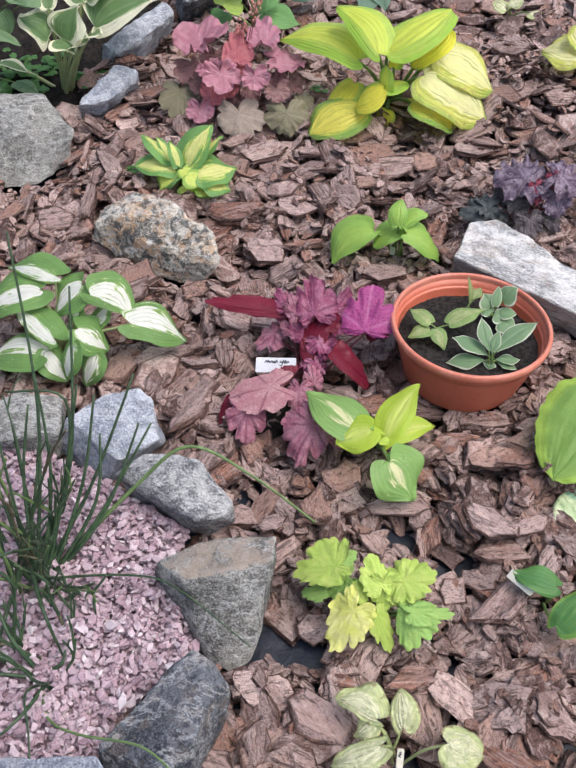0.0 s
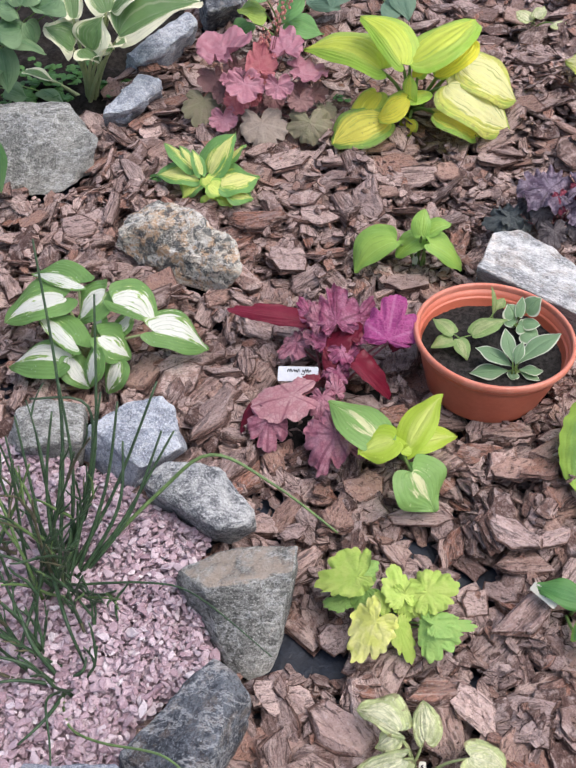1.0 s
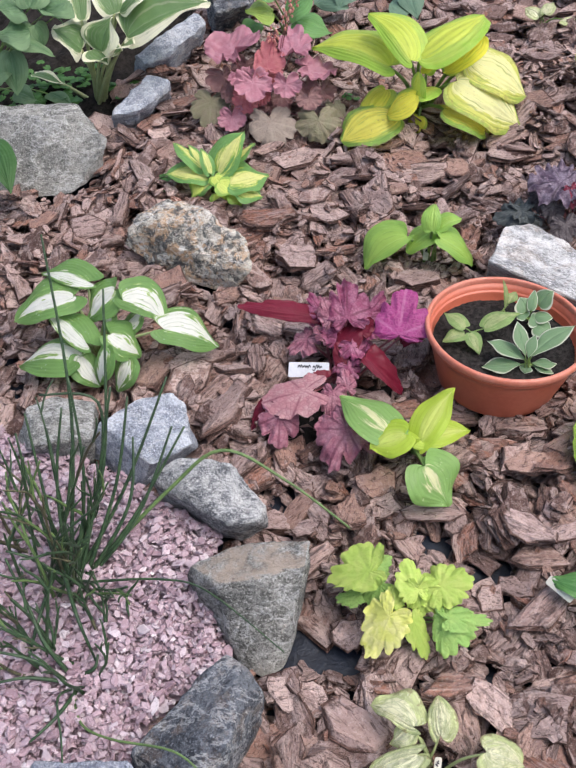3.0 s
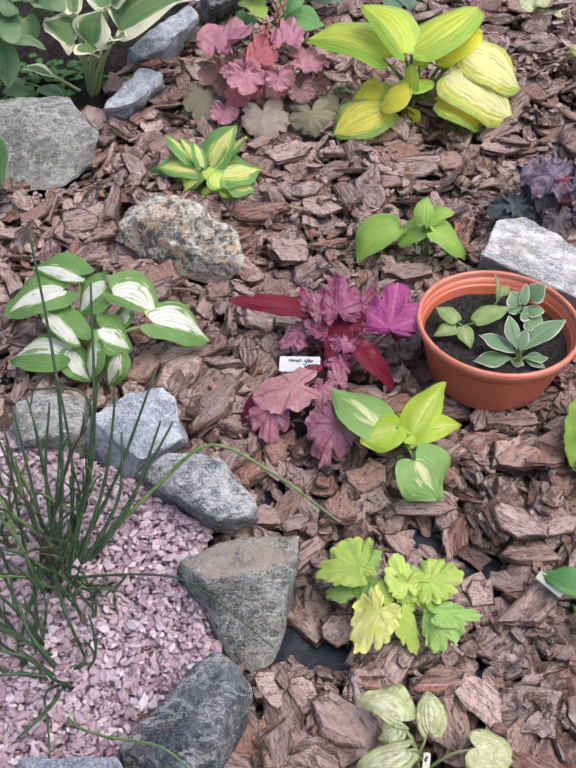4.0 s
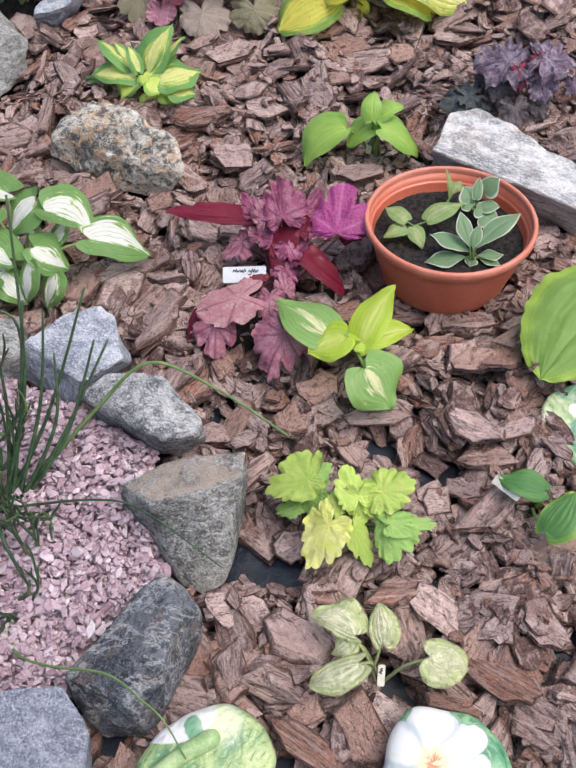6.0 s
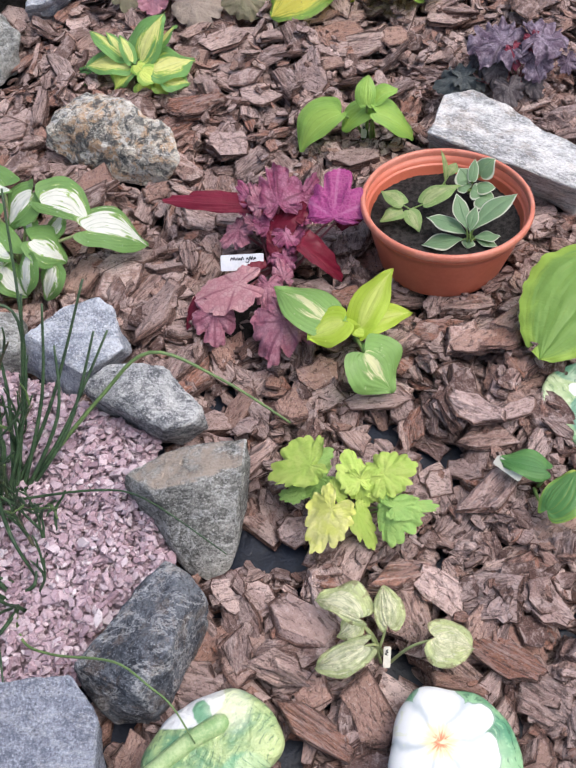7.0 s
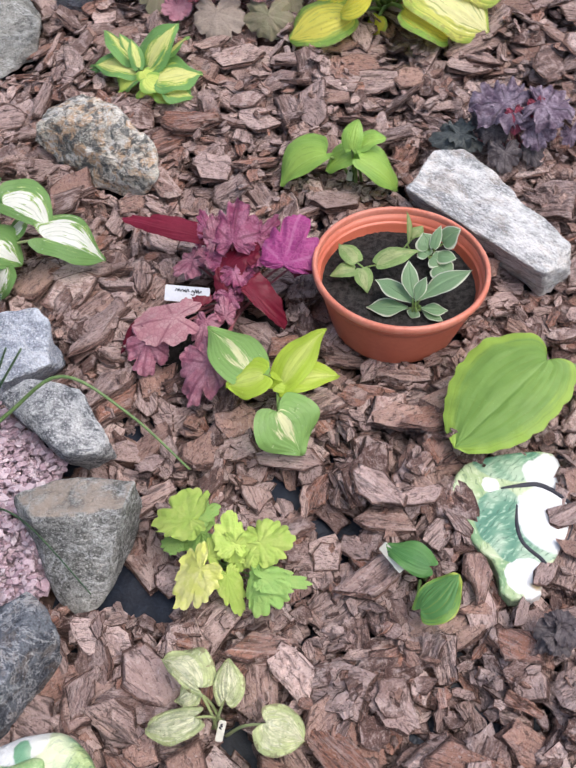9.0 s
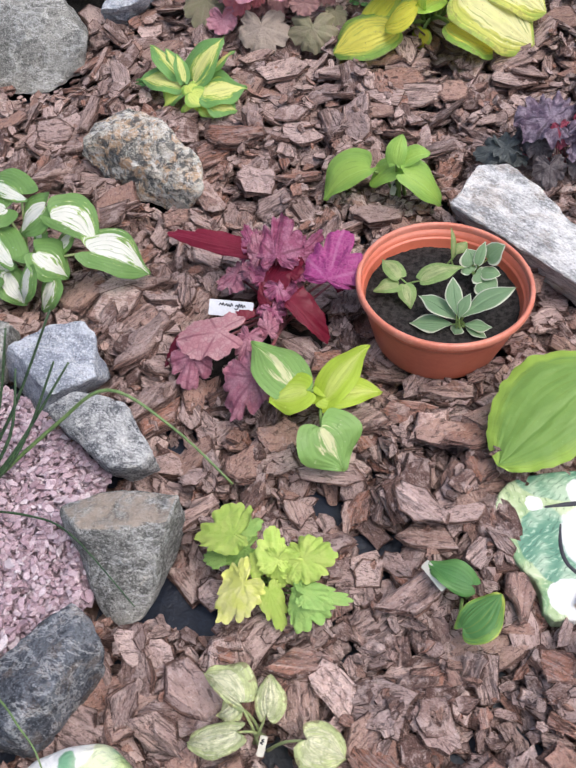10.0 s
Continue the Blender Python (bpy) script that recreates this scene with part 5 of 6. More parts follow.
def make_weed(place, count, spread, seed, size=0.008):
    """A low tuft of small round leaflets."""
    rng = random.Random(seed)
    weed = thing("weed", place, "low tuft of small round green weed leaves", "weed", "weeds")
    for _ in range(count):
        a, r = rng.uniform(0, 6.3), spread * math.sqrt(rng.random())
        o = Vector((r * math.cos(a), r * math.sin(a), rng.uniform(0.006, 0.022)))
        b = rng.uniform(0, 6.3)
        tip = o + Vector((math.cos(b), math.sin(b), rng.uniform(-0.4, 0.4))) * size * rng.uniform(0.7, 1.3)
        v, f, uv = lobed_blade(rng, o, tip, (size, size), (0, 0), 0.05, 3, 0.05)
        part("leaf", v, f, WEED, weed, "", uv)


for spot, n, r, seed, size in zip([(0.053, 1.877, 0.025), (-0.330, 1.586, 0.009), (-0.631, 1.958, 0.009), (-0.718, 1.923, 0.007), (-0.479, 1.955, 0.013), (-0.597, 2.032, 0.012), (-0.416, 1.918, 0.014), (-0.641, 1.885, 0.008), (-0.720, 2.043, 0.009)], (9, 12, 34, 34, 16, 26, 22, 22, 18), (0.016, 0.02, 0.07, 0.07, 0.04, 0.06, 0.05, 0.06, 0.05), range(40, 49), (0.007, 0.008, 0.011, 0.010, 0.010, 0.010, 0.009, 0.010, 0.009)):
    make_weed(spot, n, r, seed, size)


def make_flower_stalks():
    stalks = [
    [(-0.117, 1.900, 0.071), (-0.098, 1.842, 0.181), (-0.073, 1.818, 0.281)],
    [(-0.131, 1.922, 0.071), (-0.121, 1.878, 0.141), (-0.110, 1.868, 0.201)],
    [(-0.111, 1.920, 0.072), (-0.089, 1.845, 0.201), (-0.059, 1.826, 0.301)],
    [(-0.140, 1.926, 0.081), (-0.129, 1.900, 0.141), (-0.120, 1.885, 0.171)]]
    rng = random.Random(9)
    for pts in stalks:
        o = Vector(pts[0])
        flower = thing("flower_stalk", o, "thin dark coral bells flower stalk with coral buds", "flower", "coral bells flower stalks")
        v, f = tube([Vector(p) - o for p in pts], [0.0012, 0.001, 0.0007])
        stem = part("stem", v, f, RED_STALK, flower)
        end = Vector(pts[-1]) - o
        prev = Vector(pts[-2]) - o
        for i in range(18):
            q = prev.lerp(end, 0.45 + 0.55 * i / 17) + Vector((rng.uniform(-0.011, 0.011), rng.uniform(-0.011, 0.011), rng.uniform(-0.008, 0.008)))
            bm = bmesh.new()
            bmesh.ops.create_icosphere(bm, subdivisions=2, radius=rng.uniform(0.0016, 0.0030))
            for w in bm.verts:
                w.co.z *= 1.5
                w.co += q
            me = bpy.data.meshes.new("bud")
            bm.to_mesh(me)
            bm.free()
            me.materials.append(BUD)
            new("bud", me).parent = stem


make_flower_stalks()


# ---- rush in the gravel ----
def make_rush(place, key_stems, count, seed, lean, tall, label):
    rng = random.Random(seed)
    o = Vector(place) - Vector((0, 0, 0.01))
    rush = thing("rush", o, label, "rush", "rushes in the gravel")

    def stem(pts, fat, mat):
        v, f = tube(pts, [fat * (1 - 0.55 * i / (len(pts) - 1)) for i in range(len(pts))], 6)
        part("stem", v, f, mat, rush)
    for n, pts in enumerate(key_stems):
        low = max(p[2] for p in pts) < 0.07 and len(pts) > 3
        stem([Vector(p) - o for p in pts], 0.0020 if low else 0.0034, RUSH_LIGHT if len(pts) > 4 else RUSH)
    def shoot(start, way, long, fat, forks):
        """A jointed stem that bends a little at each joint and may fork there."""
        line, here, joints = [start], start, 5
        for q in range(joints):
            way = (way + Vector((rng.gauss(0, 0.10), rng.gauss(0, 0.10), rng.gauss(0.03, 0.05)))).normalized()
            here = here + way * (long / joints)
            line.append(here)
            if forks and q in (1, 2, 3) and rng.random() < 0.55:
                turn = Vector((rng.gauss(0, 0.45), rng.gauss(0, 0.45), 0.1))
                shoot(here, (way + turn).normalized(), long * rng.uniform(0.30, 0.60), fat * 0.8, forks - 1)
        stem(line, fat, rng.choice((RUSH, RUSH, RUSH, RUSH, RUSH, RUSH_LIGHT, RUSH_DRY)))
    for _ in range(count):
        a, r = rng.uniform(0, 6.3), 0.055 * math.sqrt(rng.random())
        b = Vector((r * math.cos(a), r * math.sin(a), 0))
        way = Vector((rng.gauss(lean[0], 0.25), rng.gauss(lean[1], 0.25), 1.0)) + b * 5
        shoot(b, way.normalized(), rng.uniform(*tall), rng.uniform(0.0026, 0.0034), 2)


make_rush((-0.377, 0.669, -0.011), [
    [(-0.372, 0.661, -0.011), (-0.360, 0.821, 0.173), (-0.381, 0.954, 0.375)],
    [(-0.379, 0.661, -0.011), (-0.424, 0.757, 0.090), (-0.440, 0.804, 0.150)],
    [(-0.366, 0.668, -0.011), (-0.294, 0.753, 0.083), (-0.225, 0.844, 0.217)],
    [(-0.354, 0.676, -0.010), (-0.287, 0.717, 0.052), (-0.205, 0.808, 0.156)],
    [(-0.342, 0.691, -0.010), (-0.236, 0.766, 0.065), (-0.157, 0.797, 0.117), (-0.069, 0.773, 0.079), (0.020, 0.719, 0.040)],
    [(-0.372, 0.661, -0.011), (-0.313, 0.758, 0.133), (-0.296, 0.889, 0.336)]] + [
    [(-0.369, 0.660, -0.011), (-0.328, 0.755, 0.092), (-0.319, 0.820, 0.194), (-0.395, 0.818, 0.212)],
    [(-0.359, 0.664, -0.011), (-0.328, 0.739, 0.092), (-0.290, 0.801, 0.244)],
    [(-0.352, 0.668, -0.010), (-0.300, 0.747, 0.103), (-0.274, 0.810, 0.215)],
    [(-0.346, 0.672, -0.010), (-0.273, 0.726, 0.063), (-0.220, 0.800, 0.166)],
    [(-0.379, 0.661, -0.011), (-0.400, 0.740, 0.090), (-0.417, 0.805, 0.191)],
    [(-0.362, 0.664, -0.011), (-0.344, 0.757, 0.112), (-0.353, 0.829, 0.233)]] + [
    [(-0.349, 0.668, -0.010), (-0.283, 0.729, 0.083), (-0.274, 0.792, 0.154)],
    [(-0.372, 0.661, -0.011), (-0.382, 0.749, 0.101), (-0.364, 0.804, 0.202)]], 22, 21, (0.15, 0.05), (0.10, 0.27), "tall dark green wiry rush clump in pink gravel")
make_rush((-0.455, 0.690, -0.012), [], 4, 23, (0.05, 0.05), (0.10, 0.24), "dark green wiry rush tuft beside a taller clump")
make_rush((-0.337, 0.525, -0.013), [
    [(-0.376, 0.655, -0.001), (-0.407, 0.664, 0.048), (-0.444, 0.667, 0.067)],
    [(-0.346, 0.653, 0.010), (-0.237, 0.638, 0.042), (-0.168, 0.613, 0.053), (-0.067, 0.537, 0.034)]] + [
    [(-0.343, 0.525, -0.013), (-0.373, 0.547, 0.037), (-0.393, 0.580, 0.067), (-0.421, 0.624, 0.117)],
    [(-0.348, 0.518, -0.013), (-0.380, 0.524, 0.036), (-0.429, 0.528, 0.055)],
    [(-0.342, 0.518, -0.013), (-0.392, 0.512, 0.015), (-0.431, 0.500, 0.024)],
    [(-0.343, 0.525, -0.013), (-0.313, 0.527, 0.008), (-0.308, 0.543, 0.018)],
    [(-0.363, 0.641, 0.049), (-0.330, 0.570, 0.058), (-0.314, 0.543, -0.002)],
    [(-0.384, 0.653, 0.029), (-0.385, 0.577, 0.047), (-0.397, 0.537, 0.016)]] + [
    [(-0.334, 0.511, -0.013), (-0.347, 0.460, 0.016), (-0.374, 0.430, 0.014)],
    [(-0.337, 0.511, -0.013), (-0.343, 0.476, 0.036), (-0.327, 0.423, 0.045), (-0.315, 0.373, 0.045)],
    [(-0.341, 0.515, -0.013), (-0.318, 0.458, 0.006), (-0.271, 0.428, 0.030), (-0.190, 0.401, 0.064), (-0.147, 0.369, 0.066), (-0.123, 0.348, 0.060), (-0.100, 0.312, 0.045)]], 12, 22, (-0.4, 0.1), (0.07, 0.17), "low sprawling dark green rush clump in pink gravel")


# ---- plant labels ----
def make_tag(middle, along, up, length, width, marks, label, plastic):
    a, u = Vector(along).normalized(), Vector(up).normalized()
    u = (u - a * u.dot(a)).normalized()
    n = a.cross(u)
    m = Matrix((a, u, n)).transposed().to_4x4()
    m.translation = middle
    tag = new("plant_label")
    tag.empty_display_size = 0.02
    tag.matrix_world = m
    tagged(tag, label, "plant label", "plant labels")
    bm = bmesh.new()
    bmesh.ops.create_cube(bm, size=1.0)
    for v in bm.verts:
        v.co = Vector((v.co.x * length, v.co.y * width, v.co.z * 0.0016))
    bmesh.ops.bevel(bm, geom=[e for e in bm.edges if abs(e.verts[0].co.z - e.verts[1].co.z) > 0.001], offset=0.002, segments=3, profile=0.5, affect="EDGES")
    me = bpy.data.meshes.new("plate")
    bm.to_mesh(me)
    bm.free()
    me.materials.append(plastic)
    plate = new("plate", me)
    plate.parent = tag
    for line in marks:
        v, f = tube([(x, y, 0.0010) for x, y in line], [0.00075] * len(line), 5)
        part("written_mark", v, f, INK, plate, "dark handwritten stroke")
    return tag


tag_l, tag_r = Vector((-0.069, 1.006, 0.072)), Vector((-0.007, 1.017, 0.058))


def scrawl(x0, x1, high, loops, rng):
    """A line of joined-up handwriting that cannot be read."""
    out = []
    for i in range(loops * 2 + 1):
        q = i / (loops * 2)
        out.append((x0 + (x1 - x0) * q + rng.uniform(-0.0006, 0.0006), high * (1 if i % 2 else -0.6) * rng.uniform(0.5, 1.2) + 0.15 * high))
    return out


ink_rng = random.Random(3)
strokes = [[(x, y + 0.0045) for x, y in line] for line in (scrawl(-0.018, 0.002, 0.0030, 5, ink_rng), scrawl(0.006, 0.021, 0.0030, 4, ink_rng), [(0.011, 0.001), (0.009, -0.005), (0.005, -0.004)])]
make_tag((tag_l + tag_r) / 2 + Vector((0, -0.006, -0.006)), tag_r - tag_l, (0.12, 0.6, 0.8), 0.066, 0.024, strokes, "white plastic plant label with handwriting", TAG)
make_tag((0.291, 0.624, 0.037), (0.7, -0.75, -0.05), (0.6, 0.6, 0.6), 0.040, 0.013, [scrawl(-0.010, 0.002, 0.0025, 3, ink_rng)], "small cream plant label stuck beside a tiny hosta", CREAM_TAG)
make_tag((0.114, 0.403, 0.012), (0.12, 0.75, 0.5), (-1, 0.1, 0.3), 0.024, 0.0085, [scrawl(0.002, 0.008, 0.0020, 2, ink_rng)], "small cream plant label beside a pale hosta", CREAM_TAG)
make_tag((0.175, 1.329, 0.027), (0.15, 0.7, 0.6), (-1, 0.1, 0.3), 0.026, 0.010, [scrawl(0.002, 0.008, 0.0020, 2, ink_rng)], "small cream plant label beside a green hosta", CREAM_TAG)


# ---- painted stones ----
def mask_blob(k, x, y, cx, cy, rx, ry, soft=0.10):
    dx = k.math("DIVIDE", k.math("SUBTRACT", x, cx), rx)
    dy = k.math("DIVIDE", k.math("SUBTRACT", y, cy), ry)
    d = k.math("SQRT", k.math("ADD", k.math("MULTIPLY", dx, dx), k.math("MULTIPLY", dy, dy)))
    return k.step(d, 1.0 + soft, 1.0 - soft)


def painted_green(k, vec, x, y, dark=(0.075, 0.215, 0.125), mid=(0.20, 0.36, 0.19), pale=(0.50, 0.56, 0.30), lean=0.5):
    """Brushed leaves: broad patches of three greens with fine drawn veins."""
    patch = k.noise(vec, 21, 2, 0.5, 0.5)
    brush = k.noise(k.scaled(vec, (60, 150, 60)), 1.0, 3, 0.6, 0.3)
    tone = k.math("ADD", patch, k.math("MULTIPLY", k.math("SUBTRACT", brush, 0.5), 0.22))
    col = k.ramp(tone, (0.34, dark), (0.47, mid), (0.60, pale), (0.74, tuple(c * 1.12 for c in pale)))
    wander = k.noise(vec, 55, 3, 0.6, 0.8)
    slope = k.math("ADD", k.math("ADD", x, k.math("MULTIPLY", y, lean)), k.math("ADD", k.math("MULTIPLY", patch, 0.045), k.math("MULTIPLY", wander, 0.012)))
    vein = k.math("SINE", k.math("MULTIPLY", slope, 520.0))
    seen = k.step(brush, 0.40, 0.60)
    col = k.mix(k.math("MULTIPLY", k.math("MULTIPLY", k.step(vein, 0.70, 1.0), seen), 0.7), col, tuple(c * 0.55 for c in dark))
    return k.mix(k.math("MULTIPLY", k.math("MULTIPLY", k.step(vein, -0.60, -1.0), seen), 0.5), col, tuple(min(0.7, c * 1.25 + 0.05) for c in pale))


WHITE_PAINT = (0.69, 0.69, 0.68)


def flower_paint():
    k = Nodes("flower_paint")
    vec = k.coord()
    x, y, z = k.split(vec)
    green = painted_green(k, vec, x, y, (0.045, 0.175, 0.095), (0.10, 0.28, 0.15), (0.23, 0.41, 0.22))
    fx, fy = k.math("ADD", x, 0.020), k.math("ADD", y, -0.010)
    a = k.math("ARCTAN2", fy, fx)
    r = k.math("SQRT", k.math("ADD", k.math("MULTIPLY", fx, fx), k.math("MULTIPLY", fy, fy)))
    lobe = k.math("ABSOLUTE", k.math("COSINE", k.math("ADD", k.math("MULTIPLY", a, 3.0), k.math("MULTIPLY", k.noise(vec, 18, 3), 3.2))))
    edge = k.math("ADD", 0.048, k.math("MULTIPLY", k.math("POWER", lobe, 0.6), 0.018))
    swirl = k.noise(vec, 46, 3, 0.6, 1.2)
    petal = k.mix(k.math("MULTIPLY", k.step(lobe, 0.55, 0.02), 0.75), WHITE_PAINT, (0.36, 0.41, 0.43))
    petal = k.mix(k.math("MULTIPLY", k.step(swirl, 0.60, 0.66), 0.45), petal, (0.62, 0.64, 0.40))
    petal = k.mix(k.math("MULTIPLY", k.step(swirl, 0.42, 0.34), 0.20), petal, (0.62, 0.66, 0.72))
    col = k.mix(k.step(k.math("SUBTRACT", r, edge), 0.0015, -0.0015), green, petal)
    col = k.mix(k.step(k.math("ABSOLUTE", k.math("SUBTRACT", r, edge)), 0.0016, 0.0004), col, (0.22, 0.33, 0.24))
    rays = k.math("ADD", r, k.math("MULTIPLY", k.math("SUBTRACT", k.noise(k.join(k.math("MULTIPLY", a, 5.0), 0.0, 0.0), 1.0, 3), 0.5), 0.030))
    col = k.mix(k.math("MULTIPLY", k.step(rays, 0.024, 0.011), 0.75), col, (0.64, 0.58, 0.26))
    col = k.mix(k.math("MULTIPLY", k.step(rays, 0.012, 0.004), k.step(swirl, 0.38, 0.50)), col, (0.55, 0.17, 0.07))
    k.bump(k.noise(vec, 90, 3), 0.15, 0.002)
    return k.done(col, 0.38, 0.5)


def bud_paint():
    k = Nodes("bud_paint")
    vec = k.coord()
    x, y, z = k.split(vec)
    col = painted_green(k, vec, x, y, (0.11, 0.25, 0.13), (0.27, 0.38, 0.17), (0.40, 0.48, 0.22), -0.7)
    rough_x = k.math("ADD", x, k.math("MULTIPLY", k.math("SUBTRACT", k.noise(vec, 34, 3), 0.5), 0.02))
    col = k.mix(mask_blob(k, rough_x, y, 0.040, -0.036, 0.030, 0.026, 0.10), col, painted_green(k, vec, x, y, (0.06, 0.22, 0.13), (0.15, 0.34, 0.18), (0.36, 0.48, 0.25), 1.2))
    col = k.mix(mask_blob(k, rough_x, y, -0.030, 0.048, 0.050, 0.030, 0.04), col, WHITE_PAINT)
    col = k.mix(mask_blob(k, rough_x, y, -0.006, 0.034, 0.012, 0.014, 0.10), col, (0.16, 0.34, 0.20))
    col = k.mix(k.math("MULTIPLY", mask_blob(k, rough_x, y, 0.024, 0.040, 0.020, 0.026, 0.5), 0.5), col, (0.78, 0.78, 0.60))
    k.bump(k.math("ADD", k.noise(vec, 90, 3), k.noise(vec, 34, 3, 0.6, 1.0)), 0.8, 0.006)
    return k.done(col, 0.38, 0.5)


def broken_paint():
    k = Nodes("lily_paint")
    vec = k.coord()
    x, y, z = k.split(vec)
    shake = k.math("MULTIPLY", k.math("SUBTRACT", k.noise(vec, 40, 3), 0.5), 0.020)
    wx, wy = k.math("ADD", x, shake), k.math("SUBTRACT", y, shake)
    col = painted_green(k, vec, x, y, (0.20, 0.34, 0.17), (0.36, 0.46, 0.24), (0.50, 0.57, 0.36), 0.3)
    leaf = painted_green(k, vec, x, y, (0.075, 0.210, 0.140), (0.15, 0.30, 0.20), (0.38, 0.49, 0.36), -0.9)
    for cx, cy, rx, ry in ((-0.008, 0.082, 0.050, 0.028), (-0.020, -0.002, 0.034, 0.044), (0.010, -0.040, 0.040, 0.026), (0.080, 0.094, 0.020, 0.020)):
        col = k.mix(mask_blob(k, wx, wy, cx, cy, rx, ry, 0.05), col, leaf)
    for cx, cy, rx, ry in ((0.050, 0.070, 0.042, 0.030), (0.052, 0.005, 0.052, 0.050), (-0.034, 0.046, 0.012, 0.011), (0.012, -0.080, 0.028, 0.024), (0.040, -0.104, 0.032, 0.030), (0.078, -0.02, 0.028, 0.045)):
        col = k.mix(mask_blob(k, wx, wy, cx, cy, rx, ry, 0.05), col, WHITE_PAINT)
    for cx, cy, rx, ry in ((0.024, -0.092, 0.006, 0.005), (0.084, 0.004, 0.006, 0.010)):
        col = k.mix(k.math("MULTIPLY", mask_blob(k, wx, wy, cx, cy, rx, ry, 0.5), 0.8), col, (0.55, 0.38, 0.14))
    k.bump(k.noise(vec, 90, 3), 0.25, 0.003)
    return k.done(col, 0.38, 0.5)


def pebble(name, place, sides, h, turn, tilt, mat, label):
    """A flat stone with a few blunt sides: which way each faces, and how far off it lies."""
    rings, segs = 28, 72
    verts = []
    for i in range(rings):
        b = -math.pi / 2 + math.pi * i / (rings - 1)
        for j in range(segs):
            a = 2 * math.pi * j / segs
            c = abs(math.cos(b)) ** 0.55
            near = [far / math.cos(a - radians(way)) for way, far in sides if math.cos(a - radians(way)) > 0.15]
            e = sum(q ** -9 for q in near) ** (-1 / 9) * (1 + 0.012 * math.cos(9 * a + 2) + 0.015 * math.cos(5 * a + turn))
            z = math.copysign(abs(math.sin(b)) ** 0.8, math.sin(b)) * h
            verts.append((c * e * math.cos(a), c * e * math.sin(a), z))
    ob = part(name, verts, grid_faces(rings, segs, True), mat)
    ob.matrix_world = pose(*place, tilt[0], tilt[1], turn)
    return tagged(ob, label, "painted stone", "painted stones")


pebble("painted_stone", (0.178, 0.292, 0.013), [(76, 0.064), (31, 0.065), (-5, 0.067), (-45, 0.078), (270, 0.075), (225, 0.080), (172, 0.076), (146, 0.075)], 0.024, 0, (8, 2), flower_paint(), "stone painted with a large white flower on green leaves")
bud_stone = pebble("painted_stone", (-0.088, 0.317, 0.007), [(136, 0.058), (111, 0.058), (92, 0.064), (63, 0.074), (24, 0.078), (-45, 0.062), (270, 0.066), (225, 0.078), (182, 0.082)], 0.026, 0, (6, 0), bud_paint(), "stone painted with white petals and green leaves")
GREEN_PAINT = plain_material("green_paint", (0.22, 0.36, 0.14), (0.40, 0.50, 0.25), 34, 0.4, 0.5, 0.1)
v, f = tube([(-0.105, -0.050, 0.010), (-0.062, -0.024, 0.022), (-0.02, 0.004, 0.027), (0.012, 0.020, 0.026), (0.021, 0.024, 0.024)], [0.0095, 0.0092, 0.0098, 0.0112, 0.005], 12)
part("bud_relief", v, f, GREEN_PAINT, bud_stone, "raised green bud and stalk")


def make_broken_plaque():
    outline = [(0.382, 0.789), (0.437, 0.807), (0.489, 0.816), (0.503, 0.798), (0.510, 0.754), (0.512, 0.715), (0.506, 0.690), (0.490, 0.655), (0.474, 0.630), (0.472, 0.601), (0.424, 0.594), (0.420, 0.640), (0.394, 0.662), (0.378, 0.690), (0.358, 0.723), (0.362, 0.760)]
    cx, cy = sum(p[0] for p in outline) / len(outline), sum(p[1] for p in outline) / len(outline)
    for _ in range(1):
        outline = [q for (x0, y0), (x1, y1) in zip(outline, outline[1:] + outline[:1]) for q in ((x0 * 0.75 + x1 * 0.25, y0 * 0.75 + y1 * 0.25), (x0 * 0.25 + x1 * 0.75, y0 * 0.25 + y1 * 0.75))]
    bm = bmesh.new()
    ring = [bm.verts.new((x - cx, y - cy, 0.0)) for x, y in outline]
    face = bm.faces.new(ring)
    got = bmesh.ops.extrude_face_region(bm, geom=[face])
    for g in got["geom"]:
        if isinstance(g, bmesh.types.BMVert):
            g.co.z += 0.020
    bmesh.ops.recalc_face_normals(bm, faces=list(bm.faces))
    bmesh.ops.bevel(bm, geom=[e for e in bm.edges if min(e.verts[0].co.z, e.verts[1].co.z) > 0.01], offset=0.004, segments=3, profile=0.5, affect="EDGES")
    me = bpy.data.meshes.new("painted_stone")
    bm.to_mesh(me)
    bm.free()
    me.materials.append(broken_paint())
    ob = new("painted_stone", me)
    ob.location = (cx, cy, lie(cx, cy) - 0.018)
    tagged(ob, "flat stone painted with white lilies and green leaves", "painted stone", "painted stones")
    # Thin dark strips on the face stand in for the stone's black cracks.
    for pts, fat in (([(-0.02, 0.042), (0.01, 0.050), (0.03, 0.052), (0.055, 0.040), (0.075, 0.020)], 0.0036), ([(0.0, 0.02), (0.0, -0.01), (0.008, -0.035), (0.03, -0.055), (0.045, -0.075)], 0.0030),
                     ([(-0.09, 0.02), (-0.07, 0.03)], 0.0012), ([(0.06, -0.03), (0.07, 0.0)], 0.001)):
        v, f = tube([(x, y, 0.0190) for x, y in pts], [fat * 0.5] + [fat] * (len(pts) - 2) + [fat * 0.6] if len(pts) > 2 else [fat, fat], 6)
        part("crack_strip", v, f, INK, ob, "dark strip standing in for a crack")


make_broken_plaque()


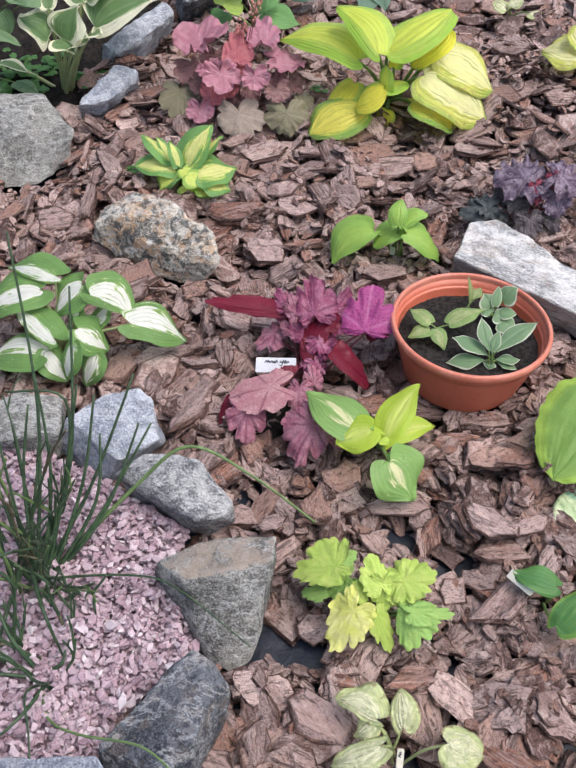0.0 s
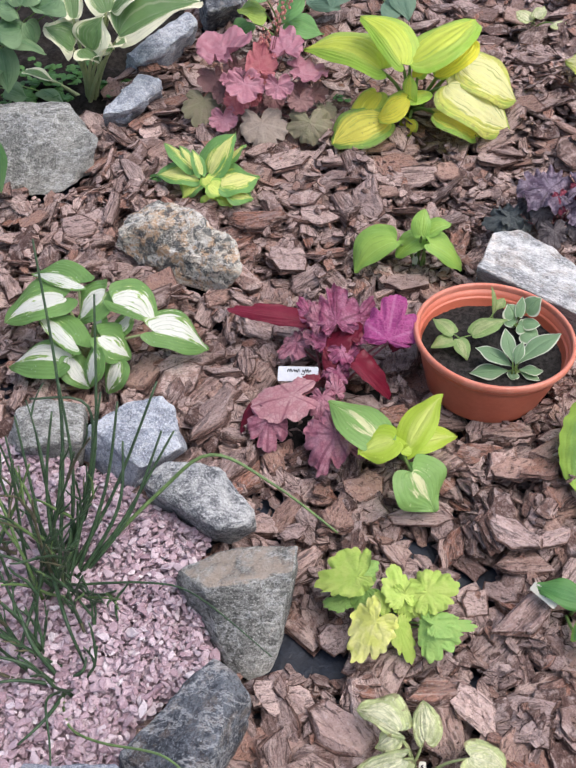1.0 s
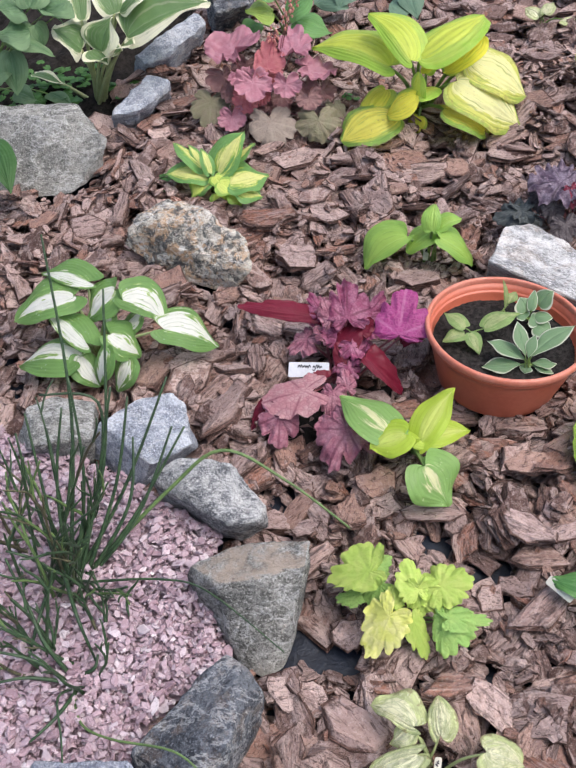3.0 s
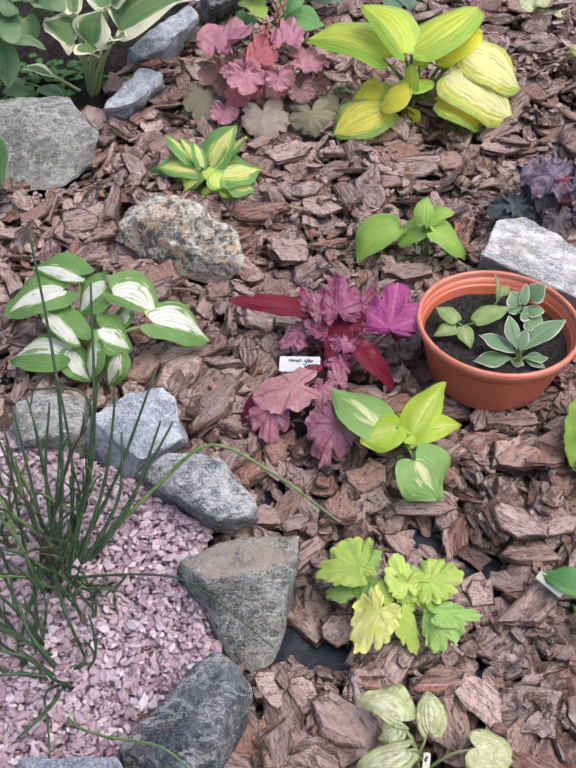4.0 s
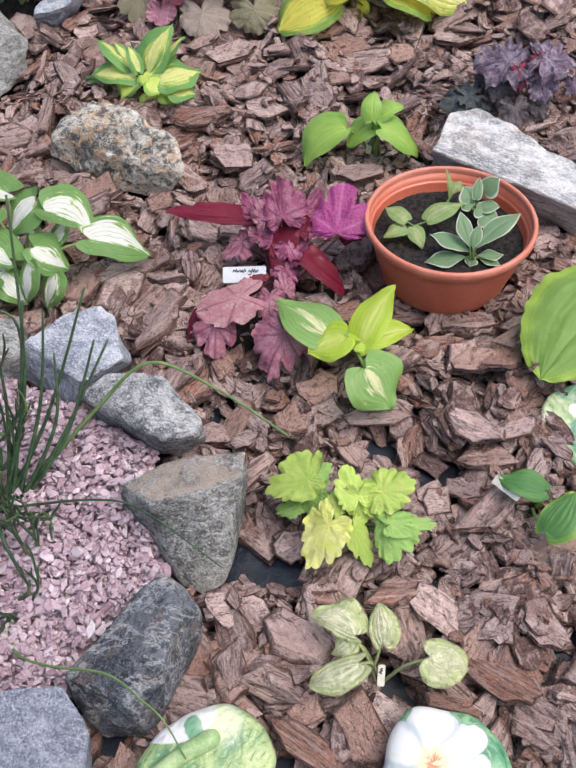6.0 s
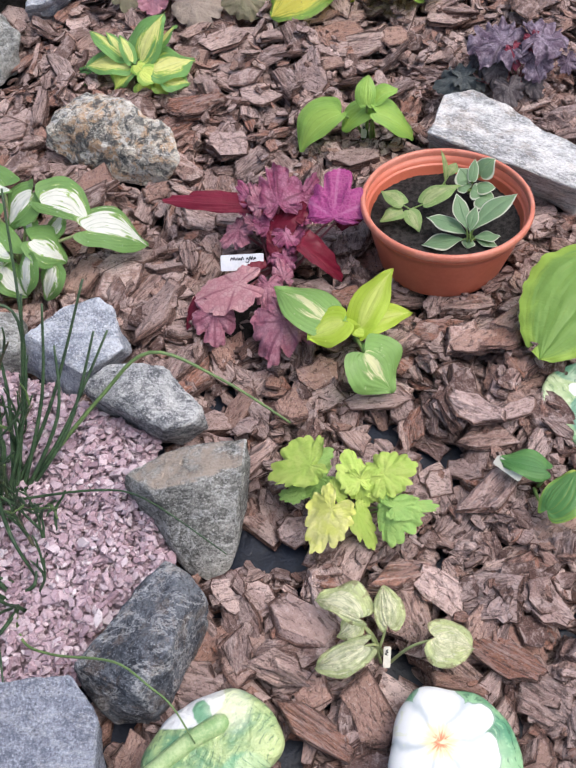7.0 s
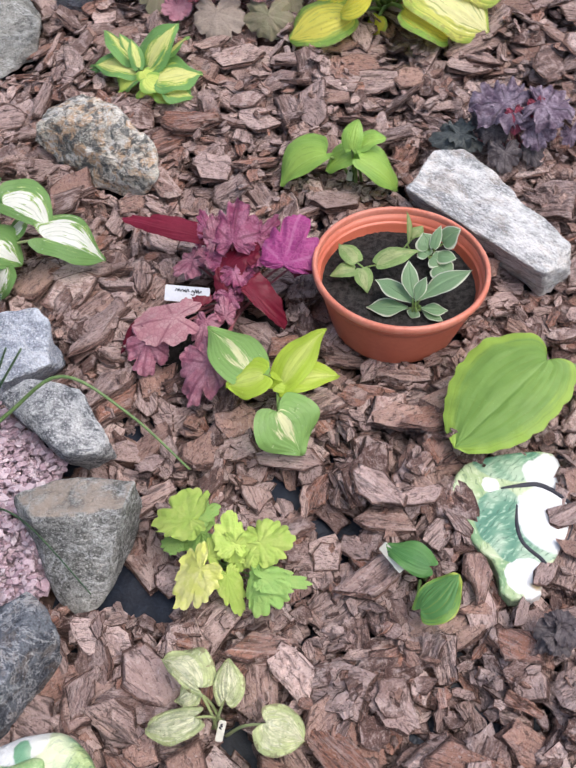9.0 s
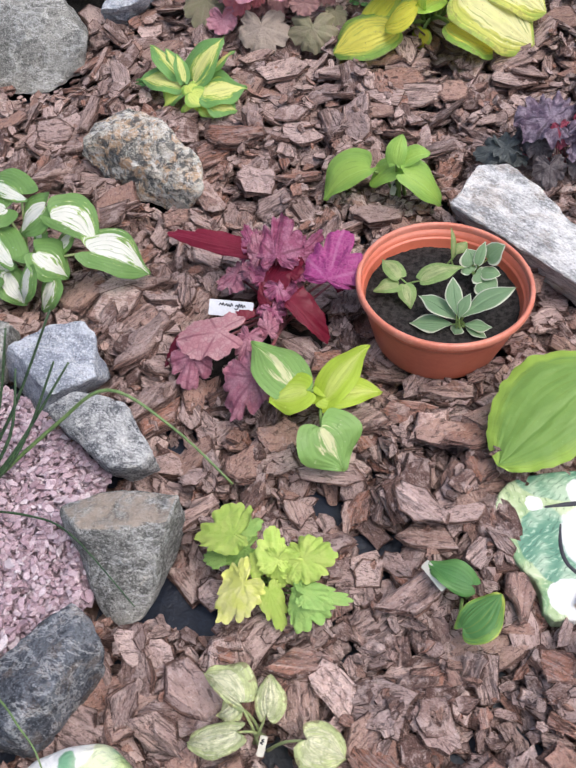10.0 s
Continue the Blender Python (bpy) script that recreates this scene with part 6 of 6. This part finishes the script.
# ---- bark chips and gravel, laid one on another ----
def chip_shape(rng, corners=6, thin=1.0, fine=True):
    """A broken flake of unit length along x: places, triangles, which places lie on its broken rim, and its width."""
    wide = rng.uniform(0.38, 0.78)
    skew = rng.uniform(-0.4, 0.4)
    turn = rng.uniform(0, 1)
    ring = []
    for i in range(corners):
        a = 2 * math.pi * (i + turn + rng.uniform(-0.36, 0.36)) / corners
        c, s = math.cos(a), math.sin(a)
        r = (1 + (1 / max(abs(c), abs(s)) - 1) * 0.75) * rng.uniform(0.80, 1.04)
        ring.append((0.5 * r * c + skew * 0.5 * wide * r * s, 0.5 * wide * r * s))
    if fine:
        out = []
        for (x0, y0), (x1, y1) in zip(ring, ring[1:] + ring[:1]):
            q, push = rng.uniform(0.35, 0.65), rng.uniform(-0.09, 0.07)
            out += [(x0, y0), (x0 + (x1 - x0) * q + (y1 - y0) * push, y0 + (y1 - y0) * q - (x1 - x0) * push)]
        ring = out
    n = len(ring)
    th = rng.uniform(0.10, 0.26) * thin
    bow = rng.uniform(-0.15, 0.20)
    cup = rng.uniform(-0.25, 0.25)
    lean = rng.uniform(-0.14, 0.14)
    rough = 0.20
    v, e = [], []
    for scale, z, mark in ((0.80, -0.5, 0.1), (1.0, -0.12, 1), (0.90, 0.16, 1), (0.95, 0.36, 0.4), (0.72, 0.50, 0), (0.40, 0.44, 0)):
        for x, y in ring:
            v.append((x * scale * rng.uniform(0.93, 1.06), y * scale * rng.uniform(0.89, 1.09), th * (z + rng.uniform(-rough, rough)) + bow * (x * x * 2 - 0.1) + cup * (y * y * 2 - 0.05) + lean * y))
            e.append(mark)
    v.append((rng.uniform(-0.1, 0.1), rng.uniform(-0.05, 0.05), th * rng.uniform(0.30, 0.75)))
    e.append(0)
    f = []
    for k in range(5):
        for i in range(n):
            p, q = k * n + i, k * n + (i + 1) % n
            f += [(p, q, q + n), (p, q + n, p + n)]
    f += [(5 * n + i, 5 * n + (i + 1) % n, 6 * n) for i in range(n)]
    f += [(0, i + 1, i) for i in range(1, n - 1)]
    return np.array(v), np.array(f), np.array(e, dtype=float), wide


def scatter(name, piece, mat, spots, shapes, rng, near, label, piece_limit, category, base, cell=0.006, rich=0):
    """Drops flakes one by one on a height map; the ones near the given place become parts of their own."""
    x0, y0 = -2.0, -0.3
    nx, ny = int(4.6 / cell), int(4.4 / cell)
    gx, gy = np.meshgrid(x0 + cell * np.arange(nx), y0 + cell * np.arange(ny), indexing="ij")
    k = (0.0251, 0.0208, -0.0153)
    top = k[0] * gx + k[1] * gy + k[2] - base
    su, sv = np.meshgrid(np.linspace(-0.42, 0.42, 6), np.linspace(-0.40, 0.40, 4), indexing="ij")
    su, sv = su.ravel(), sv.ravel()
    laid = []
    for x, y, size, flat, *given in spots:
        i = rng.randrange(rich or len(shapes)) if not rich or (y < 1.5 and abs(x - 0.16) < 0.9) else rng.randrange(rich, len(shapes))
        turn, wide = given[:2] if given else (rng.uniform(0, 2 * math.pi), shapes[i][3])
        c, s = math.cos(turn), math.sin(turn)
        lx, ly = su * size, sv * size * 0.55
        px, py = x + c * lx - s * ly, y + s * lx + c * ly
        ix = np.clip(((px - x0) / cell).astype(int), 0, nx - 1)
        iy = np.clip(((py - y0) / cell).astype(int), 0, ny - 1)
        h = top[ix, iy]
        sx = np.clip((h * lx).sum() / (lx * lx).sum(), -0.6, 0.6) * 0.6 + rng.gauss(0, flat)
        sy = np.clip((h * ly).sum() / (ly * ly).sum(), -0.6, 0.6) * 0.6 + rng.gauss(0, flat * 1.5)
        plane = sx * lx + sy * ly
        thick = (0.12 if given else 0.16) * size
        level = 0.38 * (h - plane).max() + 0.62 * (h - plane).mean()
        if len(given) == 3:
            level = max(level, given[2])
        np.maximum.at(top, (ix, iy), level + plane + thick * 0.75)
        m = Matrix.Translation((x, y, level + thick * 0.42)) @ Matrix.Rotation(turn, 4, "Z") @ Matrix.Rotation(-math.atan(sx), 4, "Y") @ Matrix.Rotation(math.atan(sy), 4, "X")
        if rng.random() < 0.4:
            m = m @ Matrix.Rotation(math.pi, 4, "X")
        laid.append((i, m @ Matrix.Diagonal((size, size * wide / shapes[i][3] * (1 if given else rng.uniform(0.85, 1.2)), size * rng.uniform(0.7, 1.1) * (0.8 if given else 1), 1)), x, y, rng.random()))
    order = sorted(range(len(laid)), key=lambda n: -n)
    chosen = []
    for n in order:
        if len(chosen) < piece_limit and near(laid[n][2], laid[n][3]):
            chosen.append(n)
    chosen = set(chosen)
    vs, fs, gs, ts, es, count = [], [], [], [], [], 0
    for n, (i, m, x, y, tone) in enumerate(laid):
        if n in chosen:
            continue
        v, f, e, _ = shapes[i]
        mm = np.array(m)
        vs.append(v @ mm[:3, :3].T + mm[:3, 3])
        fs.append(f + count)
        gs.append(v * mm[:3, 0].dot(mm[:3, 0]) ** 0.5 + tone * 37.0)
        ts.append(np.full(len(v), tone))
        es.append(e)
        count += len(v)
    vs, fs, gs, ts, es = (np.concatenate(q) for q in (vs, fs, gs, ts, es))

    def to_mesh(title, v, f, g, t, e):
        me = bpy.data.meshes.new(title)
        me.from_pydata(v.tolist(), [], f.tolist())
        me.attributes.new("grain", "FLOAT_VECTOR", "POINT").data.foreach_set("vector", np.asarray(g, dtype=np.float32).ravel())
        me.attributes.new("tone", "FLOAT", "POINT").data.foreach_set("value", np.asarray(t, dtype=np.float32))
        me.attributes.new("edge", "FLOAT", "POINT").data.foreach_set("value", np.asarray(e, dtype=np.float32))
        me.polygons.foreach_set("use_smooth", [True] * len(me.polygons))
        me.set_sharp_from_angle(angle=radians(38))
        me.materials.append(mat)
        return me
    whole = new(name, to_mesh(name, vs, fs, gs, ts, es))
    tagged(whole, label, category, kind="stuff")
    mean = np.mean([s[2] for s in spots])
    meshes = [to_mesh(piece, v, f, v * mean + i * 3.1, np.full(len(v), (i * 0.618) % 1), e) for i, (v, f, e, _) in enumerate(shapes)]
    for n in sorted(chosen):
        i, m, x, y, tone = laid[n]
        ob = new(piece, meshes[i])
        ob.parent = whole
        ob.matrix_basis = m
    return whole


HULLS = [hull2d([p for p in r if p[2] < 0.03]) for key, r in ROCKS.items() if key not in ("u1", "u2")]
for ob in scene.objects:
    if ob.name.startswith("painted_stone"):
        spread = [ob.matrix_basis @ v.co for v in ob.data.vertices]
        mx, my = sum(p.x for p in spread) / len(spread), sum(p.y for p in spread) / len(spread)
        HULLS.append(hull2d([(mx + (p.x - mx) * 0.76, my + (p.y - my) * 0.76) for p in spread]))
PLANTS = [(o.location.x, o.location.y, 0.040 if "small bushy" in o["label"] else 0.019) for o in scene.objects if o.type == "EMPTY" and o.get("category") in ("hosta", "coral bells", "plant")]


def free_of_stones(x, y, gap):
    if (x - POT_C.x) ** 2 + (y - POT_C.y) ** 2 < (POT_R * 0.745 + gap) ** 2:
        return False
    for poly in HULLS:
        mx, my = sum(p[0] for p in poly) / len(poly), sum(p[1] for p in poly) / len(poly)
        q = 1 - gap / 0.08
        if inside([(mx + (px - mx) / q, my + (py - my) / q) for px, py in poly], x, y):
            return False
    return True


# large flakes that lie on top of the rest: place, length, turn, width over length
FLAKES = [(-0.050, 0.497, 0.080, 0.04, 0.77), (0.088, 0.349, 0.102, -1.14, 0.54), (0.027, 0.334, 0.110, -0.64, 0.39), (0.249, 0.443, 0.033, -1.22, 1.26), (0.138, 0.771, 0.112, -0.05, 0.32), (-0.168, 0.956, 0.121, 0.84, 0.63), (-0.042, 0.624, 0.039, -2.11, 0.69), (0.261, 0.667, 0.040, -0.50, 1.14), (-0.086, 0.501, 0.039, -1.18, 0.51), (-0.477, 1.450, 0.077, 0.35, 0.76), (-0.128, 1.674, 0.071, 0.78, 0.57), (-0.062, 1.324, 0.084, -0.22, 0.81), (-0.342, 1.844, 0.071, 0.65, 0.84), (-0.281, 2.107, 0.062, 0.76, 0.92), (0.459, 0.626, 0.035, -0.73, 1.05), (0.246, 0.652, 0.056, -0.41, 0.72), (0.305, 0.451, 0.072, -0.75, 0.71)]
FLAKES += [(0.017, 0.456, 0.098, -0.68, 0.64), (0.143, 0.503, 0.092, -0.03, 0.66), (0.208, 0.474, 0.057, 0.47, 0.52), (-0.026, 0.693, 0.068, 0.79, 0.54), (0.064, 0.823, 0.065, 0.35, 0.85), (-0.234, 1.040, 0.079, 0.05, 1.02), (0.018, 0.591, 0.052, 0.23, 0.94), (0.323, 0.721, 0.062, 0.41, 0.46), (-0.057, 0.508, 0.041, -1.13, 0.44), (-0.575, 1.479, 0.071, 1.01, 0.88), (0.260, 1.602, 0.069, 0.44, 0.90), (-0.389, 1.615, 0.120, -1.10, 0.35), (-0.371, 1.782, 0.055, 0.27, 1.09), (0.265, 0.854, 0.072, 0.51, 0.67), (0.502, 0.721, 0.033, 0.31, 1.22), (0.346, 0.678, 0.047, 0.90, 0.66)]
FLAKES += [(-0.058, 0.429, 0.062, -1.50, 0.69), (0.250, 0.392, 0.092, -0.64, 0.52), (0.285, 0.423, 0.041, 0.12, 1.05), (0.108, 0.710, 0.062, -1.08, 0.73), (0.207, 0.638, 0.045, 0.30, 0.94), (-0.166, 1.046, 0.100, -0.41, 0.38), (0.049, 0.541, 0.055, -0.10, 0.91), (0.143, 0.708, 0.047, -1.09, 0.59), (-0.098, 0.470, 0.043, -0.89, 0.49), (-0.415, 1.485, 0.094, 1.39, 0.33), (0.007, 1.341, 0.090, 0.61, 0.52), (-0.171, 0.960, 0.065, -0.19, 0.92), (-0.275, 1.952, 0.061, 0.79, 0.92), (0.384, 0.682, 0.039, -0.97, 0.76), (0.444, 0.539, 0.063, -0.49, 0.89), (0.272, 0.608, 0.103, -2.36, 0.42)]
FLAKES += [(0.028, 0.375, 0.043, -1.09, 1.11), (0.190, 0.369, 0.075, -0.32, 0.30), (0.300, 0.460, 0.051, -1.33, 0.98), (0.173, 0.710, 0.059, -1.63, 0.39), (0.287, 0.837, 0.070, 0.32, 0.77), (-0.153, 0.992, 0.073, 0.06, 0.51), (-0.003, 0.527, 0.044, -0.74, 0.55), (-0.042, 0.738, 0.038, -0.80, 1.12), (-0.115, 1.429, 0.116, 0.04, 0.60), (-0.230, 1.461, 0.074, 0.25, 0.86), (0.155, 1.261, 0.088, -0.13, 0.62), (-0.306, 2.041, 0.069, 0.62, 0.96), (-0.328, 1.905, 0.068, 0.69, 0.88), (0.399, 0.589, 0.076, -1.25, 0.59), (0.268, 0.721, 0.086, -0.54, 0.58), (0.186, 0.480, 0.070, -0.73, 0.66)]


FLAKES += [(0.425, 1.060, 0.060, 0.6, 0.7), (0.455, 1.015, 0.055, -0.5, 0.6), (0.400, 1.115, 0.050, 1.2, 0.7), (0.440, 1.100, 0.050, 0.1, 0.6)]
# flakes that have slid over the edge of the flat painted stone
ON_PLAQUE = [(0.370, 0.690, 0.052, -0.75, 0.45), (0.508, 0.716, 0.060, 0.5, 0.65), (0.476, 0.632, 0.050, 1.2, 0.60), (0.398, 0.622, 0.085, 1.5, 0.50), (0.512, 0.668, 0.050, -0.4, 0.5), (0.447, 0.580, 0.045, 1.3, 0.4)]


def bare(x, y):
    """Ragged gaps where the fabric shows."""
    ragged = 1 + 0.7 * noise.noise(Vector((x * 45, y * 45, 2)))
    return any((x - a) ** 2 + (y - b) ** 2 < (r * ragged) ** 2 for a, b, r in BARE)


def bark_spots():
    rng = random.Random(77)
    spots = []
    tries = 39000
    while tries:
        tries -= 1
        y, x = rng.uniform(-0.15, 3.45), rng.uniform(-1.75, 2.05)
        if not mulched(x, y) or (abs(x - 0.16) > 0.45 + 0.42 * y and rng.random() < 0.35):
            continue
        if inside(GRAVEL_POLY, x, y) or inside(BED_POLY, x, y) or not free_of_stones(x, y, 0.002):
            continue
        if bare(x, y) or any((x - a) ** 2 + (y - b) ** 2 < r * r for a, b, r in PLANTS):
            continue
        size = min(0.100, rng.lognormvariate(math.log(0.046 if y < 0.95 else 0.049 if y < 1.5 else 0.054), 0.44))
        spots.append((x, y, size, 0.20 if y < 1.1 else 0.22))
    spots.sort(key=lambda s: rng.random() + s[2] * 4)
    # a closed first layer, so that little of the fabric shows
    low = []
    for i in range(56):
        for j in range(62):
            x, y = -0.62 + i * 0.031 + rng.uniform(-0.012, 0.012), 0.12 + j * 0.031 + rng.uniform(-0.012, 0.012)
            if abs(x - 0.16) > 0.34 + 0.38 * y or inside(GRAVEL_POLY, x, y) or inside(BED_POLY, x, y) or not free_of_stones(x, y, 0.002):
                continue
            if not bare(x, y) and not any((x - a) ** 2 + (y - b) ** 2 < r * r for a, b, r in PLANTS):
                low.append((x, y, rng.uniform(0.040, 0.058), 0.15))
    spots = low + spots
    crumbs = 0
    while crumbs < 4500:
        y, x = rng.uniform(0.30, 2.2), rng.uniform(-0.9, 1.2)
        if abs(x - 0.16) > 0.30 + 0.38 * y or inside(GRAVEL_POLY, x, y) or inside(BED_POLY, x, y) or not free_of_stones(x, y, 0.002) or bare(x, y):
            continue
        spots.append((x, y, rng.uniform(0.013, 0.034), 0.22))
        crumbs += 1
    for x, y, size, turn, wide in FLAKES:
        spots.append((x, y, size * 1.04, 0.10, turn, wide))
    for x, y, size, turn, wide in ON_PLAQUE:
        spots.append((x, y, size, 0.08, turn, wide, lie(x, y) + 0.004))
    return spots


rng = random.Random(31)
bark_shapes = [chip_shape(rng, rng.choice((5, 6, 6, 7))) for _ in range(60)] + [chip_shape(rng, rng.choice((6, 7, 7, 8)), 0.72, False) for _ in range(40)]
scatter("bark_mulch", "bark_chip", BARK, bark_spots(), bark_shapes, rng, lambda x, y: 0.45 < y < 0.95 and -0.05 < x < 0.6,
        "coarse reddish-brown pine bark chips covering the bed", 300, "bark mulch", DEPTH + 0.008, rich=60)


def gravel_spots():
    rng = random.Random(78)
    spots = []
    xs, ys = [p[0] for p in GRAVEL_POLY], [p[1] for p in GRAVEL_POLY]
    for _ in range(29000):
        x, y = rng.uniform(min(xs), max(xs)), rng.uniform(min(ys), max(ys))
        if x > -0.75 and inside(GRAVEL_POLY, x, y) and free_of_stones(x, y, -0.02):
            spots.append((x, y, min(0.022, rng.lognormvariate(math.log(0.0098), 0.38)), 0.12))
    return spots


stone_shapes = [chip_shape(rng, 5, 1.25, False) for _ in range(16)]
scatter("pink_gravel", "gravel_stone", GRAVEL, gravel_spots(), stone_shapes, rng, lambda x, y: 0.55 < y < 0.85 and -0.30 < x < -0.05,
        "fine pink crushed stone gravel round the rush", 300, "gravel", 0.010, 0.004)
